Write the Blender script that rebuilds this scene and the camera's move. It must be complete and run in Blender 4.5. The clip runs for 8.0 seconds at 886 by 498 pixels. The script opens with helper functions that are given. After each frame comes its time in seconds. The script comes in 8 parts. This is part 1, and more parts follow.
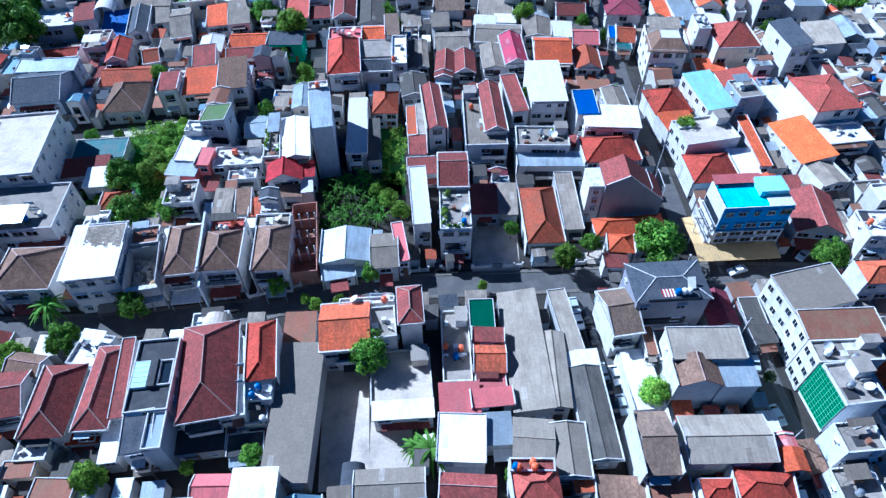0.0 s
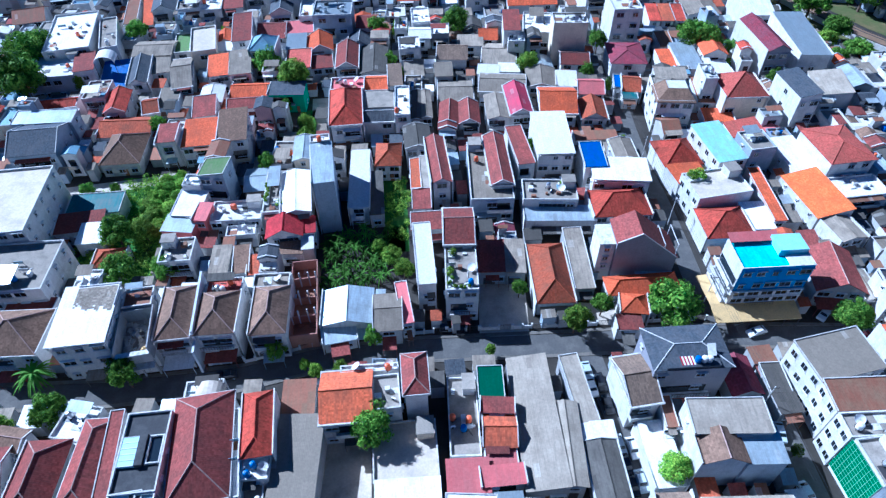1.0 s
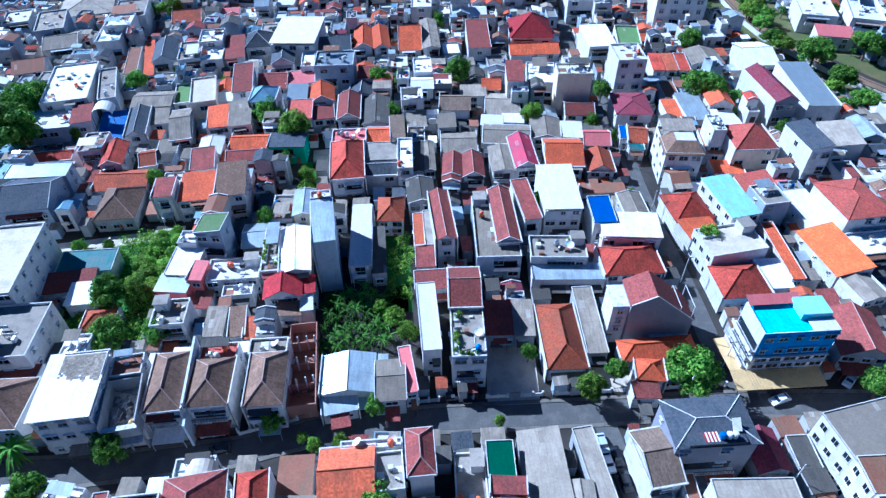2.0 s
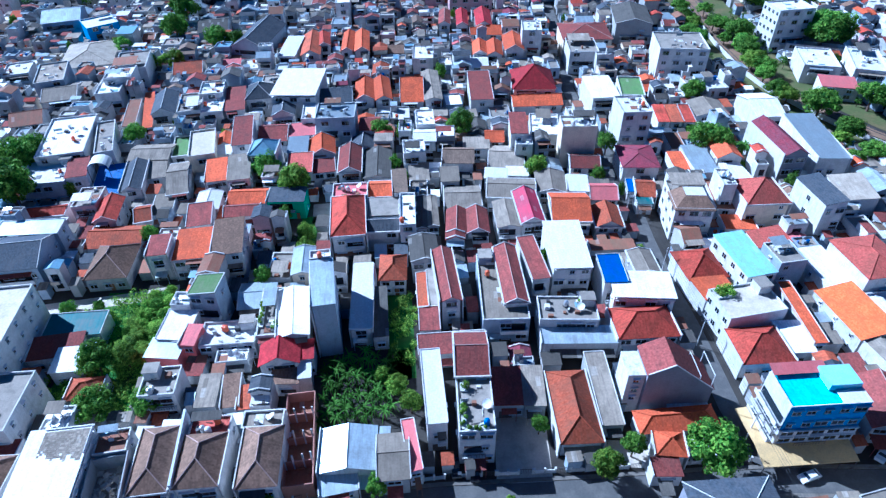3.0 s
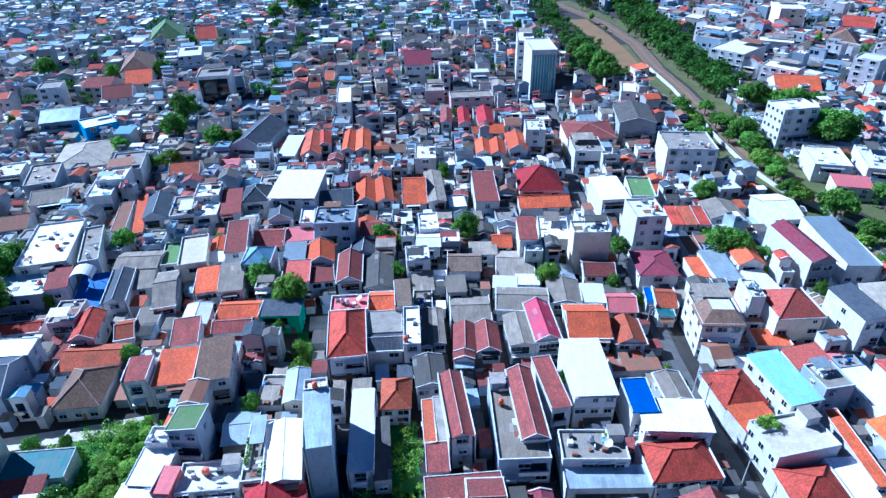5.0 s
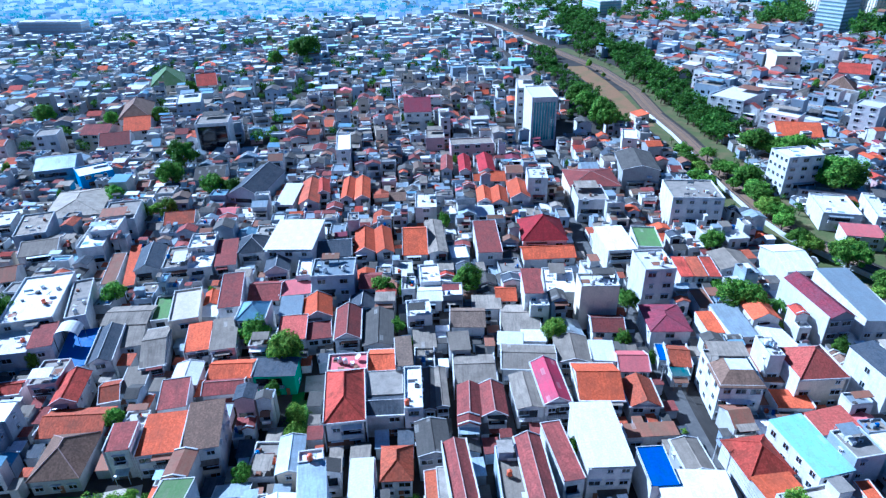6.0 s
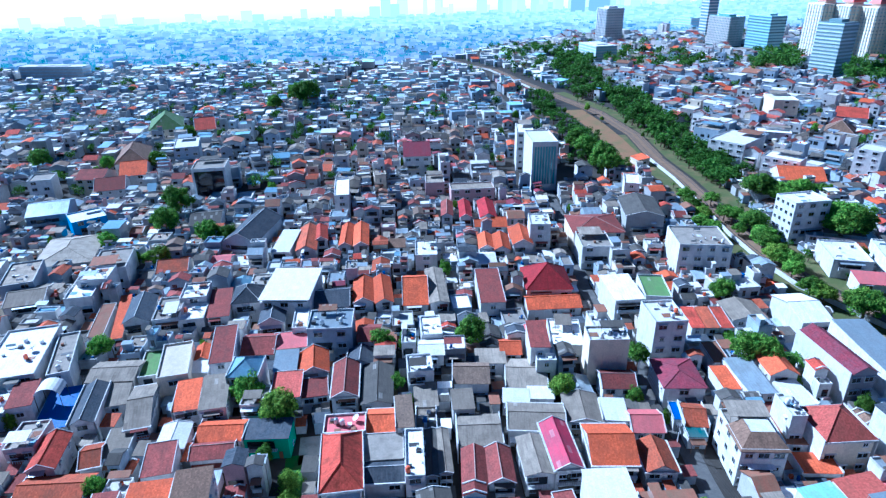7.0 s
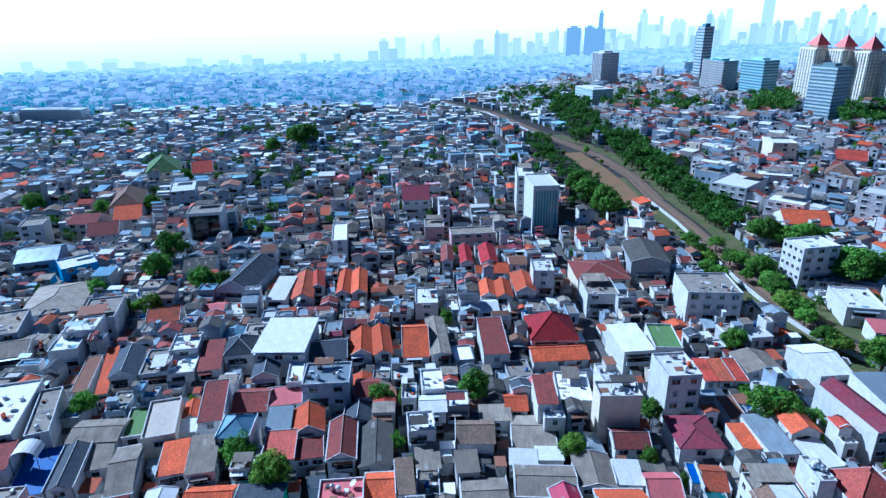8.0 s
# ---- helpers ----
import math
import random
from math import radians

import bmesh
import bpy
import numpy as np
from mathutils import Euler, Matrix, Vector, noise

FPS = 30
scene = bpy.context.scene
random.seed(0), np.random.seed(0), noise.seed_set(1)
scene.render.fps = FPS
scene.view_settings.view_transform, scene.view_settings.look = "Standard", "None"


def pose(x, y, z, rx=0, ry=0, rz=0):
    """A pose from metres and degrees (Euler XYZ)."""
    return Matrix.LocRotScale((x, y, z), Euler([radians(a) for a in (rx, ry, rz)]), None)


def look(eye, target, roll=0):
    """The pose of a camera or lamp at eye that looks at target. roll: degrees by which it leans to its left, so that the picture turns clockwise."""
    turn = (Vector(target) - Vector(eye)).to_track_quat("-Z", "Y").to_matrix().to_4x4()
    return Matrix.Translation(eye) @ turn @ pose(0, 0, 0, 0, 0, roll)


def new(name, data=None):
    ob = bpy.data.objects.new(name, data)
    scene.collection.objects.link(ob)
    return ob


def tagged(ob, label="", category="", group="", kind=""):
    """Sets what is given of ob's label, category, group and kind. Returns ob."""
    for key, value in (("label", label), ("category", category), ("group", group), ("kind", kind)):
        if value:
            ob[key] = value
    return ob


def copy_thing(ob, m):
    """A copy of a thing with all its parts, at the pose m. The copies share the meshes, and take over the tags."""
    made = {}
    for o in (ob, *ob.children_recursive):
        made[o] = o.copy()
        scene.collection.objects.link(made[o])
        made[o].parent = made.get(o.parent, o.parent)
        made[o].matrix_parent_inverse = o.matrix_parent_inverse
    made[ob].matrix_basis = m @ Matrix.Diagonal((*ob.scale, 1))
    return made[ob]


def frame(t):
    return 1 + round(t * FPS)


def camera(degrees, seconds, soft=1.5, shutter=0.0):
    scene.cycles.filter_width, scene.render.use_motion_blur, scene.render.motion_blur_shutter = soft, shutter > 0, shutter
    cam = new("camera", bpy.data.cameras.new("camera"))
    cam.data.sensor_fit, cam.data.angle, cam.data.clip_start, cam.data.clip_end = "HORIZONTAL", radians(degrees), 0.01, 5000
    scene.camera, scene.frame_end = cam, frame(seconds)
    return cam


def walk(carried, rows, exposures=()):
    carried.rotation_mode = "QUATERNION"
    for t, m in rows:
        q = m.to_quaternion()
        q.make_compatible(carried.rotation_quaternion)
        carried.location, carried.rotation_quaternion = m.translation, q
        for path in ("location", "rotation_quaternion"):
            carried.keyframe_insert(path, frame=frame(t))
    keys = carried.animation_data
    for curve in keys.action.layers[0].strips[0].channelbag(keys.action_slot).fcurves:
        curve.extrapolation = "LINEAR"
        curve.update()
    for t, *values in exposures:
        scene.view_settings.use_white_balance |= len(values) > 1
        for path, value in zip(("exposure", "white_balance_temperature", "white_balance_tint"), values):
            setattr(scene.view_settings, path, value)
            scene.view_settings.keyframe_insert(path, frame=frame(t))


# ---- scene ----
cam = camera(71.1, 8.0, soft=1.35)
METRES, EYE, TILT, LEAN, TURN = 60.0, 105.26, 0.0, 0.0, -2.5
ROWS = [
    (0.0, 0.0, 0.0, 0.0, -0.78, -49.46, 0.66),
    (0.5, -0.0091, 0.0649, -0.0008, -0.83, -47.92, 0.71),
    (1.0, -0.0182, 0.1264, -0.0025, -0.89, -46.37, 0.74),
    (1.5, -0.0284, 0.1902, -0.0036, -0.96, -44.75, 0.74),
    (3.0, -0.0558, 0.3777, -0.0056, -1.17, -39.43, 0.79),
    (3.5, -0.0653, 0.442, -0.0057, -1.26, -37.54, 0.8),
    (4.0, -0.0739, 0.5049, -0.0065, -1.35, -35.67, 0.81),
    (4.5, -0.0819, 0.565, -0.0069, -1.43, -33.86, 0.83),
    (6.0, -0.1069, 0.7484, -0.0056, -1.74, -28.26, 0.83),
    (6.5, -0.1147, 0.8077, -0.0054, -1.86, -26.5, 0.81),
    (7.0, -0.1233, 0.8695, -0.0055, -1.99, -24.64, 0.81),
    (7.5, -0.1315, 0.9287, -0.0049, -2.13, -22.86, 0.8),
    (8.0, -0.1407, 0.9899, -0.004, -2.27, -21.02, 0.79),
]
walk(cam, [(t, pose(0, 0, EYE, TILT, LEAN, TURN) @ pose(METRES * x, METRES * y, METRES * z, 90 + pitch, roll, yaw)) for t, x, y, z, yaw, pitch, roll in ROWS],
     exposures=[(0.0, 1.19, 3130, 5), (2.5, 1.26, 3050, 5), (6.4, 1.31, 3020, 4), (7.2, 1.16, 3010, 3), (8.0, 0.75, 3030, 3)])

# ---- sky and sun ----
SUN_DIR = Vector((-0.80, 0.55, 0.80)).normalized()      # towards the sun: to the left and ahead
world = bpy.data.worlds.new("sky")
scene.world = world
world.use_nodes = True
wn, wl = world.node_tree.nodes, world.node_tree.links
sky = wn.new("ShaderNodeTexSky")
sky.sky_type = "NISHITA"
sky.sun_disc = False
sky.sun_elevation = math.asin(SUN_DIR.z)
sky.sun_rotation = math.atan2(SUN_DIR.x, SUN_DIR.y)
sky.air_density, sky.dust_density, sky.ozone_density = 1.4, 0.5, 4.0
wn["Background"].inputs["Strength"].default_value = 0.0094
wl.new(sky.outputs["Color"], wn["Background"].inputs["Color"])
sun_data = bpy.data.lights.new("sun", "SUN")
sun_data.energy, sun_data.angle, sun_data.color = 5.0, radians(0.53), (1.0, 0.625, 0.322)
sun = new("sun", sun_data)
sun.matrix_world = look(SUN_DIR * 300, (0, 0, 0))


# ---- materials ----
def nodes_of(name):
    m = bpy.data.materials.new(name)
    m.use_nodes = True
    return m, m.node_tree.nodes, m.node_tree.links


def mathn(n, l, op, a, b=None, c=None):
    k = n.new("ShaderNodeMath")
    k.operation = op
    for i, v in enumerate((a, b, c)):
        if v is None:
            continue
        if isinstance(v, (int, float)):
            k.inputs[i].default_value = v
        else:
            l.new(v, k.inputs[i])
    return k.outputs[0]


def noise_of(n, l, vec, scale, detail=3.0, rough=0.55):
    k = n.new("ShaderNodeTexNoise")
    k.inputs["Scale"].default_value, k.inputs["Detail"].default_value, k.inputs["Roughness"].default_value = scale, detail, rough
    l.new(vec, k.inputs["Vector"])
    return k.outputs["Fac"]


def ramp(n, l, fac, lo, hi, a=0.0, b=1.0):
    k = n.new("ShaderNodeMapRange")
    k.inputs["From Min"].default_value, k.inputs["From Max"].default_value = lo, hi
    k.inputs["To Min"].default_value, k.inputs["To Max"].default_value = a, b
    l.new(fac, k.inputs["Value"])
    return k.outputs["Result"]


def mixc(n, l, fac, a, b, mode="MIX"):
    k = n.new("ShaderNodeMix")
    k.data_type, k.blend_type = "RGBA", mode
    if isinstance(fac, (int, float)):
        k.inputs[0].default_value = fac
    else:
        l.new(fac, k.inputs[0])
    for i, v in ((6, a), (7, b)):
        if isinstance(v, tuple):
            k.inputs[i].default_value = (*v, 1)
        else:
            l.new(v, k.inputs[i])
    return k.outputs[2]


def finish(n, l, colour, rough, metal=0.0, bump=None, dist=0.02, strength=0.5):
    p = n["Principled BSDF"]
    l.new(colour, p.inputs["Base Color"])
    if isinstance(rough, (int, float)):
        p.inputs["Roughness"].default_value = rough
    else:
        l.new(rough, p.inputs["Roughness"])
    p.inputs["Metallic"].default_value = metal
    if bump is not None:
        b = n.new("ShaderNodeBump")
        b.inputs["Distance"].default_value, b.inputs["Strength"].default_value = dist, strength
        l.new(bump, b.inputs["Height"])
        l.new(b.outputs["Normal"], p.inputs["Normal"])


def per_piece(n, l, far):
    """A random value for each object, or for each island of a joined mesh."""
    if far:
        return n.new("ShaderNodeNewGeometry").outputs["Random Per Island"]
    return n.new("ShaderNodeObjectInfo").outputs["Random"]


def roof_mat(name, colour, dirt, kind, rough=0.75, metal=0.0, vary=0.35, grime=0.6, far=False):
    """Sheet or tile roofing: UV is metres along the eave and up the slope."""
    m, n, l = nodes_of(name)
    geo = n.new("ShaderNodeNewGeometry").outputs["Position"]
    uv = n.new("ShaderNodeUVMap").outputs["UV"]
    rnd = per_piece(n, l, far)
    sep = n.new("ShaderNodeSeparateXYZ")
    l.new(uv, sep.inputs[0])
    u, v = sep.outputs[0], sep.outputs[1]
    big = noise_of(n, l, geo, 0.32, 4)
    fine = noise_of(n, l, geo, 2.3, 4, 0.7)
    comb = n.new("ShaderNodeCombineXYZ")
    l.new(mathn(n, l, "MULTIPLY", u, 2.2), comb.inputs[0])
    l.new(mathn(n, l, "MULTIPLY", v, 0.22), comb.inputs[1])
    l.new(mathn(n, l, "MULTIPLY", rnd, 50.0), comb.inputs[2])
    streak = noise_of(n, l, comb.outputs[0], 1.0, 3, 0.6)
    tone = ramp(n, l, rnd, 0, 1, 1 - vary, 1 + vary * 0.5)
    base = mixc(n, l, 1.0, colour, tone, "MULTIPLY")
    # sheets or rows that differ a little from one another
    white = n.new("ShaderNodeTexWhiteNoise")
    white.noise_dimensions = "3D"
    cell = n.new("ShaderNodeCombineXYZ")
    wide, long = (0.33, 0.36) if kind == "tile" else (0.95, 2.3)
    l.new(mathn(n, l, "FLOOR", mathn(n, l, "DIVIDE", u, wide)), cell.inputs[0])
    l.new(mathn(n, l, "FLOOR", mathn(n, l, "DIVIDE", v, long)), cell.inputs[1])
    l.new(rnd, cell.inputs[2])
    l.new(cell.outputs[0], white.inputs[0])
    patch = ramp(n, l, white.outputs["Value"], 0, 1, 0.74, 1.16) if kind == "tile" else ramp(n, l, white.outputs["Value"], 0, 1, 0.92, 1.05)
    base = mixc(n, l, 1.0, base, patch, "MULTIPLY")
    if kind == "sheet":     # a few newer, clearer sheets, and a few replaced dark ones
        base = mixc(n, l, mathn(n, l, "MULTIPLY", mathn(n, l, "GREATER_THAN", white.outputs["Value"], 0.985), 0.3), base, (0.62, 0.60, 0.54))
        base = mixc(n, l, mathn(n, l, "MULTIPLY", mathn(n, l, "LESS_THAN", white.outputs["Value"], 0.015), 0.5), base, dirt)
    soil = mathn(n, l, "MULTIPLY", ramp(n, l, big, 0.42, 0.72), grime)
    base = mixc(n, l, soil, base, dirt)
    base = mixc(n, l, mathn(n, l, "MULTIPLY", ramp(n, l, streak, 0.46, 0.74), grime * 1.0), base, dirt)
    base = mixc(n, l, 0.4, base, ramp(n, l, fine, 0.25, 0.75, 0.5, 1.4), "MULTIPLY")
    if kind == "tile":
        rib = mathn(n, l, "SINE", mathn(n, l, "MULTIPLY", u, 2 * math.pi / 0.33))
        row = mathn(n, l, "FRACT", mathn(n, l, "DIVIDE", v, 0.36))
        height = mathn(n, l, "ADD", mathn(n, l, "MULTIPLY", rib, 0.6), mathn(n, l, "MULTIPLY", row, -1.0))
        dist = 0.045
    else:
        height = mathn(n, l, "SINE", mathn(n, l, "MULTIPLY", u, 2 * math.pi / 0.3))
        dist = 0.03
    height = mathn(n, l, "ADD", height, mathn(n, l, "MULTIPLY", fine, 0.8))
    finish(n, l, base, 0.85 if kind == "tile" else rough, metal, height, dist, 0.2)
    n["Principled BSDF"].inputs["Specular IOR Level"].default_value = 0.15 if kind == "tile" else 0.5 if rough < 0.5 else 0.2
    return m


def plain_mat(name, colour, dirt, rough=0.85, vary=0.12, grime=0.45, scale=0.5, metal=0.0, far=False, rain=True):
    """Paint, plaster or concrete with blotches, rain streaks and grain."""
    m, n, l = nodes_of(name)
    geo = n.new("ShaderNodeNewGeometry").outputs["Position"]
    rnd = per_piece(n, l, far)
    big = noise_of(n, l, geo, scale, 5, 0.6)
    fine = noise_of(n, l, geo, scale * 7, 4, 0.7)
    base = mixc(n, l, 1.0, colour, ramp(n, l, rnd, 0, 1, 1 - vary, 1 + vary * 0.4), "MULTIPLY")
    base = mixc(n, l, mathn(n, l, "MULTIPLY", ramp(n, l, big, 0.45, 0.72), grime), base, dirt)
    if rain:
        mp = n.new("ShaderNodeMapping")
        mp.inputs["Scale"].default_value = (1.6, 1.6, 0.16)
        l.new(geo, mp.inputs["Vector"])
        wet = noise_of(n, l, mp.outputs[0], 1.0, 4, 0.6)
        base = mixc(n, l, mathn(n, l, "MULTIPLY", ramp(n, l, wet, 0.55, 0.75), grime * 0.9), base, dirt)
    base = mixc(n, l, 0.45, base, ramp(n, l, fine, 0.25, 0.75, 0.6, 1.3), "MULTIPLY")
    finish(n, l, base, rough, metal, fine, 0.02, 0.4)
    n["Principled BSDF"].inputs["Specular IOR Level"].default_value = 0.25 if rough > 0.7 else 0.5
    return m


def glass_mat(name, colour, rough=0.08):
    m, n, l = nodes_of(name)
    rnd = n.new("ShaderNodeObjectInfo").outputs["Random"]
    base = mixc(n, l, 1.0, colour, ramp(n, l, rnd, 0, 1, 0.5, 1.6), "MULTIPLY")
    finish(n, l, base, rough)
    n["Principled BSDF"].inputs["Specular IOR Level"].default_value = 0.7
    return m


def leaf_mat(name, dark, light):
    m, n, l = nodes_of(name)
    geo = n.new("ShaderNodeNewGeometry")
    fac = ramp(n, l, geo.outputs["Random Per Island"], 0, 1)
    rnd = n.new("ShaderNodeObjectInfo").outputs["Random"]
    base = mixc(n, l, fac, dark, light)
    base = mixc(n, l, 1.0, base, ramp(n, l, rnd, 0, 1, 0.7, 1.35), "MULTIPLY")
    base = mixc(n, l, 1.0, base, ramp(n, l, noise_of(n, l, geo.outputs["Position"], 0.11, 2), 0.35, 0.65, 0.65, 1.3), "MULTIPLY")
    finish(n, l, base, 0.7)
    n["Principled BSDF"].inputs["Specular IOR Level"].default_value = 0.15
    t = n.new("ShaderNodeBsdfTranslucent")
    l.new(base, t.inputs["Color"])
    mix = n.new("ShaderNodeMixShader")
    mix.inputs[0].default_value = 0.3
    l.new(n["Principled BSDF"].outputs[0], mix.inputs[1])
    l.new(t.outputs[0], mix.inputs[2])
    l.new(mix.outputs[0], n["Material Output"].inputs["Surface"])
    return m


ROOF_LOOK = {   # colour, dirt, kind, roughness, metal
    "maroon": ((0.265, 0.078, 0.060), (0.115, 0.055, 0.046), "tile", 0.6, 0.0),
    "red": ((0.460, 0.080, 0.040), (0.130, 0.045, 0.024), "tile", 0.65, 0.0),
    "pinkred": ((0.480, 0.120, 0.080), (0.225, 0.085, 0.054), "tile", 0.65, 0.0),
    "crimson": ((0.340, 0.032, 0.036), (0.135, 0.025, 0.024), "tile", 0.6, 0.0),
    "magenta": ((0.380, 0.032, 0.077), (0.200, 0.060, 0.090), "sheet", 0.55, 0.0),
    "plum": ((0.260, 0.054, 0.077), (0.150, 0.070, 0.090), "tile", 0.6, 0.0),
    "orange": ((0.580, 0.128, 0.030), (0.270, 0.080, 0.032), "tile", 0.7, 0.0),
    "clay": ((0.560, 0.140, 0.042), (0.240, 0.100, 0.050), "tile", 0.75, 0.0),
    "rustclay": ((0.440, 0.115, 0.042), (0.150, 0.075, 0.042), "tile", 0.8, 0.0),
    "brown": ((0.250, 0.165, 0.105), (0.110, 0.078, 0.052), "tile", 0.75, 0.0),
    "tan": ((0.25, 0.185, 0.125), (0.13, 0.10, 0.075), "tile", 0.75, 0.0),
    "slate": ((0.075, 0.085, 0.105), (0.120, 0.120, 0.130), "tile", 0.55, 0.0),
    "asbestos": ((0.33, 0.285, 0.215), (0.135, 0.115, 0.088), "sheet", 0.85, 0.0),
    "asbestosdark": ((0.125, 0.115, 0.098), (0.065, 0.060, 0.053), "sheet", 0.85, 0.0),
    "greysheet": ((0.36, 0.315, 0.24), (0.22, 0.19, 0.145), "sheet", 0.85, 0.0),
    "amber": ((0.66, 0.17, 0.022), (0.42, 0.12, 0.03), "tile", 0.7, 0.0),
    "rust": ((0.270, 0.125, 0.070), (0.198, 0.145, 0.084), "sheet", 0.8, 0.0),
    "white": ((0.880, 0.860, 0.830), (0.640, 0.620, 0.590), "sheet", 0.7, 0.0),
    "bluesteel": ((0.270, 0.390, 0.500), (0.200, 0.270, 0.340), "sheet", 0.28, 0.1),
    "steel": ((0.500, 0.560, 0.600), (0.300, 0.310, 0.320), "sheet", 0.28, 0.3),
    "palecyan": ((0.450, 0.720, 0.750), (0.350, 0.450, 0.450), "sheet", 0.3, 0.0),
    "pink": ((0.60, 0.17, 0.16), (0.36, 0.14, 0.13), "sheet", 0.7, 0.0),
    "green": ((0.012, 0.115, 0.050), (0.030, 0.090, 0.050), "sheet", 0.6, 0.0),
    "greenroof": ((0.150, 0.235, 0.060), (0.150, 0.175, 0.080), "sheet", 0.85, 0.0),
    "teal": ((0.05, 0.165, 0.175), (0.115, 0.140, 0.135), "sheet", 0.6, 0.0),
    "blue": ((0.010, 0.090, 0.420), (0.050, 0.100, 0.250), "sheet", 0.5, 0.0),
    "cyan": ((0.010, 0.550, 0.660), (0.100, 0.420, 0.480), "sheet", 0.5, 0.0),
}
ROOF = {k: roof_mat("roof_" + k, *v[:3], rough=v[3], metal=v[4]) for k, v in ROOF_LOOK.items()}
FARROOF = {k: roof_mat("row_roof_" + k, *v[:3], rough=v[3], metal=v[4], far=True) for k, v in ROOF_LOOK.items()}
FARROOF["palecon"] = plain_mat("row_roof_pale_concrete", (0.58, 0.56, 0.50), (0.34, 0.32, 0.29), 0.9, 0.15, 0.6, 0.35, rain=False, far=True)
ROOF["palecon"] = plain_mat("roof_pale_concrete", (0.60, 0.53, 0.42), (0.38, 0.34, 0.27), 0.9, 0.1, 0.7, 0.3, rain=False)
ROOF["darkdeck"] = plain_mat("roof_dark_deck", (0.055, 0.055, 0.06), (0.10, 0.10, 0.10), 0.85, 0.1, 0.7, 0.5, rain=False)
FARROOF["concrete"] = plain_mat("row_roof_concrete", (0.33, 0.30, 0.25), (0.16, 0.145, 0.12), 0.9, 0.25, 0.7, 0.45, rain=False, far=True)
ROOF["concrete"] = plain_mat("roof_concrete", (0.34, 0.305, 0.25), (0.16, 0.145, 0.12), 0.9, 0.25, 0.7, 0.45, rain=False)
YELLOW = plain_mat("faded_yellow_sheet", (0.62, 0.45, 0.16), (0.40, 0.30, 0.14), 0.7, 0.1, 0.6, 0.5)
NET = plain_mat("green_net", (0.012, 0.16, 0.05), (0.02, 0.10, 0.04), 0.8, 0.1, 0.6, 0.6)
NETBAR = plain_mat("green_frame", (0.25, 0.48, 0.28), (0.2, 0.36, 0.24), 0.6, 0.1, 0.4, 1.0)
ROOF["brick"] = ROOF["rust"]
WALL_LOOK = {
    "white": ((0.68, 0.67, 0.65), (0.33, 0.32, 0.30)),
    "cream": ((0.72, 0.64, 0.48), (0.42, 0.37, 0.30)),
    "grey": ((0.42, 0.42, 0.42), (0.22, 0.22, 0.21)),
    "bluegrey": ((0.38, 0.43, 0.51), (0.22, 0.25, 0.29)),
    "lavender": ((0.29, 0.29, 0.33), (0.20, 0.20, 0.23)),
    "pink": ((0.60, 0.17, 0.16), (0.36, 0.14, 0.13)),
    "palepink": ((0.56, 0.39, 0.38), (0.34, 0.26, 0.26)),
    "blueb": ((0.030, 0.30, 0.72), (0.10, 0.26, 0.48)),
    "greenwall": ((0.020, 0.42, 0.22), (0.06, 0.28, 0.17)),
    "green": ((0.78, 0.79, 0.80), (0.45, 0.45, 0.45)),
    "blue": ((0.68, 0.72, 0.78), (0.40, 0.42, 0.46)),
    "brick": ((0.40, 0.22, 0.16), (0.25, 0.15, 0.12)),
    "steel": ((0.42, 0.47, 0.52), (0.27, 0.29, 0.31)),
}
WALL = {k: plain_mat("wall_" + k, *v) for k, v in WALL_LOOK.items()}
FARWALL = {k: plain_mat("row_wall_" + k, *WALL_LOOK[k], far=True, vary=0.3) for k in ("white", "bluegrey", "cream", "grey", "palepink")}
WALL["blackglass"] = glass_mat("wall_black_glass", (0.015, 0.02, 0.03))
WALL["glass"] = glass_mat("wall_green_glass", (0.10, 0.28, 0.30))
RIDGE = plain_mat("ridge_mortar", (0.46, 0.34, 0.28), (0.24, 0.15, 0.12), 0.9, 0.15, 0.6, 0.9)
COPING = plain_mat("coping_plaster", (0.70, 0.69, 0.66), (0.25, 0.24, 0.23), 0.9, 0.15, 0.7, 0.9)
GLASS = glass_mat("window_glass", (0.015, 0.02, 0.028))
FRAME = plain_mat("window_frame", (0.72, 0.72, 0.72), (0.4, 0.4, 0.4), 0.6, 0.3, 0.2, 2.0)
DARKMETAL = plain_mat("dark_metal", (0.06, 0.06, 0.065), (0.10, 0.08, 0.07), 0.5, 0.3, 0.4, 2.0)
ASPHALT = plain_mat("asphalt", (0.105, 0.102, 0.098), (0.165, 0.155, 0.14), 0.9, 0.05, 0.7, 0.35, rain=False)
EARTH = plain_mat("packed_earth", (0.05, 0.045, 0.038), (0.022, 0.02, 0.018), 0.95, 0.05, 0.8, 0.12, rain=False)
PAVING = plain_mat("yard_concrete", (0.56, 0.50, 0.40), (0.30, 0.27, 0.22), 0.9, 0.1, 0.8, 0.3, rain=False)
KERB = plain_mat("worn_kerb", (0.17, 0.155, 0.13), (0.08, 0.075, 0.065), 0.9, 0.1, 0.8, 0.5, rain=False)
GRASS = plain_mat("grass_ground", (0.06, 0.15, 0.012), (0.10, 0.12, 0.02), 0.95, 0.1, 0.7, 0.4, rain=False)
BALLAST = plain_mat("rail_ballast", (0.22, 0.15, 0.085), (0.13, 0.095, 0.055), 0.95, 0.1, 0.7, 0.3, rain=False)
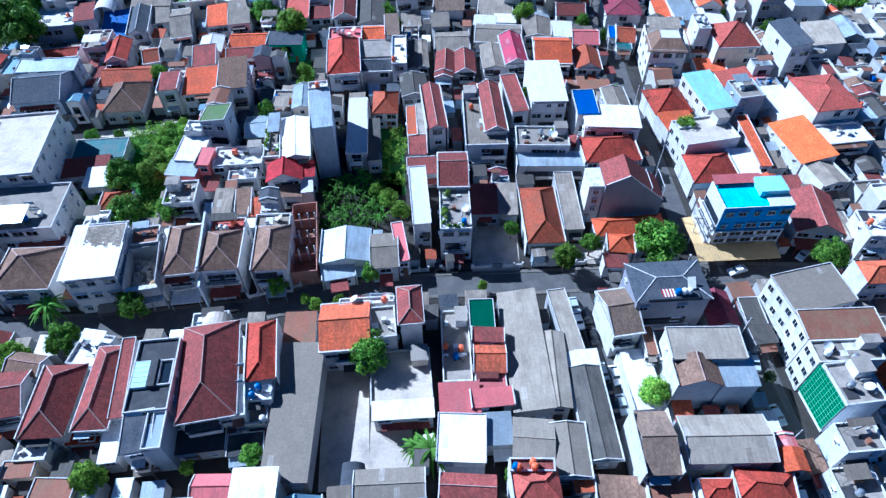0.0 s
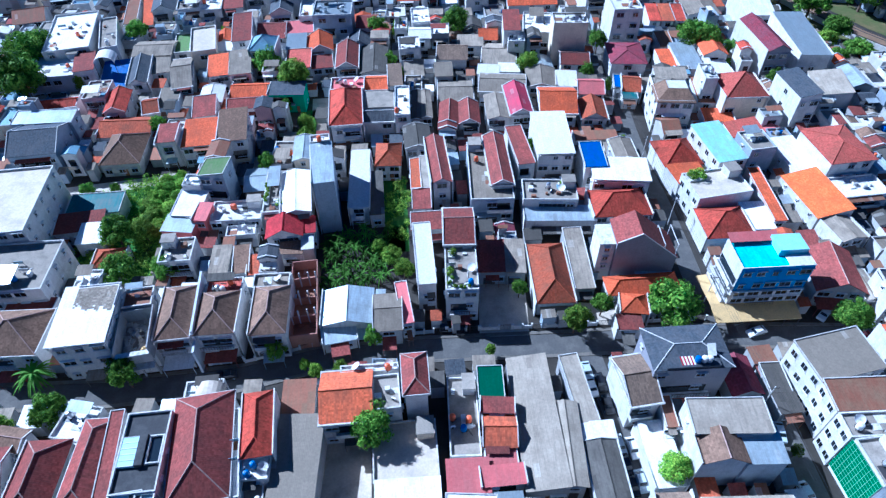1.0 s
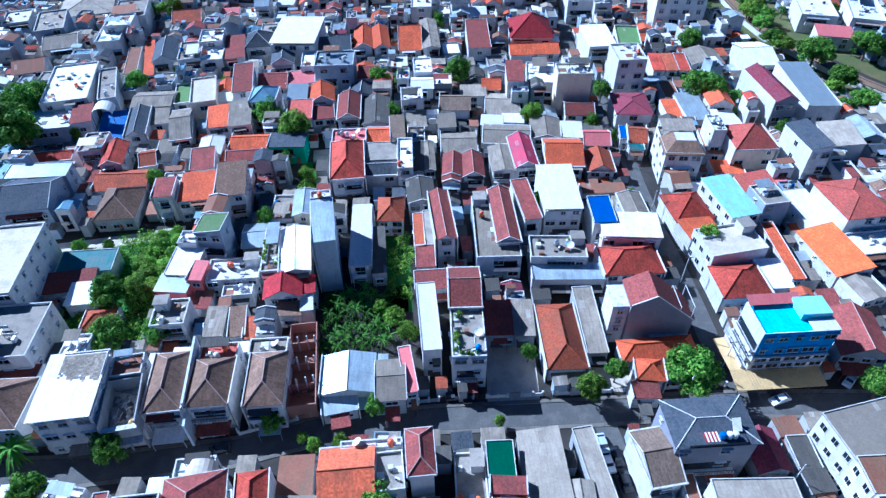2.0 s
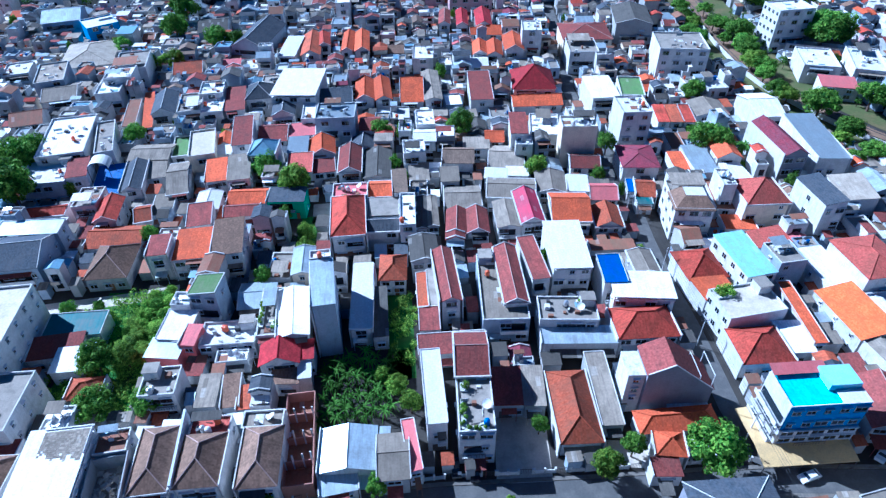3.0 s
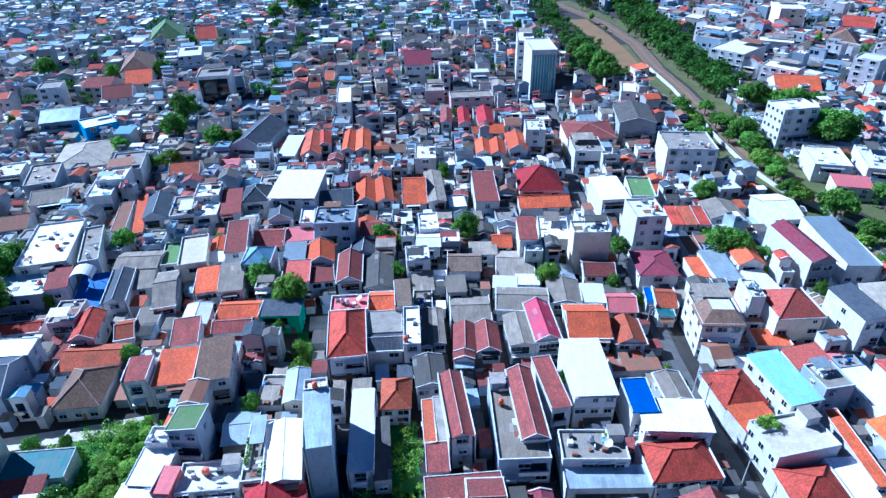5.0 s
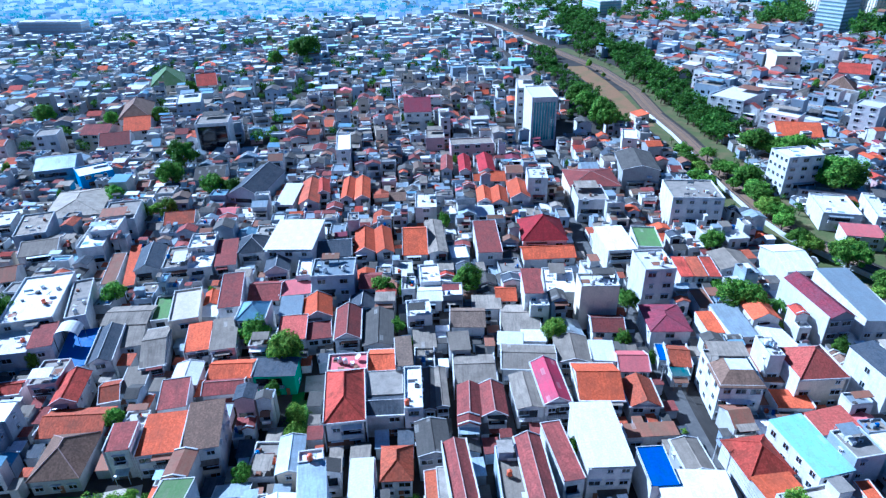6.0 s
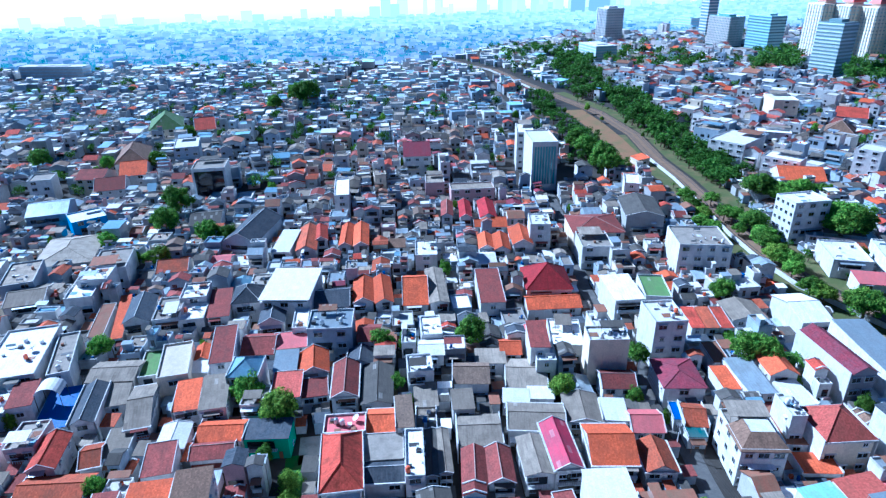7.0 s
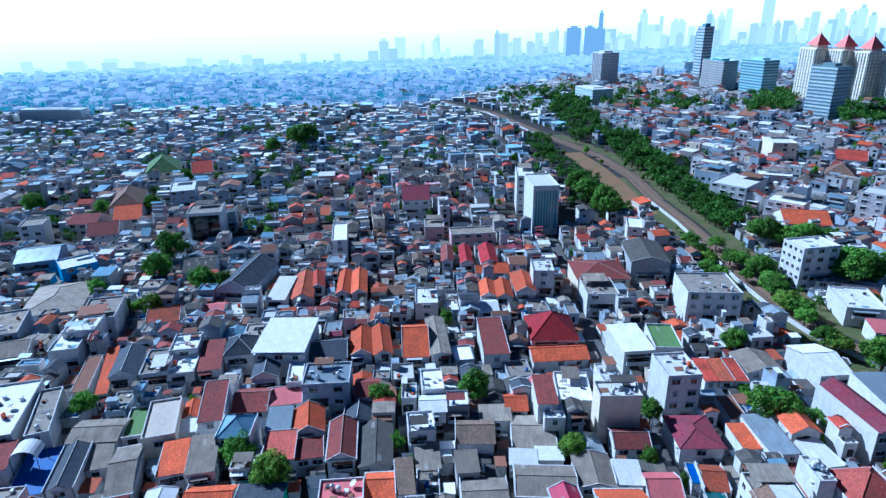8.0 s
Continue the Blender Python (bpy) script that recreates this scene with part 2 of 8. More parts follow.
VERGE = plain_mat("rough_verge", (0.10, 0.115, 0.030), (0.17, 0.125, 0.055), 0.95, 0.1, 0.9, 0.15, rain=False)
DRYGRASS = plain_mat("dry_grass", (0.24, 0.145, 0.06), (0.13, 0.135, 0.04), 0.95, 0.1, 0.8, 0.12, rain=False)
BARK = plain_mat("bark", (0.14, 0.10, 0.07), (0.07, 0.05, 0.04), 0.95, 0.2, 0.6, 3.0)
LEAF = leaf_mat("leaf_broad", (0.04, 0.11, 0.004), (0.28, 0.42, 0.014))
LEAF_WOOD = leaf_mat("leaf_wood", (0.03, 0.085, 0.006), (0.20, 0.33, 0.016))
LEAF_LIGHT = leaf_mat("leaf_light", (0.06, 0.15, 0.004), (0.40, 0.52, 0.012))
LEAF_PALM = leaf_mat("leaf_palm", (0.012, 0.045, 0.004), (0.21, 0.35, 0.02))
PLASTIC = {"orange": plain_mat("tank_orange", (0.75, 0.16, 0.03), (0.5, 0.14, 0.05), 0.45, 0.2, 0.3, 1.5),
           "blue": plain_mat("tank_blue", (0.02, 0.14, 0.50), (0.05, 0.12, 0.3), 0.45, 0.2, 0.3, 1.5),
           "white": plain_mat("tank_white", (0.78, 0.78, 0.78), (0.5, 0.5, 0.48), 0.45, 0.2, 0.3, 1.5),
           "grey": plain_mat("tank_steel", (0.6, 0.62, 0.64), (0.4, 0.4, 0.4), 0.3, 0.1, 0.2, 1.5, metal=0.8)}


# ---- mesh helpers ----
class Build:
    """Collects faces with a UV in metres and a material slot each."""

    def __init__(self):
        self.v, self.f, self.uv, self.mi = [], [], [], []

    def face(self, pts, uvs=None, mi=0):
        i = len(self.v)
        self.v += [tuple(p) for p in pts]
        self.f.append(tuple(range(i, i + len(pts))))
        if uvs is None:
            a, b = Vector(pts[0]), Vector(pts[1])
            e = (b - a).normalized() if (b - a).length > 1e-6 else Vector((1, 0, 0))
            nrm = Vector((0, 0, 0))
            for k in range(1, len(pts) - 1):
                nrm += (Vector(pts[k]) - a).cross(Vector(pts[k + 1]) - a)
            g = nrm.normalized().cross(e) if nrm.length > 1e-9 else Vector((0, 0, 1))
            uvs = [((Vector(p) - a).dot(e), (Vector(p) - a).dot(g)) for p in pts]
        self.uv += uvs
        self.mi.append(mi)

    def box(self, x0, y0, z0, x1, y1, z1, mi=0, bottom=True):
        self.face([(x0, y0, z0), (x1, y0, z0), (x1, y0, z1), (x0, y0, z1)], mi=mi)
        self.face([(x1, y0, z0), (x1, y1, z0), (x1, y1, z1), (x1, y0, z1)], mi=mi)
        self.face([(x1, y1, z0), (x0, y1, z0), (x0, y1, z1), (x1, y1, z1)], mi=mi)
        self.face([(x0, y1, z0), (x0, y0, z0), (x0, y0, z1), (x0, y1, z1)], mi=mi)
        self.face([(x0, y0, z1), (x1, y0, z1), (x1, y1, z1), (x0, y1, z1)], mi=mi)
        if bottom:
            self.face([(x0, y1, z0), (x1, y1, z0), (x1, y0, z0), (x0, y0, z0)], mi=mi)

    def tube(self, pts, r, sides=6, mi=0, taper=1.0):
        """A round bar through the points."""
        rings = []
        for k, p in enumerate(pts):
            p = Vector(p)
            d = (Vector(pts[min(k + 1, len(pts) - 1)]) - Vector(pts[max(k - 1, 0)])).normalized()
            a = d.orthogonal().normalized()
            b = d.cross(a)
            rr = r * (1 + (taper - 1) * k / max(1, len(pts) - 1))
            rings.append([p + a * rr * math.cos(2 * math.pi * j / sides) + b * rr * math.sin(2 * math.pi * j / sides) for j in range(sides)])
        for q, s in zip(rings, rings[1:]):
            for j in range(sides):
                self.face([q[j], q[(j + 1) % sides], s[(j + 1) % sides], s[j]], mi=mi)
        self.face(rings[-1], mi=mi)

    def mesh(self, name, *mats):
        me = bpy.data.meshes.new(name)
        seen, order, faces = {}, [], []
        for f in self.f:            # corners that meet are one
            q = []
            for i in f:
                key = tuple(round(c, 3) for c in self.v[i])
                if key not in seen:
                    seen[key] = len(order)
                    order.append(self.v[i])
                q.append(seen[key])
            faces.append(q)
        me.from_pydata(order, [], faces)
        lay = me.uv_layers.new(name="UVMap")
        lay.data.foreach_set("uv", np.array(self.uv, dtype=np.float32).ravel())
        for m in mats:
            me.materials.append(m)
        me.polygons.foreach_set("material_index", self.mi)
        me.update()
        return me


def part(name, data, parent, label="", m=None):
    ob = new(name, data)
    ob.parent = parent
    if m is not None:
        ob.matrix_basis = m
    if label:
        ob["label"] = label
    return ob


def slab_roof(b, pts, thick, mi=0):
    """A sloping sheet with thickness; pts counter-clockwise seen from above."""
    low = [Vector(p) - Vector((0, 0, thick)) for p in pts]
    b.face(pts, mi=mi)
    b.face(list(reversed(low)), mi=mi)
    for i in range(len(pts)):
        j = (i + 1) % len(pts)
        b.face([low[i], low[j], pts[j], pts[i]], mi=mi)


# ---- windows and doors, each built once and shared ----
def window_meshes(w, h):
    f, g = Build(), Build()
    t = 0.07
    for x0, z0, x1, z1 in ((-w / 2, 0, w / 2, t), (-w / 2, h - t, w / 2, h), (-w / 2, t, -w / 2 + t, h - t), (w / 2 - t, t, w / 2, h - t), (-t / 2, t, t / 2, h - t)):
        f.box(x0, -0.06, z0, x1, 0.02, z1)
    f.box(-w / 2 - 0.12, -0.22, -0.08, w / 2 + 0.12, 0.0, -0.002)
    if w != 1.5:
        f.box(-w / 2 - 0.15, -0.45, h + 0.05, w / 2 + 0.15, 0.0, h + 0.15)
    for x0, x1 in ((-w / 2 + t, -t / 2), (t / 2, w / 2 - t)):
        g.box(x0, -0.03, t, x1, 0.01, h - t)
    whole = Build()
    for k, q in ((0, f), (1, g)):
        for i, face in enumerate(q.f):
            whole.face([q.v[j] for j in face], mi=k)
    return f.mesh("window_frame", FRAME), g.mesh("window_pane", GLASS), whole.mesh("window", FRAME, GLASS)


WINDOWS = {k: window_meshes(*k) for k in ((1.2, 1.3), (1.7, 1.4), (0.8, 1.1), (2.4, 1.6), (1.5, 1.5))}


def door_meshes():
    d = Build()
    d.box(-0.5, -0.06, 0, 0.5, 0.02, 2.1)
    g = Build()
    for i in range(16):         # a corrugated shutter
        z0, z1 = i * 0.1375, (i + 1) * 0.1375
        y0, y1 = (-0.05, -0.1) if i % 2 else (-0.1, -0.05)
        g.face([(-1.3, y0, z0), (1.3, y0, z0), (1.3, y1, z1), (-1.3, y1, z1)])
    return d.mesh("door", plain_mat("door_wood", (0.20, 0.10, 0.05), (0.1, 0.06, 0.04), 0.5)), g.mesh("garage_shutter", DARKMETAL)


DOOR, SHUTTER = door_meshes()


def add_window(house, x, y, z, rz, size, deep):
    fr, gl, whole = WINDOWS[size]
    w = part("window", fr if deep else whole, house, m=pose(x, y, z, 0, 0, rz))
    if deep:
        part("pane", gl, w, "dark reflecting glass")


WORDS = {"maroon": "maroon tile", "red": "red clay tile", "pinkred": "faded red tile", "crimson": "crimson tile", "magenta": "magenta metal",
         "plum": "plum-coloured tile", "orange": "bright orange tile", "clay": "orange clay tile", "rustclay": "weathered orange clay tile",
         "brown": "brown tile", "tan": "tan tile", "slate": "dark slate-grey", "asbestos": "grey fibre-cement", "greysheet": "pale grey sheet", "amber": "amber-orange tile", "asbestosdark": "dark grey fibre-cement",
         "rust": "rusty sheet-metal", "white": "white", "steel": "pale steel sheet", "palecon": "pale concrete", "darkdeck": "dark-tarred", "bluesteel": "blue-grey sheet", "palecyan": "pale cyan sheet", "pink": "pink sheet-metal",
         "green": "dark green sheet", "greenroof": "mossy green", "teal": "teal sheet", "blue": "blue sheet", "cyan": "bright cyan", "concrete": "stained concrete", "brick": "bare brick"}
WALLWORDS = {"palepink": "pale pink", "blueb": "bright blue", "greenwall": "green", "blackglass": "black glass", "glass": "green glass", "bluegrey": "blue-grey", "blue": "pale blue", "green": "white green-screened", "brick": "red brick", "steel": "steel-clad"}
SHAPES = {"fl": "flat", "sl": "flat canopy", "sh": "single-pitch", "sw": "single-pitch", "gx": "gabled", "gy": "gabled", "hx": "hipped", "hy": "hipped", "ht": "hipped", "ru": "missing"}
TAKEN = []      # plan rectangles already built on


def inside(px, py, r, grow=0.0):
    cx, cy, w, d, c, s = r
    dx, dy = px - cx, py - cy
    return abs(dx * c + dy * s) < w / 2 + grow and abs(-dx * s + dy * c) < d / 2 + grow


def claim(x, y, w, d, ang):
    a = radians(ang)
    TAKEN.append((x, y, w, d, math.cos(a), math.sin(a)))


def wall_mesh(b, w, d, h, gable=None, rise=0.0):
    x, y = w / 2, d / 2
    if gable == "y":
        b.face([(-x, -y, 0), (x, -y, 0), (x, -y, h), (0, -y, h + rise), (-x, -y, h)])
        b.face([(x, y, 0), (-x, y, 0), (-x, y, h), (0, y, h + rise), (x, y, h)])
    else:
        b.face([(-x, -y, 0), (x, -y, 0), (x, -y, h), (-x, -y, h)])
        b.face([(x, y, 0), (-x, y, 0), (-x, y, h), (x, y, h)])
    if gable == "x":
        b.face([(x, -y, 0), (x, y, 0), (x, y, h), (x, 0, h + rise), (x, -y, h)])
        b.face([(-x, y, 0), (-x, -y, 0), (-x, -y, h), (-x, 0, h + rise), (-x, y, h)])
    else:
        b.face([(x, -y, 0), (x, y, 0), (x, y, h), (x, -y, h)])
        b.face([(-x, y, 0), (-x, -y, 0), (-x, -y, h), (-x, y, h)])


def parapet(b, w, d, z0, z1, t=0.18, mi=0):
    o = [(-w / 2, -d / 2), (w / 2, -d / 2), (w / 2, d / 2), (-w / 2, d / 2)]
    n = [(-w / 2 + t, -d / 2 + t), (w / 2 - t, -d / 2 + t), (w / 2 - t, d / 2 - t), (-w / 2 + t, d / 2 - t)]
    for i in range(4):
        j = (i + 1) % 4
        b.face([(*o[i], z0), (*o[j], z0), (*o[j], z1), (*o[i], z1)], mi=mi)
        b.face([(*n[j], z0), (*n[i], z0), (*n[i], z1), (*n[j], z1)], mi=mi)
        b.face([(*o[i], z1), (*o[j], z1), (*n[j], z1), (*n[i], z1)], mi=mi)
        b.face([(*n[i], z0), (*n[j], z0), (*o[j], z0), (*o[i], z0)], mi=mi)


def roof_into(b, kind, w, d, h, rise, over, mi=0, ridges=None):
    """Roof planes on a w x d plan with eaves at h."""
    x, y, t = w / 2 + over, d / 2 + over, 0.12
    def ridge(p, q):
        r = Build()
        r.tube([(p[0], p[1], p[2] + 0.03), (q[0], q[1], q[2] + 0.03)], 0.11, 5)
        ridges.append(r)

    if kind == "gy":
        k = rise * (w / 2 + over) / (w / 2) - rise
        slab_roof(b, [(-x, -y, h - k), (0, -y, h + rise), (0, y, h + rise), (-x, y, h - k)][::1], t, mi)
        slab_roof(b, [(x, y, h - k), (0, y, h + rise), (0, -y, h + rise), (x, -y, h - k)], t, mi)
        ridge((0, -y, h + rise), (0, y, h + rise))
    elif kind == "gx":
        k = rise * (d / 2 + over) / (d / 2) - rise
        slab_roof(b, [(-x, -y, h - k), (x, -y, h - k), (x, 0, h + rise), (-x, 0, h + rise)], t, mi)
        slab_roof(b, [(x, y, h - k), (-x, y, h - k), (-x, 0, h + rise), (x, 0, h + rise)], t, mi)
        ridge((-x, 0, h + rise), (x, 0, h + rise))
    elif kind in ("hx", "hy", "ht"):
        if w >= d:
            r = max(0.15, x - y)
            p, q = (-r, 0, h + rise), (r, 0, h + rise)
            slab_roof(b, [(-x, -y, h), (x, -y, h), q, p], t, mi)
            slab_roof(b, [(x, y, h), (-x, y, h), p, q], t, mi)
            slab_roof(b, [(x, -y, h), (x, y, h), q], t, mi)
            slab_roof(b, [(-x, y, h), (-x, -y, h), p], t, mi)
        else:
            r = max(0.15, y - x)
            p, q = (0, -r, h + rise), (0, r, h + rise)
            slab_roof(b, [(x, -y, h), (x, y, h), q, p], t, mi)
            slab_roof(b, [(-x, y, h), (-x, -y, h), p, q], t, mi)
            slab_roof(b, [(-x, -y, h), (x, -y, h), p], t, mi)
            slab_roof(b, [(x, y, h), (-x, y, h), q], t, mi)
        for c in ((-x, -y), (x, -y), (x, y), (-x, y)):
            e = min((p, q), key=lambda s: (s[0] - c[0]) ** 2 + (s[1] - c[1]) ** 2)
            ridge((c[0], c[1], h), e)
        ridge(p, q)
    elif kind == "sh":
        slab_roof(b, [(-x, -y, h), (x, -y, h), (x, y, h + rise), (-x, y, h + rise)], t, mi)
    elif kind == "sw":
        slab_roof(b, [(-x, -y, h), (x, -y, h + rise), (x, y, h + rise), (-x, y, h)], t, mi)


def bar(b, p, q, wide, high, mi=0):
    """A straight coping of rectangular section from p to q."""
    p, q = Vector(p), Vector(q)
    flat = Vector((q.x - p.x, q.y - p.y, 0)).normalized()
    n, u = Vector((-flat.y, flat.x, 0)) * wide / 2, Vector((0, 0, high))
    lo, hi = [p - n, q - n, q + n, p + n], [p - n + u, q - n + u, q + n + u, p + n + u]
    b.face(hi, mi=mi)
    for i in range(4):
        j = (i + 1) % 4
        b.face([lo[i], lo[j], hi[j], hi[i]], mi=mi)


def verges(kind, w, d, h, rise, over):
    """White copings along the open edges of a pitched roof."""
    b, x, y = Build(), w / 2 + over - 0.1, d / 2 + over - 0.1
    low = h - 0.1
    if kind == "gy":
        for sy in (-y, y):
            for sx in (-x, x):
                bar(b, (sx, sy, low - over * 0.4), (0, sy, h + rise - 0.06), 0.17, 0.3)
    elif kind == "gx":
        for sx in (-x, x):
            for sy in (-y, y):
                bar(b, (sx, sy, low - over * 0.4), (sx, 0, h + rise - 0.06), 0.17, 0.3)
    else:
        side = rise if kind == "sw" else 0.0
        back = rise if kind == "sh" else 0.0
        c = [(-x, -y, low), (x, -y, low + side), (x, y, low + side + back), (-x, y, low + back)]
        for i in range(4):
            if i or kind == "sw":
                bar(b, c[i], c[(i + 1) % 4], 0.16, 0.28)
    return b


def deck_clutter(b, rng, w, d, z, n):
    """Crates, ducts, drying racks, loose sheets and pipes that lie about on a roof deck."""
    for _ in range(n):
        px, py = rng.uniform(-0.42, 0.42) * w, rng.uniform(-0.42, 0.42) * d
        u = rng.random()
        if u < 0.4:
            q, r = rng.uniform(0.25, 0.7), rng.uniform(0.25, 0.6)
            b.box(px - q, py - r, z, px + q, py + r, z + rng.uniform(0.3, 1.1), rng.choice((0, 0, 1, 2, 3)))
        elif u < 0.65:
            q, r = rng.uniform(0.6, 1.4), rng.uniform(0.5, 1.2)
            b.box(px - q, py - r, z + 0.01, px + q, py + r, z + rng.uniform(0.05, 0.15), rng.choice((1, 2, 2, 3, 4)))
        elif u < 0.85:
            a, q = rng.uniform(0, 3.1), rng.uniform(1.0, 2.6)
            ex, ey = max(-w * 0.46, min(w * 0.46, px + q * math.cos(a))), max(-d * 0.46, min(d * 0.46, py + q * math.sin(a)))
            b.tube([(px, py, z + 0.12), (ex, ey, z + 0.12)], 0.07, 5, rng.choice((0, 1)))
        else:
            q = rng.uniform(0.7, 1.3)
            for k in (-q, q):
                b.tube([(px + k, py, z), (px + k, py, z + 1.3)], 0.04, 4, 1)
            b.box(px - q, py - 0.03, z + 0.5, px + q, py + 0.03, z + 1.25, rng.choice((0, 3, 4)))


BALUSTERS = []
for metal in (DARKMETAL, FRAME):
    c = Build()
    c.box(-0.03, -0.03, 0, 0.03, 0.03, 0.895)
    BALUSTERS.append(c.mesh("baluster", metal))


def house(kind, rcol, wcol, h, x, y, w, d, ang, near=True, left=0, front=False, glazed="", plain=False):
    """One building: walls, roof, parapet or coping, windows, door, on a plan w x d turned by ang degrees."""
    rng = random.Random(int(x * 131 + y * 17 + w * 7) & 0xFFFFFF)
    deep = near and y < 128
    claim(x, y, w, d, ang)
    top = new("house", None)
    top.matrix_basis = pose(x, y, 0, 0, 0, ang)
    storeys = max(1, round(h / 3.5))
    count = ("single-storey", "two-storey", "three-storey", "four-storey", "five-storey", "six-storey", "seven-storey")[min(6, storeys - 1)]
    label = f"{count} {WALLWORDS.get(wcol, wcol)} building with a {SHAPES[kind]} {WORDS[rcol]} roof"
    if kind == "ru":
        label = f"roofless {WALLWORDS.get(wcol, wcol)} building shell with bare walls"
    tagged(top, label, "house", kind="thing")
    wm, rm = WALL[wcol], ROOF[rcol]
    walls, roof = Build(), Build()
    share = 0.95 if front else rng.choice((0.3, 0.6, 0.85, 0.95)) if near else rng.choice((0.5, 0.8, 0.95))
    low = 0.13 if rcol in ("asbestos", "greysheet", "asbestosdark", "steel", "white") else 0.27
    rise = {"gx": d * min(low, 0.22), "gy": w * low, "hx": min(w, d) * 0.38, "hy": min(w, d) * 0.40, "ht": min(w, d) * 0.14, "sh": min(0.9, d * 0.07), "sw": w * 0.16}.get(kind, 0)
    over = 0.35 if kind[0] in "gh" else 0.2
    if kind in ("fl", "sl"):
        if kind == "fl":
            deck = h - 0.55
            walls.box(-w / 2, -d / 2, 0, w / 2, d / 2, deck - 0.06)
            roof.box(-w / 2 + 0.18, -d / 2 + 0.18, deck - 0.06, w / 2 - 0.18, d / 2 - 0.18, deck)
            cop = Build()
            parapet(walls, w, d, deck - 0.06, h - 0.08)
            parapet(cop, w + 0.08, d + 0.08, h - 0.08, h, 0.26)
            part("parapet_coping", cop.mesh("coping", COPING), top)
            if w * d > 18 and rcol not in ("cyan", "greenroof", "palecon", "darkdeck") and y < 300:
                junk = Build()
                deck_clutter(junk, rng, w - 1.0, d - 1.0, deck, min(7, 2 + int(w * d / 18)))
                part("deck_clutter", junk.mesh("deck_clutter", PLASTIC["white"], DARKMETAL, ROOF["rust"], COPING, ROOF["bluesteel"]), top, "crates, pipes and loose sheets on the deck")["kind"] = "stuff"
            if rcol not in ("cyan", "palecon", "darkdeck", "greenroof") and w * d > 25 and rng.random() < 0.55 and not left:
                # a sheet canopy on posts over part of the deck
                cw, cd = w * rng.uniform(0.4, 0.85), d * rng.uniform(0.25, 0.5)
                kx, ky = rng.uniform(-0.5, 0.5) * (w - cw - 0.6), -d / 2 + cd / 2 + 0.3 if rng.random() < 0.4 else d / 2 - cd / 2 - 0.3
                can = Build()
                slab_roof(can, [(kx - cw / 2, ky - cd / 2, deck + 2.1), (kx + cw / 2, ky - cd / 2, deck + 2.1), (kx + cw / 2, ky + cd / 2, deck + 2.5), (kx - cw / 2, ky + cd / 2, deck + 2.5)], 0.07)
                for qx in (kx - cw / 2 + 0.1, kx + cw / 2 - 0.1):
                    for qy in (ky - cd / 2 + 0.1, ky + cd / 2 - 0.1):
                        can.tube([(qx, qy, deck), (qx, qy, deck + 2.1)], 0.05, 4)
                part("roof_canopy", can.mesh("roof_canopy", ROOF[rng.choice(("steel", "asbestos", "white", "asbestos", "rust", "asbestosdark"))]), top, "sheet-metal canopy on thin posts")
            elif near and w * d > 35:
                # a stair head and low kerbs on the deck
                sw, sd = min(3.0, w * 0.4), min(3.2, d * 0.35)
                sx, sy = rng.choice((-1, 1)) * (w / 2 - sw / 2 - 0.4), d / 2 - sd / 2 - 0.4
                st = Build()
                st.box(sx - sw / 2, sy - sd / 2, deck, sx + sw / 2, sy + sd / 2, deck + 2.2)
                st.box(sx - sw / 2 - 0.15, sy - sd / 2 - 0.15, deck + 2.2, sx + sw / 2 + 0.15, sy + sd / 2 + 0.15, deck + 2.35, 1)
                if rng.random() < 0.4 and rcol != "darkdeck":
                    part("stair_head", st.mesh("stair_head", wm, ROOF["concrete"]), top)
        else:
            walls.box(-w / 2 + 0.3, -d / 2 + 0.5, 0, w / 2 - 0.3, d / 2 - 0.3, h - 1.1)
            for px in (-w / 2 + 0.4, w / 2 - 0.4):
                for py in (-d / 2 + 0.3, 0, d / 2 - 0.4):
                    q = Build()
                    q.box(px - 0.1, py - 0.1, h - 1.1, px + 0.1, py + 0.1, h - 0.18)
                    part("post", q.mesh("post", wm), top)
            slab_roof(roof, [(-w / 2, -d / 2, h - 0.05), (w / 2, -d / 2, h - 0.05), (w / 2, d / 2, h + 0.15), (-w / 2, d / 2, h + 0.15)], 0.16)
    elif kind == "ru":
        parapet(walls, w, d, 0, h - 1.5, 0.2)
        for k in range(1, 4):
            yy = -d / 2 + d * k / 4
            q = Build()
            q.box(-w / 2 + 0.2, yy - 0.1, 0, w / 2 - 0.2, yy + 0.1, h * 0.55 + rng.random() * 1.5)
            part("partition", q.mesh("partition", wm), top)
            for px in (-w / 2 + 0.35, -w / 6, w / 6, w / 2 - 0.35):
                q = Build()
                q.box(px - 0.14, yy - 0.14, 0, px + 0.14, yy + 0.14, h + rng.random() * 0.6)
                part("column", q.mesh("column", COPING), top)
        roof.box(-w / 2 + 0.2, -d / 2 + 0.2, 0.05, w / 2 - 0.2, d / 2 - 0.2, h * 0.3)
        for k in range(14):
            qx, qy, q = (rng.random() - 0.5) * w * 0.8, (rng.random() - 0.5) * d * 0.8, 0.2 + rng.random() * 0.5
            roof.box(qx - q, qy - q * 0.6, h * 0.3, qx + q, qy + q * 0.6, h * 0.3 + q * 0.7)
    else:
        gable = kind[1] if kind[0] == "g" else None
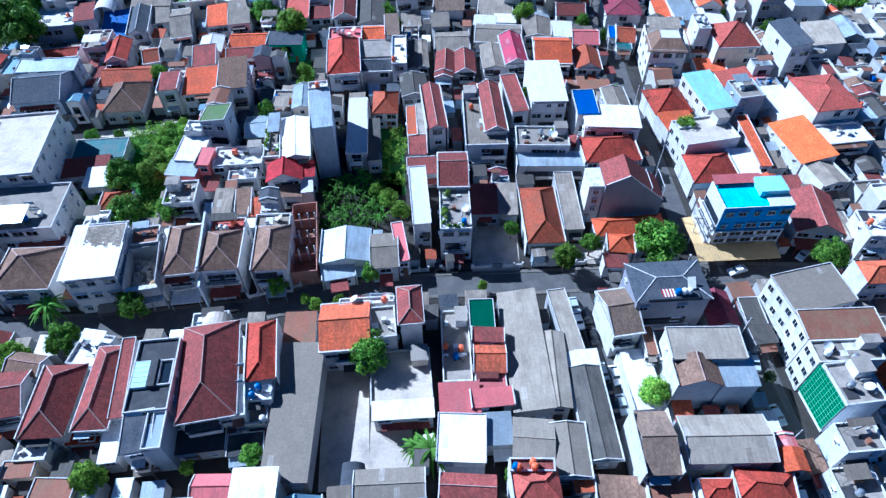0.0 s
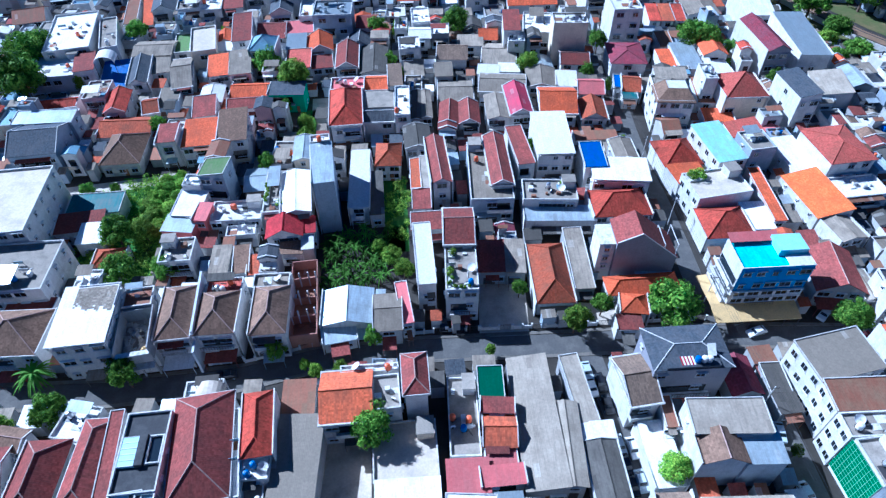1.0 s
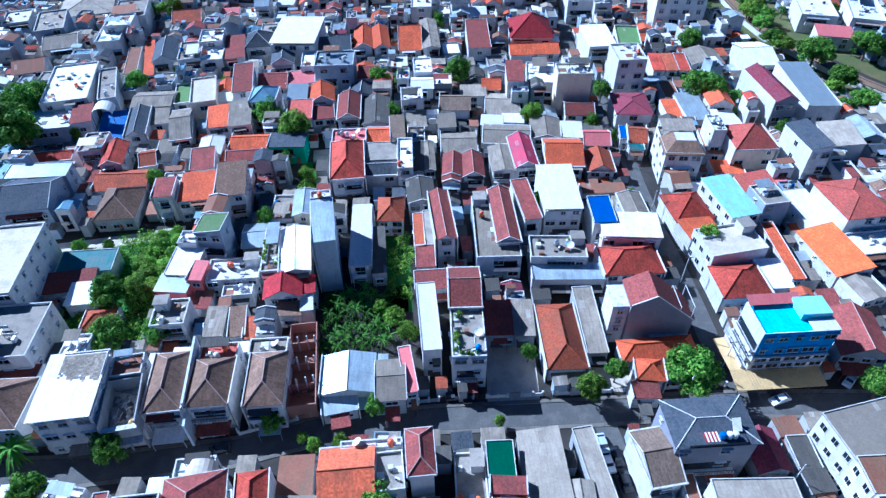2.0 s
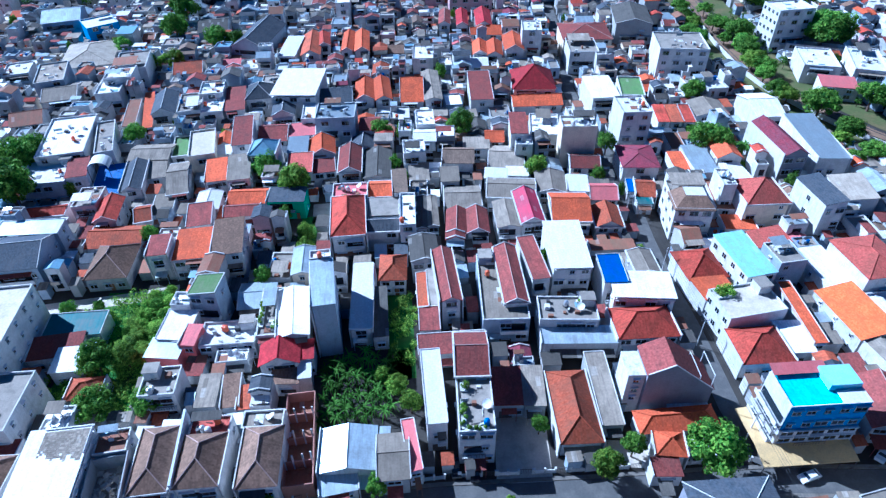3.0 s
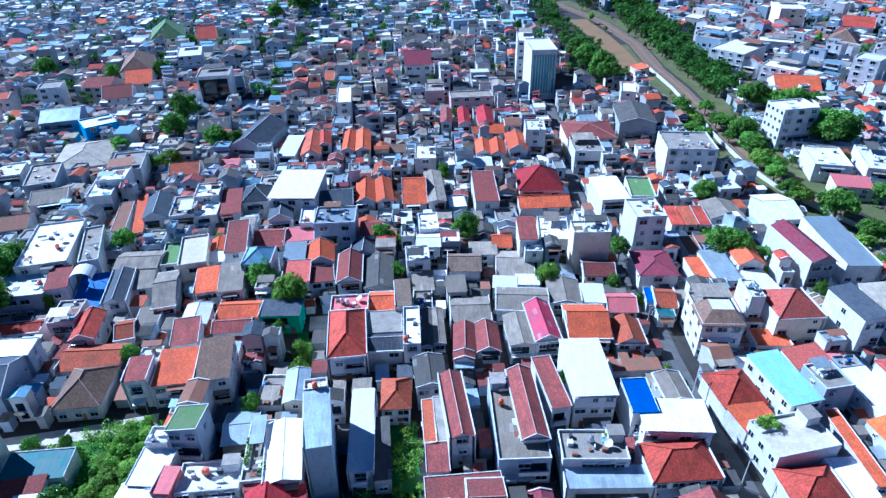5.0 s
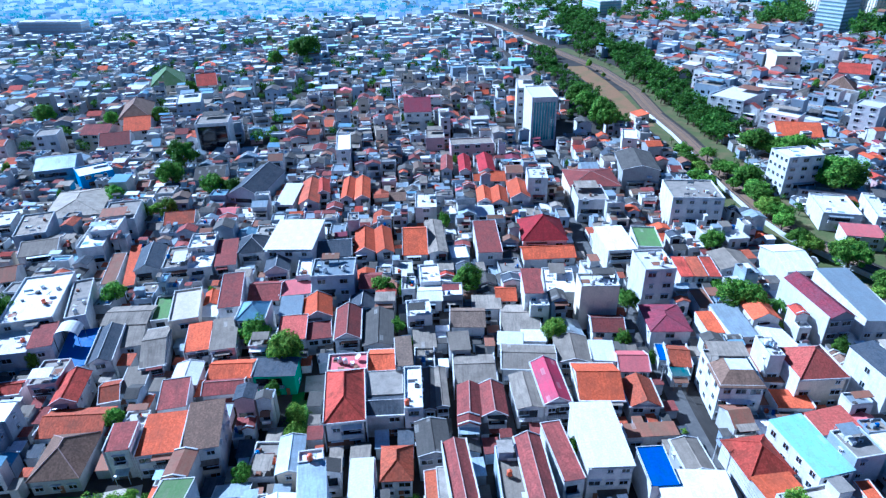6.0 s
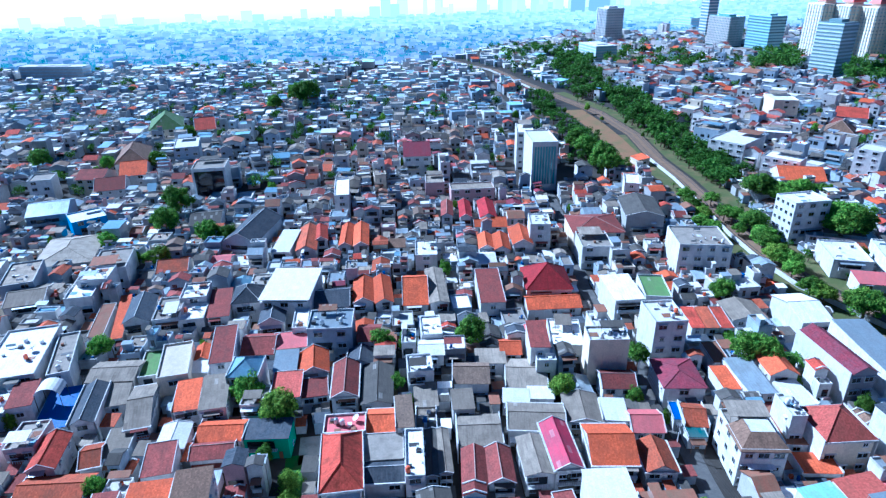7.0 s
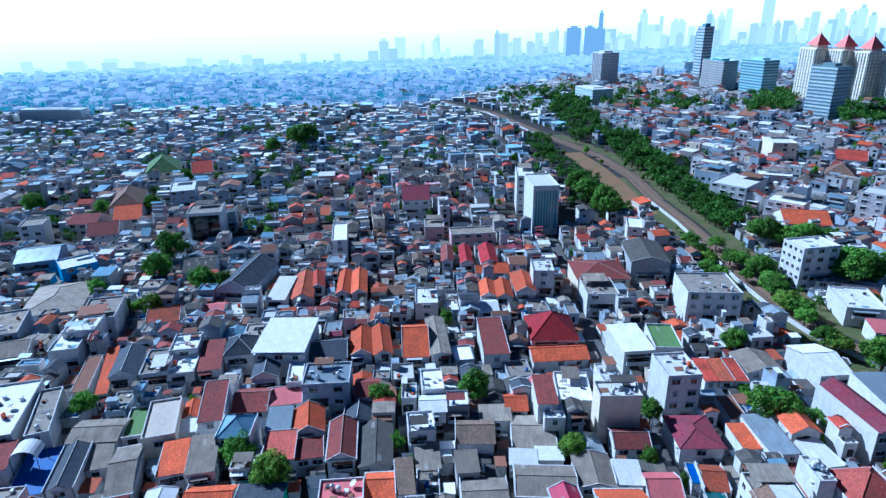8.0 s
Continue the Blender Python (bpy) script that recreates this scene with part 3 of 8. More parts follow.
        if kind == "sw":
            xx, yy, up = w / 2, d / 2, h + rise - 0.1
            walls.face([(-xx, -yy, 0), (xx, -yy, 0), (xx, -yy, up), (-xx, -yy, h - 0.1)])
            walls.face([(xx, yy, 0), (-xx, yy, 0), (-xx, yy, h - 0.1), (xx, yy, up)])
            walls.face([(xx, -yy, 0), (xx, yy, 0), (xx, yy, up), (xx, -yy, up)])
            walls.face([(-xx, yy, 0), (-xx, -yy, 0), (-xx, -yy, h - 0.1), (-xx, yy, h - 0.1)])
        elif kind == "sh":
            xx, yy = w / 2, d / 2
            walls.face([(-xx, -yy, 0), (xx, -yy, 0), (xx, -yy, h - 0.1), (-xx, -yy, h - 0.1)])
            walls.face([(xx, yy, 0), (-xx, yy, 0), (-xx, yy, h + rise - 0.1), (xx, yy, h + rise - 0.1)])
            walls.face([(xx, -yy, 0), (xx, yy, 0), (xx, yy, h + rise - 0.1), (xx, -yy, h - 0.1)])
            walls.face([(-xx, yy, 0), (-xx, -yy, 0), (-xx, -yy, h - 0.1), (-xx, yy, h + rise - 0.1)])
        else:
            wall_mesh(walls, w - 0.1, d - 0.1, h - 0.05, gable, rise * 0.97)
        ridges = []
        roof_into(roof, kind, w, d, h, rise, over, 0, ridges)
        for r in ridges:
            part("ridge_cap", r.mesh("ridge_cap", COPING if rcol == "slate" else RIDGE if rcol in ("maroon", "brown") else rm), top)
        if near and kind[0] == "h" and h > 6 and rng.random() < 0.5 or (kind[0] == "g" and near and rng.random() < 0.3):
            kerb = Build()
            parapet(kerb, w + 2 * over + 0.3, d + 2 * over + 0.3, h - 0.45, h - 0.02, 0.3)
            part("gutter", kerb.mesh("gutter", COPING), top)
    edged = kind in ("gx", "gy", "sh", "sw") and rng.random() < (0.42 if rcol != "white" else 0.15)
    if edged:
        part("verge_coping", verges(kind, w, d, h, rise, over).mesh("verge_coping", COPING if rng.random() < 0.5 else WALL["white"]), top, "white plastered roof edge")["kind"] = "stuff"
    if near and not left and not edged and kind in ("gx", "hy", "hx", "sh", "gy") and rcol not in ("asbestosdark",) and rng.random() < 0.6:
        for sx in ((-1, 1) if rng.random() < 0.6 else (-1,)):
            pw = Build()
            px, pz = sx * (w / 2 + over + 0.12), h + (rise * 0.45 if kind == "gx" else 0.45)
            pw.box(px - 0.1, -d / 2 - over, 0, px + 0.1, d / 2 + over, pz)
            part("party_wall", pw.mesh("party_wall", WALL["white"]), top, "white plastered party wall")
    part("wall", walls.mesh("wall", wm), top)
    part("roof", roof.mesh("roof", rm, COPING), top)
    if wcol == "green":
        net, bars = Build(), Build()
        net.box(-w / 2 - 0.5, -d / 2, 1.5, -w / 2 - 0.42, d / 2, h - 0.2)
        for k in range(int(d / 0.9) + 1):
            bars.box(-w / 2 - 0.58, -d / 2 + k * 0.9 - 0.04, 1.4, -w / 2 - 0.501, -d / 2 + k * 0.9 + 0.04, h - 0.1)
        for k in range(int(h / 0.8) - 1):
            bars.box(-w / 2 - 0.62, -d / 2, 1.6 + k * 0.8, -w / 2 - 0.581, d / 2, 1.68 + k * 0.8)
        part("screen", net.mesh("screen", NET), top, "green translucent screen")
        part("screen_frame", bars.mesh("screen_frame", NETBAR), top, "pale green grid of bars")
    if glazed:
        pane = Build()
        pane.box(-w * 0.43, -d / 2 - 0.12, h * 0.14, w * 0.43, -d / 2 - 0.01, h * 0.9)
        part("glass_front", pane.mesh("glass_front", WALL[glazed]), top, "tall glazed front")
        for k in range(9):
            fin = Build()
            fx = -w * 0.43 + w * 0.86 * k / 8
            fin.box(fx - 0.12, -d / 2 - 0.4, h * 0.14, fx + 0.12, -d / 2 - 0.121, h * 0.9)
            if glazed == "glass":
                part("fin", fin.mesh("fin", WALL["white"]), top)
        return top
    if plain:
        return top
    # openings on the street front, and a few on the sides
    if wcol in ("blackglass", "glass"):
        grid = Build()
        n, k = max(3, int(w / 1.6)), max(2, storeys)
        for i in range(n + 1):
            gx = -w / 2 + w * i / n
            grid = Build()
            grid.box(gx - 0.08, -d / 2 - 0.12, 1, gx + 0.08, -d / 2, h - 0.7)
            part("mullion", grid.mesh("mullion", FRAME), top)
        for j in range(k + 1):
            gz = 1 + (h - 1.8) * j / k
            grid = Build()
            grid.box(-w / 2, -d / 2 - 0.1, gz - 0.1, w / 2, -d / 2, gz + 0.1)
            part("transom", grid.mesh("transom", FRAME), top)
        return top
    face = -d / 2 + (0.5 if kind == "sl" else 0.05 if kind[0] in "gh" else 0)
    fw = w - (0.6 if kind == "sl" else 0)
    if kind != "ru" and wcol not in ("steel", "green"):
        for s in range(storeys):
            z = s * (h / storeys) + 1.0
            if z + 1.9 > h:
                z = h - 2.1
            if z < 0.6:
                continue
            n = max(1, int(fw / 2.9)) if near else max(1, int(fw / 4.5))
            for i in range(n):
                size = rng.choice(((1.2, 1.3), (1.7, 1.4), (1.7, 1.4), (2.4, 1.6)))
                if fw / n > 3.2 and rng.random() < 0.4:
                    size = (2.4, 1.6)
                xx = -fw / 2 + fw * (i + 0.5) / n + (rng.random() - 0.5) * 0.3
                if rng.random() < share:
                    add_window(top, xx, face, z, 0, size, deep)
            if left:
                for q in range(left):
                    add_window(top, -w / 2, -d / 2 + d * (q + 0.5) / left, z, -90, (1.5, 1.5), deep)
            elif near and h > 5.5:
                for side, rz in ((-1, -90), (1, 90)):
                    seen = x < -40 and side > 0 or x > 45 and side < 0
                    if rng.random() < (0.85 if seen else 0.35):
                        for q in range(max(1, int(d / (4 if seen else 6)))):
                            if rng.random() < 0.7:
                                yy = -d / 2 + d * (q + 0.5) / max(1, int(d / (4 if seen else 6)))
                                add_window(top, side * (w / 2 - (0.3 if kind == "sl" else 0.05 if kind[0] in "gh" else 0)), yy, z, rz, (0.8, 1.1), deep)
        if near and (front or rng.random() < 0.5):
            # a sheet awning over the entrance
            aw, ad, az = fw * rng.uniform(0.45, 0.95), rng.uniform(2.2, 3.4) if front else rng.uniform(1.2, 2.4), rng.uniform(2.6, 3.1)
            ax = (rng.random() - 0.5) * (fw - aw)
            c = Build()
            slab_roof(c, [(ax - aw / 2, face - ad, az - 0.3), (ax + aw / 2, face - ad, az - 0.3), (ax + aw / 2, face, az), (ax - aw / 2, face, az)], 0.06)
            for px in (ax - aw / 2 + 0.1, ax + aw / 2 - 0.1):
                c.tube([(px, face - ad + 0.1, 0), (px, face - ad + 0.1, az - 0.3)], 0.05, 4)
            part("awning", c.mesh("awning", ROOF[rng.choice(("steel", "asbestos", "rust", "white", "maroon", "asbestosdark"))]), top, "sheet-metal awning")
        if h > 5.6 and (front or rng.random() < 0.6) and kind != "sl":
            # an upper balcony with a rail
            bw, bz = fw * rng.uniform(0.4, 0.9), h / storeys
            bx = (rng.random() - 0.5) * (fw - bw)
            c = Build()
            c.box(bx - bw / 2, face - 1.1, bz - 0.15, bx + bw / 2, face - 0.01, bz)
            part("balcony", c.mesh("balcony", COPING), top)
            if rng.random() < 0.55 or not near:
                c = Build()          # a plastered front and ends
                c.box(bx - bw / 2, face - 1.12, bz + 0.005, bx + bw / 2, face - 1.0, bz + 0.95)
                for sx in (-1, 1):
                    c.box(bx + sx * (bw / 2 - 0.06) - 0.06, face - 0.995, bz + 0.005, bx + sx * (bw / 2 - 0.06) + 0.06, face - 0.01, bz + 0.95)
                part("balcony_wall", c.mesh("balcony_wall", WALL[rng.choice(("white", "white", wcol, "cream", "grey", "bluegrey"))]), top)
            else:
                c = Build()
                c.box(bx - bw / 2, face - 1.1, bz + 0.9, bx + bw / 2, face - 1.0, bz + 0.98)
                metal = rng.random() < 0.5
                rail = part("balcony_rail", c.mesh("balcony_rail", FRAME if metal else DARKMETAL), top)
                for q in range(int(bw / 0.5) + 1):
                    part("baluster", BALUSTERS[metal], rail, m=pose(bx - bw / 2 + 0.08 + q * (bw - 0.16) / max(1, int(bw / 0.5)), face - 1.05, bz, 0, 0, 0))
            c = Build()
            c.box(bx - bw * 0.42, face - 0.06, bz + 0.1, bx + bw * 0.42, face - 0.005, bz + 2.2)
            part("balcony_door", c.mesh("balcony_door", GLASS), top, "dark wide balcony door")
            if rng.random() < 0.6:
                c = Build()
                cz = min(h + 0.1, bz + 2.9)
                slab_roof(c, [(bx - bw / 2, face - 1.4, cz - 0.25), (bx + bw / 2, face - 1.4, cz - 0.25), (bx + bw / 2, face + 0.1, cz), (bx - bw / 2, face + 0.1, cz)], 0.07)
                part("balcony_canopy", c.mesh("balcony_canopy", ROOF[rng.choice(("steel", "asbestos", "white", "maroon", "asbestosdark", "rust"))]), top, "sheet canopy over the balcony")
        if near and fw > 3.2:
            part("door", DOOR if rng.random() < 0.5 else SHUTTER, top, m=pose((rng.random() - 0.5) * (fw - 3.2), face, 0, 0, 0, 0))
    return top


# ---- ground, roads, railway ----
def ribbon(name, pts, width, z, mat, label, thick=0.0):
    """A strip along a line on the ground."""
    b = Build()
    left, right = [], []
    for i, p in enumerate(pts):
        a, c = Vector(pts[max(i - 1, 0)]), Vector(pts[min(i + 1, len(pts) - 1)])
        t = (c - a).normalized()
        nrm = Vector((-t.y, t.x))
        left.append(Vector(p) + nrm * width / 2)
        right.append(Vector(p) - nrm * width / 2)
    for i in range(len(pts) - 1):
        r0, r1, l1, l0 = right[i], right[i + 1], left[i + 1], left[i]
        b.face([(r0.x, r0.y, z), (r1.x, r1.y, z), (l1.x, l1.y, z), (l0.x, l0.y, z)])
        if thick:
            b.face([(r0.x, r0.y, z - thick), (r1.x, r1.y, z - thick), (r1.x, r1.y, z), (r0.x, r0.y, z)])
            b.face([(l1.x, l1.y, z - thick), (l0.x, l0.y, z - thick), (l0.x, l0.y, z), (l1.x, l1.y, z)])
    return tagged(new(name, b.mesh(name, mat)), label, "ground" if "road" not in name else "road", kind="structure")


def offset(pts, dist):
    out = []
    for i, p in enumerate(pts):
        a, c = Vector(pts[max(i - 1, 0)]), Vector(pts[min(i + 1, len(pts) - 1)])
        t = (c - a).normalized()
        out.append((p[0] - t.y * dist, p[1] + t.x * dist))
    return out


g = Build()
g.face([(-4500, -300, 0), (4500, -300, 0), (4500, 4500, 0), (-4500, 4500, 0)])
tagged(new("ground", g.mesh("ground", EARTH)), "grey-brown packed earth and concrete city ground", "ground", kind="structure")
ROAD = [(-190, 77), (-87, 74.3), (-64, 73.8), (-38, 75.6), (-23, 79.0), (-0.7, 79.9), (29.5, 79.4), (47.7, 79.4), (63, 79), (100, 76), (190, 74)]
STREET = [(63, 10), (63, 57), (62.4, 71), (60.2, 84), (58.8, 95), (59.1, 106), (59.2, 117), (58.8, 135), (59.3, 151), (60.2, 164), (60.4, 182), (60.2, 200), (58.6, 224), (58.6, 244), (63, 268), (68.5, 327), (75, 420), (84, 560), (90, 760)]
LANE = [(31.6, 77), (32.3, 70), (33.7, 58), (35, 47), (35.6, 36)]
ALLEY = [(17.5, 138), (18.2, 158), (16.5, 176)]
WESTLANE = [(-150, 132), (-94, 134.7), (-74, 137.2), (-62, 139.5)]
FARROAD = [(-78, 650), (-59, 687), (-33, 748), (-1, 816), (27, 914)]
RAIL = [(215, 120), (186, 150), (166, 178), (152, 200), (144, 219), (138, 236), (136, 254), (137, 281), (141, 316), (144.6, 354), (145.7, 396), (152, 449), (149, 520), (130, 601), (103, 740), (77, 788), (55, 841), (29, 890), (0.6, 970), (-60, 1080)]
for name, pts, width, label in (("road", ROAD, 4.8, "narrow dark asphalt street between house rows"), ("road_2", STREET, 4.6, "dark asphalt side street running ahead"),
                                ("road_3", LANE, 4.2, "grey asphalt lane with parked cars"), ("road_4", ALLEY, 1.6, "thin grey alley"), ("road_5", WESTLANE, 4.0, "grey concrete lane"), ("road_6", FARROAD, 11.0, "pale far road cutting between house rows")):
    ribbon(name, pts, width, 0.02 + 0.004 * len(name), PAVING if pts in (FARROAD, WESTLANE) else ASPHALT, label)
for k, (pts, off) in enumerate(((ROAD, 2.9), (ROAD, -2.9))):
    ribbon("pavement", offset(pts, off), 0.8, 0.14, KERB, "worn concrete kerb and pavement strip", 0.14)
ribbon("rail_bed", RAIL[:11], 7.5, 0.35, BALLAST, "brown railway ballast bed with tracks", 0.35)
ribbon("rail_bed", RAIL[10:], 9, 0.36, BALLAST, "wide brown railway ballast bed with tracks", 0.35)
ribbon("verge", offset(RAIL[:12], 9.5), 8, 0.06, VERGE, "rough green grass verge beside the railway")
ribbon("verge", offset(RAIL[:14], -11), 10, 0.05, VERGE, "rough green grass verge beside the railway")
ribbon("verge", [(129, 372), (131, 400), (134, 440), (135, 480), (133, 530)], 15, 0.07, DRYGRASS, "brown dry grass field beside the railway")
for k in (-3.2, -1.8, 1.8, 3.2):
    ribbon("rail", offset(RAIL, k), 0.16, 0.55, DARKMETAL, "rusty steel railway rail", 0.2)
ribbon("rail_wall", offset(RAIL[:11], 5.4), 0.3, 1.8, WALL["white"], "white railway boundary wall", 1.8)
ribbon("rail_wall", offset(RAIL[13:17], 6.0), 0.35, 1.6, WALL["white"], "white railway boundary wall", 1.6)

# occupancy of the plan, one cell a metre
GX, GY, GW, GH = -260, 0, 560, 420
TAKE = np.zeros((GH, GW), dtype=bool)
CX, CY = np.meshgrid(np.arange(GW) + GX + 0.5, np.arange(GH) + GY + 0.5)


def mark_line(pts, width):
    for p, q in zip(pts, pts[1:]):
        p, q = np.array(p, float), np.array(q, float)
        e = q - p
        t = np.clip(((CX - p[0]) * e[0] + (CY - p[1]) * e[1]) / (e @ e), 0, 1)
        TAKE[np.hypot(CX - p[0] - t * e[0], CY - p[1] - t * e[1]) < width / 2] = True


def mark_rect(x, y, w, d, c=1.0, s=0.0, grow=0.25):
    dx, dy = CX - x, CY - y
    TAKE[(abs(dx * c + dy * s) < w / 2 + grow) & (abs(-dx * s + dy * c) < d / 2 + grow)] = True


for pts, width in ((ROAD, 6.6), (STREET, 5.2), (LANE, 4.6), (ALLEY, 2.0), (WESTLANE, 5), (RAIL, 30)):
    mark_line(pts, width)
mark_line([(128, 372), (127, 400), (130, 440)], 24)


def yard(name, x, y, w, d, ang, mat, label, z=0.03):
    b = Build()
    b.box(-w / 2, -d / 2, 0, w / 2, d / 2, z)
    ob = tagged(new(name, b.mesh(name, mat)), label, "ground", kind="structure")
    ob.matrix_basis = pose(x, y, 0, 0, 0, ang)
    a = radians(ang)
    mark_rect(x, y, w, d, math.cos(a), math.sin(a))


yard("yard", -16.0, 49.4, 8.6, 23.1, 1.3, PAVING, "pale stained concrete yard")
yard("lawn", -7.2, 120.6, 6.0, 26.2, 0.8, GRASS, "overgrown green grass plot")
yard("garden_soil", -15.0, 105.6, 20.0, 20.5, -0.7, EARTH, "dark soil under the banana plants")
yard("lawn", -70.2, 120.9, 20.4, 36.0, -4.5, GRASS, "overgrown green grass plot")
yard("lawn", -31.9, 158.7, 4.5, 17.8, 3.5, GRASS, "overgrown green grass plot")
yard("yard", -29.3, 169.3, 5.1, 9.3, 3.3, PAVING, "pale stained concrete yard")
yard("yard", 15.7, 90.7, 10.3, 17.6, -4.4, PAVING, "pale stained concrete yard")
yard("yard", 35.2, 86.5, 8.3, 5.6, -7.8, PAVING, "pale stained concrete yard")
yard("yard", -37.5, 42.6, 15.2, 6.2, 3.7, EARTH, "dark bare yard behind the houses")
yard("yard", -7.8, 43.4, 7.5, 12.6, -1.4, PAVING, "pale stained concrete yard")
mark_rect(-39.1, 165.6, 10, 5)
mark_rect(-57.0, 82.0, 7.4, 12.0)

# ---- buildings, row by row from the near street outwards ----
house("fl", "concrete", "white", 6.3, 66.3, 31.7, 6.9, 5.4, 1.6)
house("hx", "red", "white", 6.3, 44.0, 31.9, 4.8, 3.1, -3.2)
house("hx", "red", "white", 6.3, 51.4, 32.0, 8.6, 4.7, -10.8)
house("sh", "rust", "white", 5.3, 36.8, 33.0, 6.4, 3.6, -4.5)
house("sh", "brown", "grey", 4.2, 29.8, 33.8, 8.2, 3.8, -6.5)
house("hy", "pinkred", "white", 7.4, 15.5, 34.1, 6.8, 4.5, 0.7)
house("sh", "clay", "white", 4.2, 23.6, 35.1, 2.8, 2.6, 1.3)
house("gx", "maroon", "grey", 5.3, 4.9, 35.1, 8.4, 4.1, -6.4)
house("gx", "greysheet", "grey", 5.3, -7.7, 36.3, 11.1, 4.9, -0.8)
house("sl", "white", "white", 8.4, -28.6, 36.7, 7.3, 5.2, -1.4)
house("fl", "maroon", "white", 8.4, 15.2, 37.1, 7.2, 2.1, -3.7)
house("gx", "pink", "white", 6.3, -35.7, 37.2, 6.2, 4.0, -2.7)
house("sh", "brown", "grey", 3.7, 62.4, 37.4, 3.1, 5.2, 5.0)
house("fl", "concrete", "blue", 9.5, 68.2, 38.0, 6.7, 5.0, 1.5)
house("sh", "rust", "cream", 5.3, -61.7, 39.0, 6.6, 3.1, -4.6)
house("gx", "tan", "white", 8.4, 35.7, 39.5, 5.0, 10.1, -2.0)
house("gx", "greysheet", "white", 7.9, 47.5, 39.6, 13.9, 7.6, -2.3)
house("gy", "greysheet", "grey", 5.3, 22.2, 40.4, 5.8, 8.8, -3.2)
house("gx", "greysheet", "grey", 5.3, 16.5, 42.3, 6.4, 7.4, -7.8)
house("sh", "rust", "cream", 4.7, -69.0, 42.9, 5.0, 2.6, 0.7)
house("sh", "white", "white", 5.3, 4.5, 43.5, 8.0, 8.0, -5.6)
house("sh", "steel", "white", 4.7, 10.8, 45.0, 4.7, 5.5, -0.3)
house("sh", "darkdeck", "grey", 3.4, -32.4, 45.5, 6.0, 3.6, 3.4)
house("fl", "white", "white", 5.3, -67.6, 46.2, 5.3, 4.3, 0.4)
house("sl", "white", "white", 5.3, -54.7, 46.2, 3.1, 6.9, 4.5)
house("sh", "slate", "white", 8.9, -48.8, 46.3, 4.8, 6.9, 6.2)
house("sh", "darkdeck", "grey", 3.4, -40.3, 46.7, 8.6, 4.1, 3.2)
house("fl", "concrete", "green", 10.5, 71.3, 47.0, 7.1, 7.8, 3.7)
house("gy", "asbestosdark", "grey", 4.7, 27.9, 47.2, 5.4, 17.1, 0.2)
house("sh", "red", "white", 4.2, -60.0, 47.9, 5.6, 1.7, 1.2)
house("sl", "white", "white", 5.3, -5.3, 49.3, 10.9, 3.6, 0.3)
house("sh", "pink", "white", 5.7, 10.4, 50.4, 6.9, 3.2, 2.0)
house("fl", "concrete", "white", 5.3, -30.8, 50.4, 3.9, 4.1, 3.8)
house("sh", "greysheet", "grey", 5.3, -24.2, 50.6, 7.6, 25.5, -3.0)
house("sh", "pink", "white", 5.3, 4.7, 50.8, 6.9, 5.6, -0.2)
house("sh", "steel", "bluegrey", 9.0, 52.9, 50.8, 6.4, 5.2, -2.3, plain=True)
house("gy", "brown", "bluegrey", 9.4, 46.0, 51.2, 7.2, 5.0, -2.3, plain=True)
house("sh", "white", "white", 3.4, 38.1, 53.4, 5.0, 11.4, 1.0)
house("fl", "concrete", "white", 10.5, 72.9, 53.1, 11.7, 4.4, -0.9, left=2)
house("fl", "white", "white", 7.2, -30.3, 53.6, 4.7, 3.8, -0.2)
house("sh", "pink", "white", 4.8, 10.6, 53.6, 4.8, 3.0, -0.2)
house("hy", "maroon", "white", 7.2, -65.7, 53.9, 6.9, 13.3, 0.1)
house("gx", "maroon", "white", 6.8, -75.3, 55.9, 7.3, 8.8, 7.7)
house("sh", "greysheet", "white", 10.5, 48.7, 56.0, 12.9, 6.0, -2.9)
house("hy", "maroon", "white", 7.2, -58.0, 56.1, 5.4, 15.8, -0.1)
house("fl", "white", "white", 8.0, -34.3, 56.4, 2.5, 15.9, 8.8)
modern_house = house("fl", "darkdeck", "white", 10.0, -48.4, 56.5, 7.3, 14.2, 2.8)
house("fl", "palecon", "cream", 3.8, -5.7, 56.8, 11.2, 10.9, 1.5)
house("sh", "maroon", "white", 7.7, -54.5, 57.3, 2.2, 15.2, 4.8)
house("hy", "maroon", "white", 8.4, -39.4, 57.6, 9.4, 18.7, 7.0)
house("sh", "white", "grey", 4.5, 28.1, 57.9, 5.7, 3.0, 1.3)
house("gx", "rustclay", "white", 5.8, 10.8, 58.4, 5.5, 5.8, -3.8)
house("sh", "rust", "white", 10.1, 74.7, 58.7, 14.3, 5.8, -1.2, left=2)
house("sh", "rust", "white", 6.3, 40.6, 59.7, 1.9, 5.7, -1.1)
house("sw", "greysheet", "grey", 4.8, 17.6, 60.6, 7.2, 25.5, 0.1)
house("gy", "greysheet", "grey", 5.4, 22.4, 55.6, 4.2, 15.0, -4.0)
house("hy", "red", "white", 8.4, -30.6, 61.0, 4.6, 11.7, 5.9)
house("sh", "asbestosdark", "grey", 3.4, 64.0, 61.5, 4.1, 3.9, 3.6)
house("gx", "brown", "white", 6.8, -73.7, 61.8, 6.3, 3.8, -12.1)
house("sh", "maroon", "white", 6.5, 10.9, 62.8, 5.5, 2.8, -6.0)
house("fl", "concrete", "white", 3.6, 4.9, 62.9, 5.4, 15.6, -1.3)
house("gx", "tan", "white", 8.0, 36.2, 65.4, 5.4, 9.8, 6.0)
house("fl", "white", "white", 6.3, -63.1, 64.5, 6.4, 6.8, -12.4)
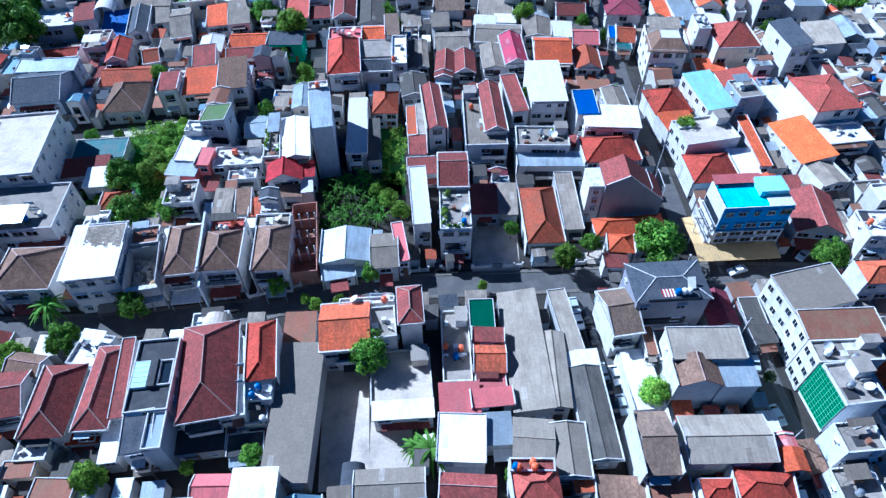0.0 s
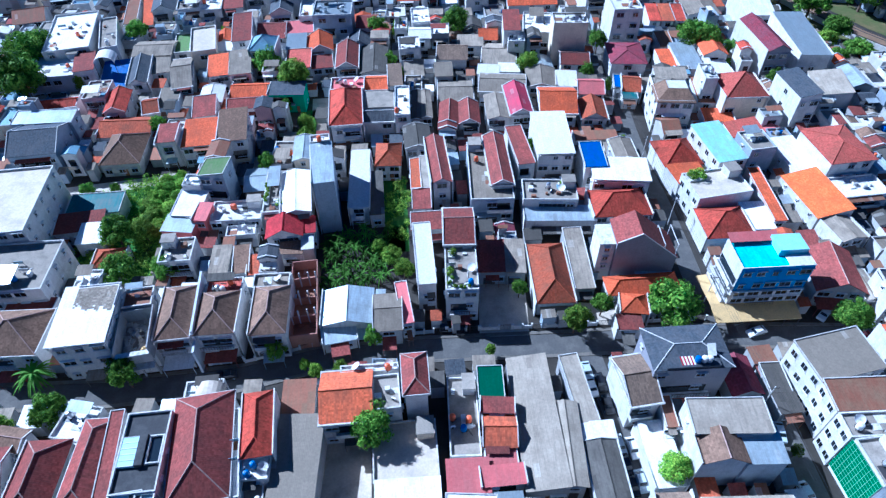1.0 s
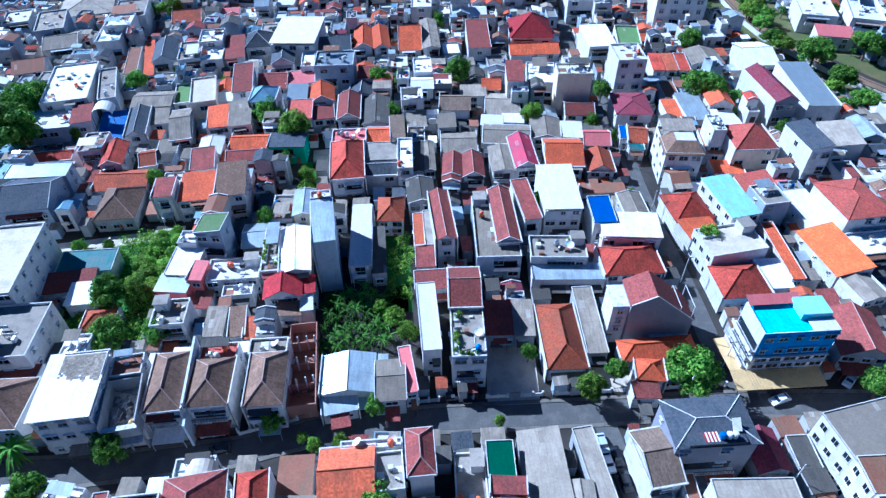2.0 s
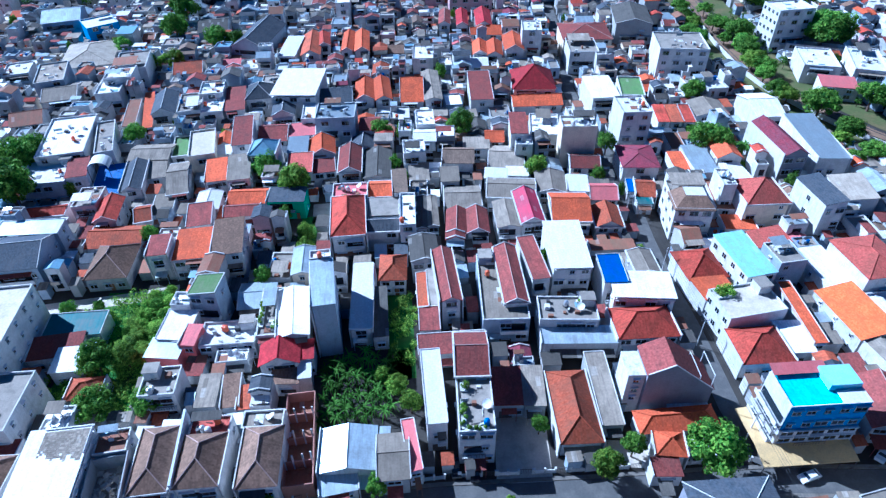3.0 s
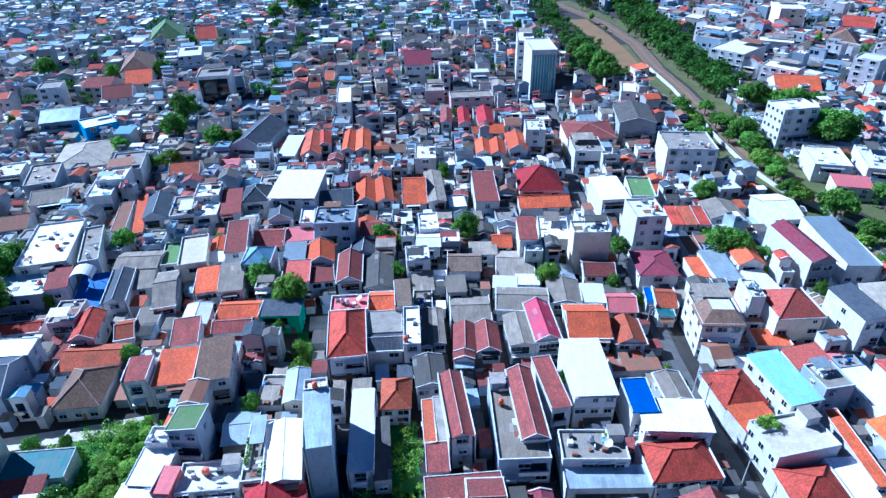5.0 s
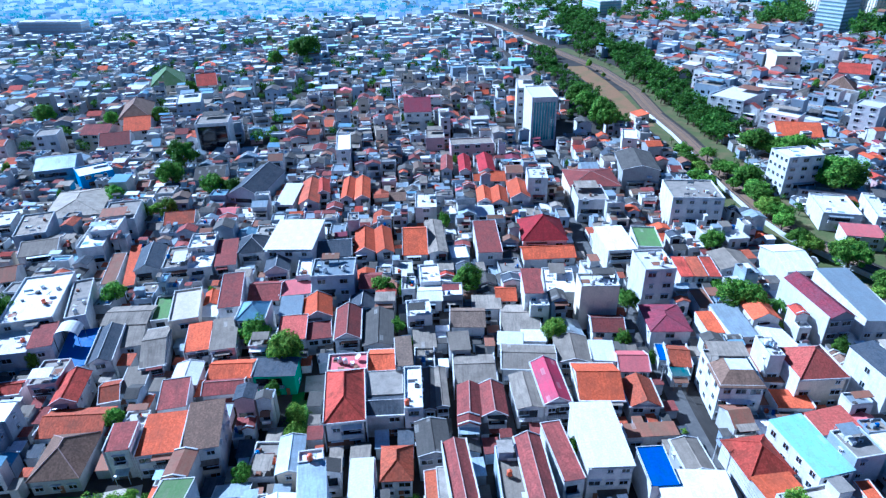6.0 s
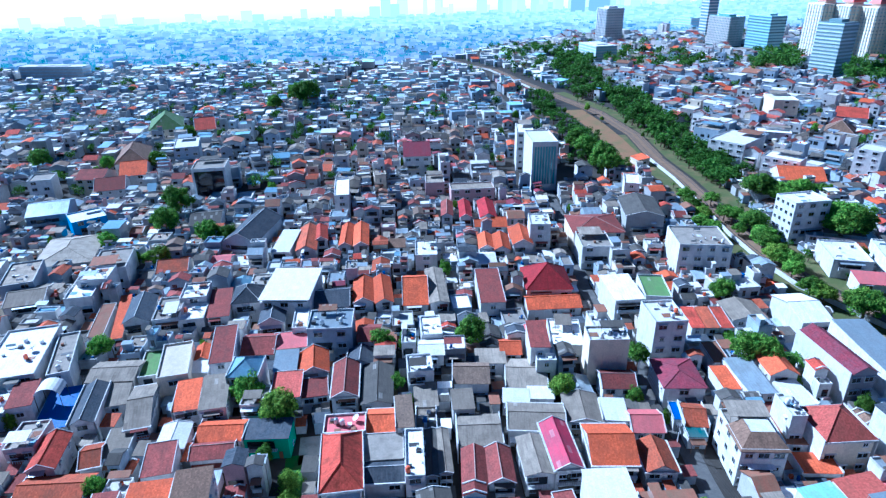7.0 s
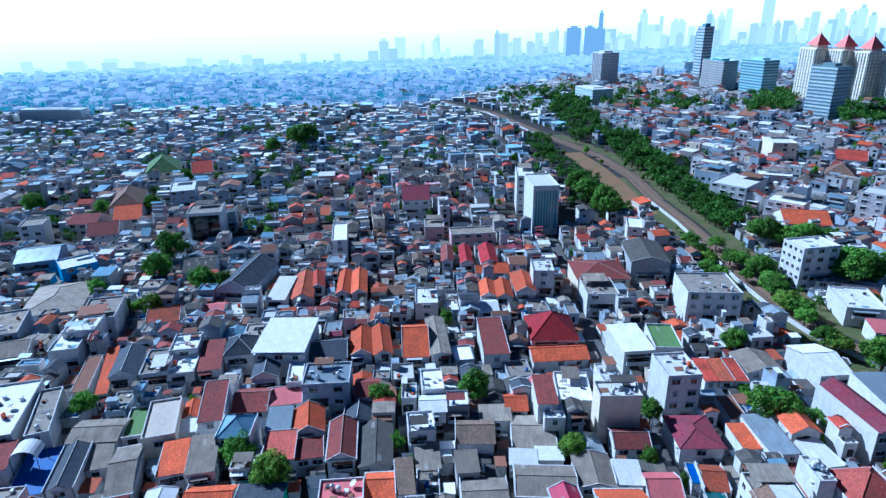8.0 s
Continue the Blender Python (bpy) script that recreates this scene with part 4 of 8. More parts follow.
house("gx", "clay", "white", 7.9, -15.7, 65.6, 8.7, 10.0, 1.6)
house("fl", "concrete", "white", 8.2, -8.8, 65.9, 5.0, 6.9, 3.6)
house("sh", "greysheet", "grey", 4.7, 26.3, 66.3, 3.4, 13.4, 6.3)
house("sh", "asbestosdark", "grey", 3.7, 63.7, 66.6, 3.8, 5.9, -0.7)
house("sh", "greysheet", "white", 10.1, 73.2, 66.8, 12.9, 8.5, 10.4, left=3)
house("hy", "maroon", "white", 11.1, -3.4, 67.4, 4.0, 7.8, 2.0)
house("sh", "green", "white", 6.3, 10.2, 67.6, 4.5, 6.2, -1.8)
house("sh", "rust", "grey", 4.2, -25.0, 68.0, 5.8, 6.9, -0.0)
slate_house = house("ht", "slate", "lavender", 12.1, 45.3, 68.9, 13.7, 8.7, 0.0)
house("fl", "white", "white", 6.3, -42.0, 69.6, 6.8, 3.9, 2.7)
house("hx", "clay", "white", 9.5, 87.9, 70.3, 6.4, 4.9, -0.9)
house("fl", "white", "white", 8.0, -11.8, 71.1, 10.6, 1.6, 0.7)
house("sh", "rust", "grey", 3.7, 63.4, 71.8, 4.3, 3.4, 3.9)
house("sh", "maroon", "white", 3.5, 40.2, 81.3, 4.9, 3.4, -4.1, front=True)
house("sh", "steel", "white", 3.2, -18.6, 82.8, 6.4, 4.2, 8.6, front=True)
house("fl", "white", "white", 9.5, 94.7, 82.9, 6.4, 7.6, -5.3, front=True)
house("hx", "brown", "white", 7.4, -81.0, 84.2, 11.1, 10.4, -0.6, front=True)
patched_house = house("sl", "white", "white", 11.6, -66.2, 84.5, 10.8, 14.6, 3.8, front=True)
house("hy", "orange", "white", 4.1, 42.1, 85.6, 5.0, 4.7, -9.5, front=True)
house("hy", "brown", "white", 8.4, -42.0, 85.7, 7.2, 10.1, 1.3, front=True)
house("hy", "brown", "white", 8.4, -31.7, 85.7, 6.5, 11.5, 1.5, front=True)
house("gx", "asbestos", "grey", 5.3, -8.7, 86.0, 5.5, 9.0, 1.2, front=True)
house("hy", "brown", "white", 8.4, -50.1, 86.4, 6.1, 12.6, 3.4, front=True)
house("gy", "asbestos", "grey", 4.7, 91.3, 86.7, 3.3, 7.8, -1.7, front=True)
house("sh", "pink", "white", 5.3, -5.3, 88.0, 2.3, 10.2, 7.8, front=True)
house("gy", "steel", "white", 4.7, -16.9, 88.4, 10.0, 8.7, 0.1, front=True)
blue_house = house("fl", "cyan", "blueb", 14.2, 68.7, 88.8, 14.6, 8.0, -0.0, front=True)
house("gy", "maroon", "grey", 5.3, 86.3, 90.6, 9.8, 11.7, -9.5, front=True)
house("hx", "orange", "white", 4.2, 45.2, 90.6, 15.1, 4.7, 1.3)
house("ru", "brick", "brick", 6.1, -26.3, 91.9, 5.6, 20.3, 4.3, front=True)
house("fl", "rust", "grey", 9.6, -58.3, 89.9, 5.7, 4.8, 6.0)
house("sh", "maroon", "white", 5.3, -82.4, 92.6, 9.6, 3.2, 0.4)
house("fl", "concrete", "white", 10.3, 6.8, 92.8, 6.6, 12.3, -1.9, front=True)
house("fl", "pinkred", "white", 7.9, -42.2, 93.2, 7.4, 4.0, 0.7)
house("fl", "asbestos", "white", 8.0, -32.6, 93.9, 7.5, 3.7, 0.1)
house("hy", "rustclay", "white", 4.2, 26.3, 95.2, 7.5, 16.5, -1.0)
house("sh", "white", "white", 8.9, -0.7, 98.3, 3.7, 16.8, 2.1)
house("sh", "asbestos", "grey", 4.2, 33.2, 98.9, 4.1, 17.2, -1.2)
house("fl", "concrete", "white", 9.5, -89.6, 100.3, 21.1, 14.0, 1.1)
house("sh", "asbestos", "grey", 4.2, 19.4, 100.4, 4.1, 9.3, -4.0)
house("sh", "maroon", "grey", 4.2, 14.1, 100.7, 6.0, 8.9, -2.3)


def lopsided_house(x, y, w, d, ridge, low, peak, eave, ang):
    """A tall gabled house whose ridge stands off the middle, with a narrow windowed stair bay beside it."""
    claim(x, y, w, d, ang)
    top = tagged(new("house", None), "tall lavender house with an uneven maroon roof and stair bay", "house", kind="thing")
    top.matrix_basis = pose(x, y, 0, 0, 0, ang)
    b, a, q = Build(), w / 2, d / 2
    prof = [(-a, 0), (a, 0), (a, eave), (ridge, peak), (-a, low)]
    b.face([(px, -q, pz) for px, pz in prof])
    b.face([(px, q, pz) for px, pz in reversed(prof)])
    for (ax, az), (bx, bz) in ((prof[1], prof[2]), (prof[4], prof[0])):
        b.face([(ax, -q, az), (ax, q, az), (bx, q, bz), (bx, -q, bz)])
    part("wall", b.mesh("wall", WALL["lavender"]), top)
    for name, p, r, mat in (("left_slope", (-a - 0.25, low), (ridge, peak), ROOF["maroon"]), ("right_slope", (ridge, peak), (a + 0.25, eave), ROOF["maroon"])):
        b = Build()
        slab_roof(b, [(p[0], -q - 0.2, p[1] + 0.14), (r[0], -q - 0.2, r[1] + 0.14), (r[0], q + 0.2, r[1] + 0.14), (p[0], q + 0.2, p[1] + 0.14)], 0.13)
        part(name, b.mesh(name, mat), top)
    b = Build()
    for p, r in (((-a, low), (ridge, peak)), ((ridge, peak), (a, eave))):
        bar(b, (p[0], -q - 0.15, p[1] + 0.12), (r[0], -q - 0.15, r[1] + 0.12), 0.2, 0.22)
    part("verge_coping", b.mesh("verge_coping", WALL["white"]), top, "white plastered roof edge")
    b = Build()
    b.box(-a - 3.3, -q + 0.9, 0, -a - 0.02, q - 0.3, low - 1.2)
    b.box(-a - 3.4, -q + 0.8, low - 1.2, -a - 0.02, q - 0.2, low - 0.95, 1)
    part("stair_bay", b.mesh("stair_bay", WALL["white"], COPING), top, "white stair bay with small windows")
    for lev in (0.32, 0.52, 0.73):
        add_window(top, -a - 1.6, -q + 0.9, low * lev, 0, (1.2, 1.3), True)
    b = Build()
    b.box(-1.2, -q - 2.2, 0, a - 0.2, -q - 0.02, 3.1)
    part("front_annex", b.mesh("front_annex", WALL["grey"]), top)
    b = Build()
    slab_roof(b, [(-1.4, -q - 2.4, 3.12), (a, -q - 2.4, 3.12), (a, -q - 0.02, 3.4), (-1.4, -q - 0.02, 3.4)], 0.1)
    part("annex_roof", b.mesh("annex_roof", ROOF["steel"]), top)
    b = Build()
    for px in (a * 0.55, a - 0.3):          # white frames on the low side of the roof
        for py in (-q + 0.4, q - 0.6):
            b.tube([(px, py, eave), (px, py, eave + 3.6)], 0.09, 4)
        b.tube([(px, -q + 0.4, eave + 3.5), (px, q - 0.6, eave + 3.5)], 0.09, 4)
    part("roof_frame", b.mesh("roof_frame", FRAME), top, "open white steel roof frame")


lopsided_house(46.4, 98.2, 13.4, 7.0, -2.0, 12.4, 14.9, 7.6, -2.0)
house("sh", "rustclay", "grey", 4.2, -38.2, 101.9, 2.5, 5.5, 3.8)
house("gy", "asbestos", "white", 5.3, 94.8, 102.6, 6.3, 6.8, 10.4)
house("sh", "brown", "grey", 4.5, -41.2, 103.5, 3.0, 7.8, 5.8)
house("gx", "maroon", "white", 11.1, 7.1, 104.0, 6.2, 10.8, -2.2)
house("sh", "asbestos", "grey", 4.2, -46.0, 104.1, 4.0, 7.7, 0.2)
house("hx", "rustclay", "grey", 3.7, -71.4, 107.0, 6.1, 5.1, 2.9)
house("hx", "red", "white", 4.7, 68.9, 107.2, 10.7, 9.5, -0.0)
house("sh", "brown", "white", 4.2, -30.8, 107.4, 5.7, 5.1, -2.7)
house("sh", "white", "white", 4.7, -27.0, 107.7, 2.5, 4.2, 5.5)
house("sh", "white", "white", 4.2, 77.8, 109.2, 5.7, 8.5, -1.3)
house("gy", "crimson", "white", 6.2, -32.3, 111.3, 7.9, 5.6, 3.7)
house("sh", "crimson", "white", 5.6, -26.9, 112.4, 2.8, 5.0, 3.7)
house("sh", "steel", "white", 4.7, 31.7, 112.9, 16.2, 4.6, -3.7)
house("fl", "white", "white", 4.2, -43.0, 113.3, 6.7, 3.4, 2.7)
house("sw", "amber", "white", 5.8, 93.6, 114.1, 8.8, 15.3, 7.0)
house("fl", "palecon", "white", 7.8, 70.4, 117.9, 13.7, 9.4, 8.0, left=3)
house("sh", "white", "white", 4.2, -77.7, 114.6, 5.7, 6.4, 2.2)
house("hx", "red", "white", 5.3, 46.3, 115.1, 12.9, 8.9, -0.0)
house("sh", "orange", "white", 5.3, 82.1, 115.4, 2.9, 18.1, -0.9)
house("fl", "palecon", "white", 12.6, -96.9, 118.3, 18.8, 22.5, 4.2)
house("sh", "steel", "pink", 5.3, -57.2, 115.2, 7.2, 5.0, -8.0)
house("sh", "white", "white", 6.1, -55.9, 121.2, 6.6, 8.2, -7.0)
house("sh", "pink", "pink", 6.5, -52.0, 117.6, 3.0, 5.6, -8.0)
house("fl", "white", "white", 8.5, -55.8, 127.3, 4.4, 4.2, -4.3)
house("sh", "maroon", "white", 4.2, -81.7, 118.7, 10.5, 6.3, 6.9)
house("fl", "concrete", "white", 7.4, 30.1, 118.7, 12.9, 7.3, -4.7)
house("sh", "maroon", "white", 5.6, -0.6, 119.4, 4.4, 6.6, 0.0)
house("sh", "maroon", "grey", 4.8, 4.0, 112.6, 14.6, 5.4, 1.0)
house("fl", "white", "white", 5.3, -44.6, 119.1, 11.8, 7.0, 1.3)
house("gy", "white", "white", 7.8, -30.5, 121.9, 6.4, 14.6, 6.0)
house("fl", "concrete", "white", 7.4, -35.6, 122.9, 5.0, 14.8, 2.6)
house("sl", "white", "white", 8.4, 48.3, 123.8, 14.0, 8.8, -6.9)
house("sh", "steel", "bluegrey", 15.8, -23.0, 121.9, 4.7, 13.4, 6.0, plain=True)
house("fl", "white", "white", 17.0, -24.1, 130.2, 4.6, 2.8, 6.0)
house("sh", "asbestosdark", "grey", 4.4, -11.6, 123.6, 3.2, 15.0, 1.8)
house("sh", "orange", "white", 5.3, 66.2, 125.0, 8.3, 6.8, 11.4)
house("sh", "teal", "white", 4.2, -80.1, 125.1, 12.6, 6.6, 1.6)
house("sh", "white", "white", 5.8, -15.6, 127.8, 4.4, 21.0, 0.0)
house("fl", "asbestos", "bluegrey", 7.4, 16.6, 127.4, 10.3, 22.3, -2.1)
house("sw", "greenroof", "bluegrey", 10.4, -50.4, 129.0, 6.4, 6.4, -8.0)
house("sw", "clay", "white", 5.9, -1.8, 128.6, 2.4, 11.8, 0.5)
house("sh", "concrete", "white", 6.0, 0.5, 128.6, 2.0, 11.6, 0.5)
house("sh", "blue", "white", 8.8, 42.7, 129.2, 5.3, 8.9, -0.9)
house("gy", "maroon", "white", 9.5, 3.9, 129.7, 4.2, 17.5, 3.7)
house("fl", "concrete", "bluegrey", 10.0, 84.8, 130.8, 6.8, 7.6, 5.9)
house("gy", "maroon", "white", 8.4, 18.9, 129.9, 5.1, 19.4, 0.3)
house("ht", "pinkred", "white", 10.0, 103.8, 127.4, 11.5, 14.0, 5.0)
house("fl", "white", "white", 6.5, 104.6, 115.6, 12.0, 7.4, 4.0)
house("sh", "white", "white", 6.0, 94.6, 128.6, 6.4, 13.5, 5.0)
house("sh", "maroon", "white", 7.4, 19.6, 131.6, 3.6, 17.6, 5.2)
house("hx", "red", "white", 5.3, 65.9, 133.0, 9.5, 10.3, 4.2)
house("sh", "palecyan", "white", 9.0, 75.4, 131.6, 7.6, 14.8, 9.0, left=4)
house("sh", "maroon", "white", 7.8, 25.3, 135.7, 4.2, 14.8, 6.3)
house("hx", "rustclay", "white", 5.3, -8.6, 137.8, 6.2, 8.9, -2.0)
house("sl", "white", "white", 10.0, 33.8, 137.9, 9.4, 18.2, -2.2)
house("sw", "pinkred", "white", 7.0, 85.6, 139.4, 8.0, 6.6, 2.0)
house("sh", "rust", "white", 4.2, 47.4, 143.4, 11.4, 3.6, -0.8)
house("hx", "brown", "grey", 4.2, -79.4, 147.0, 9.9, 12.7, 1.9)
house("sh", "maroon", "white", 8.4, -66.8, 147.2, 4.6, 7.5, 4.5)
house("gx", "slate", "bluegrey", 8.4, -100.5, 147.4, 11.9, 13.5, 4.6)
house("sh", "brown", "white", 9.5, -49.5, 147.9, 7.2, 13.4, 6.7)
house("sh", "orange", "white", 6.8, -58.7, 149.1, 9.2, 11.3, 4.6)
house("sh", "orange", "white", 4.2, 83.4, 150.0, 8.0, 5.6, -6.9)
house("sw", "slate", "white", 12.0, 104.6, 152.1, 5.9, 13.2, 4.0, left=1)
house("gx", "slate", "white", 6.8, -11.1, 153.8, 8.4, 6.2, -0.9)
house("gy", "rustclay", "white", 5.3, 48.9, 154.3, 7.0, 9.1, -4.4)
house("gy", "maroon", "white", 5.8, 13.8, 154.4, 5.6, 10.4, -2.2)
house("gy", "maroon", "white", 5.8, 8.4, 154.6, 5.2, 10.4, -5.1)
corner_house = house("fl", "concrete", "white", 10.5, 70.6, 155.3, 9.9, 13.2, -6.6, left=3, front=True)
house("hx", "pinkred", "cream", 9.5, 90.6, 156.4, 11.2, 11.4, -1.0)
house("fl", "white", "white", 12.0, 82.4, 160.6, 3.6, 8.0, -4.0)
house("fl", "white", "white", 10.0, -4.5, 155.9, 4.1, 14.3, -0.6)
house("hy", "red", "white", 8.4, -20.2, 156.1, 8.3, 16.7, 3.1)
house("gy", "asbestos", "white", 6.3, 22.1, 156.2, 6.2, 11.5, -0.1)
house("sh", "steel", "bluegrey", 8.9, -102.1, 156.7, 16.0, 5.5, 0.0)
house("gx", "rustclay", "white", 4.2, -81.5, 157.4, 13.8, 8.9, -1.2)
house("gy", "magenta", "white", 7.4, 28.0, 157.6, 6.0, 14.7, 1.2)
house("gx", "orange", "white", 6.3, 39.4, 158.0, 9.8, 13.1, -5.3)
house("sw", "greysheet", "white", 6.6, 119.4, 159.7, 8.7, 12.6, -10.0)
house("gy", "asbestosdark", "grey", 5.3, -0.6, 160.3, 2.7, 14.6, -2.7)
house("sh", "concrete", "white", 7.4, -11.2, 160.5, 8.4, 7.5, -0.1)
house("gy", "asbestos", "grey", 5.3, 2.1, 160.6, 2.7, 13.8, 0.2)
house("sh", "rust", "white", 5.3, 83.0, 160.9, 5.2, 11.9, -8.3)
house("sh", "maroon", "white", 6.3, -60.8, 162.5, 6.4, 9.6, 8.4)
house("sh", "teal", "white", 3.7, 62.1, 162.9, 4.3, 3.7, -5.9)
house("gx", "pink", "white", 5.3, 50.8, 166.0, 7.4, 7.8, -5.6)
house("gx", "maroon", "white", 4.7, -50.4, 166.5, 9.5, 5.8, 2.2)
house("gx", "asbestos", "white", 5.3, 11.0, 166.7, 9.6, 10.2, -2.4)
house("gy", "red", "white", 6.3, -86.7, 167.3, 5.7, 11.4, 6.4)
house("gx", "rustclay", "white", 4.2, -77.8, 167.5, 4.3, 7.7, 12.1)
house("gx", "rustclay", "white", 4.2, 63.9, 168.3, 4.8, 8.2, -11.8)
house("fl", "pink", "white", 8.4, -20.3, 168.4, 9.7, 6.5, 0.4)
house("gx", "red", "white", 5.3, -105.7, 169.1, 12.4, 4.9, 6.5)
house("sh", "tan", "white", 9.5, -6.4, 169.5, 3.8, 10.6, 1.8)
house("gx", "asbestos", "white", 5.3, 25.3, 169.9, 13.4, 9.7, -8.0)
house("sh", "blue", "white", 3.7, 60.8, 170.4, 2.8, 5.9, -8.6)
house("sh", "slate", "greenwall", 6.0, -38.4, 170.6, 10.2, 6.6, -3.0)
house("sh", "white", "white", 5.3, 44.7, 170.5, 5.8, 7.7, -8.8)
house("gx", "orange", "white", 6.3, -11.6, 170.7, 7.2, 8.6, -1.6)
house("sh", "asbestos", "white", 4.2, -73.4, 171.2, 5.3, 9.3, 5.4)
house("gy", "asbestos", "white", 5.3, 37.2, 172.1, 8.4, 10.8, -6.2)
house("gx", "orange", "white", 5.3, -49.7, 172.1, 10.1, 6.9, -1.8)
house("sh", "white", "white", 4.2, 22.2, 179.4, 6.6, 5.3, -9.5)
house("sh", "white", "white", 4.2, 28.7, 180.1, 6.4, 4.5, -6.9)
house("sh", "steel", "white", 5.3, 84.4, 180.3, 6.9, 14.5, -1.0)
house("gy", "plum", "lavender", 11.6, 107.3, 180.8, 7.1, 20.2, 2.6)
house("sh", "orange", "white", 4.7, 78.2, 180.9, 4.4, 9.1, -3.8)
house("ht", "plum", "white", 6.6, 65.4, 181.8, 10.6, 12.5, -5.0)
house("gx", "asbestos", "white", 5.8, -71.8, 182.7, 5.4, 17.1, 11.2)
house("sh", "steel", "white", 9.5, 121.0, 183.9, 8.9, 26.0, -4.8)
house("sh", "asbestos", "white", 7.4, -54.0, 184.2, 6.3, 12.9, 7.0)
house("gy", "slate", "white", 6.3, -85.0, 184.3, 5.4, 15.7, 9.2)
house("gx", "maroon", "white", 5.6, 49.4, 182.2, 8.6, 7.6, -6.3)
house("sh", "orange", "white", 6.3, -61.1, 185.0, 5.8, 11.7, 8.6)
house("sh", "blue", "white", 4.2, -93.2, 185.6, 8.0, 15.4, 9.2)
house("fl", "white", "bluegrey", 7.9, -110.7, 186.3, 13.5, 13.3, 5.7)
house("sh", "maroon", "white", 5.3, -29.5, 186.5, 6.7, 7.2, 6.0)
house("sh", "maroon", "white", 8.4, -101.6, 186.6, 5.7, 10.0, 12.4)
house("sh", "pinkred", "white", 6.3, -36.5, 186.9, 7.5, 10.2, 1.9)
house("gy", "asbestosdark", "grey", 5.3, -13.2, 186.9, 7.7, 16.6, -0.7)
house("gx", "tan", "white", 6.3, 11.6, 187.7, 9.1, 8.8, -5.3)
house("gy", "maroon", "white", 6.3, -21.5, 188.0, 6.6, 14.7, 0.8)
house("gx", "asbestos", "white", 4.2, 26.6, 189.0, 10.2, 13.2, -7.9)
house("fl", "white", "white", 9.5, 31.9, 189.9, 5.2, 6.1, -4.5)
house("sh", "asbestos", "white", 5.3, -80.5, 190.2, 5.9, 12.6, 10.6, near=False)
house("fl", "white", "white", 8.4, -1.9, 190.7, 6.8, 8.0, 2.4, near=False)
house("fl", "white", "cream", 14.6, 48.6, 190.6, 10.6, 6.9, -4.0, near=False, plain=True)
house("sh", "rust", "white", 4.7, 81.1, 192.6, 4.6, 9.0, -1.9, near=False)
house("sh", "maroon", "white", 11.6, 31.1, 196.0, 5.1, 12.1, -4.9, near=False)
house("sh", "asbestos", "white", 5.3, 18.0, 196.0, 8.2, 6.5, -3.8, near=False)
house("gy", "orange", "white", 6.3, -30.7, 196.8, 7.6, 10.6, 5.6, near=False)
house("sh", "steel", "white", 6.8, -38.2, 197.2, 6.1, 8.9, 2.0, near=False)
house("gx", "asbestos", "white", 6.3, -83.8, 197.8, 12.1, 9.0, -0.8, near=False)
house("sh", "white", "white", 5.3, -62.5, 198.8, 5.9, 5.0, -0.2, near=False)
house("fl", "white", "white", 15.0, 68.1, 199.7, 9.2, 11.6, -0.6, near=False)
house("fl", "palecon", "cream", 8.4, -68.2, 199.1, 7.8, 16.3, 10.8, near=False)
house("gx", "orange", "white", 5.3, 24.3, 200.4, 5.7, 7.5, -4.6, near=False)
house("fl", "greenroof", "white", 6.3, -75.7, 201.0, 5.0, 13.1, 9.7, near=False)
house("sh", "maroon", "white", 9.5, -55.9, 203.0, 6.1, 17.4, 7.0, near=False)
house("fl", "concrete", "white", 9.5, -99.4, 203.8, 5.4, 21.2, 16.4, near=False)
house("fl", "white", "white", 10.5, -110.7, 203.8, 13.7, 25.4, 10.9, near=False)
house("fl", "white", "white", 6.3, 41.5, 205.1, 9.5, 14.2, -8.3, near=False)
house("gy", "orange", "white", 5.3, -63.1, 206.1, 3.8, 7.2, 7.3, near=False)
house("gx", "white", "white", 8.4, 115.5, 208.0, 9.2, 16.6, -0.6, near=False)
house("sh", "pink", "white", 5.8, -38.8, 209.0, 9.4, 7.8, 5.0, near=False)
house("gx", "maroon", "white", 5.3, -47.5, 209.1, 9.3, 10.8, -1.7, near=False)
house("fl", "white", "white", 8.4, 2.2, 209.5, 6.0, 10.4, 1.4, near=False, front=True)
house("sh", "red", "white", 5.3, 82.6, 210.2, 3.7, 11.0, -6.0, near=False)
house("sh", "rustclay", "white", 5.3, 86.9, 209.8, 3.7, 11.0, -6.0, near=False)
house("sh", "red", "white", 5.3, 91.2, 209.4, 3.7, 11.0, -6.0, near=False)
house("fl", "steel", "bluegrey", 11.6, -26.8, 210.6, 12.7, 10.7, -1.1, near=False, front=True)
house("gy", "asbestos", "white", 5.3, 100.2, 213.4, 10.9, 11.2, -2.0, near=False)
house("fl", "white", "white", 8.4, -36.7, 217.8, 4.4, 12.0, 2.3, near=False, front=True)
house("gy", "slate", "white", 7.4, -46.0, 223.2, 7.4, 13.1, 3.5, near=False, front=True)
house("gx", "orange", "white", 5.3, 42.5, 224.9, 17.1, 8.7, -0.6, near=False)
house("sh", "white", "white", 8.4, 65.6, 225.9, 9.5, 15.5, 1.1, near=False)
house("fl", "greenroof", "white", 8.4, 76.8, 226.7, 8.3, 15.3, -9.9, near=False)
house("fl", "white", "white", 7.4, -71.3, 226.8, 7.6, 10.0, 5.5, near=False, front=True)
house("sh", "rust", "white", 5.3, -99.5, 227.2, 4.2, 18.5, 9.1, near=False)
house("gx", "rust", "white", 5.3, -135.1, 227.3, 9.9, 11.0, 14.1, near=False)
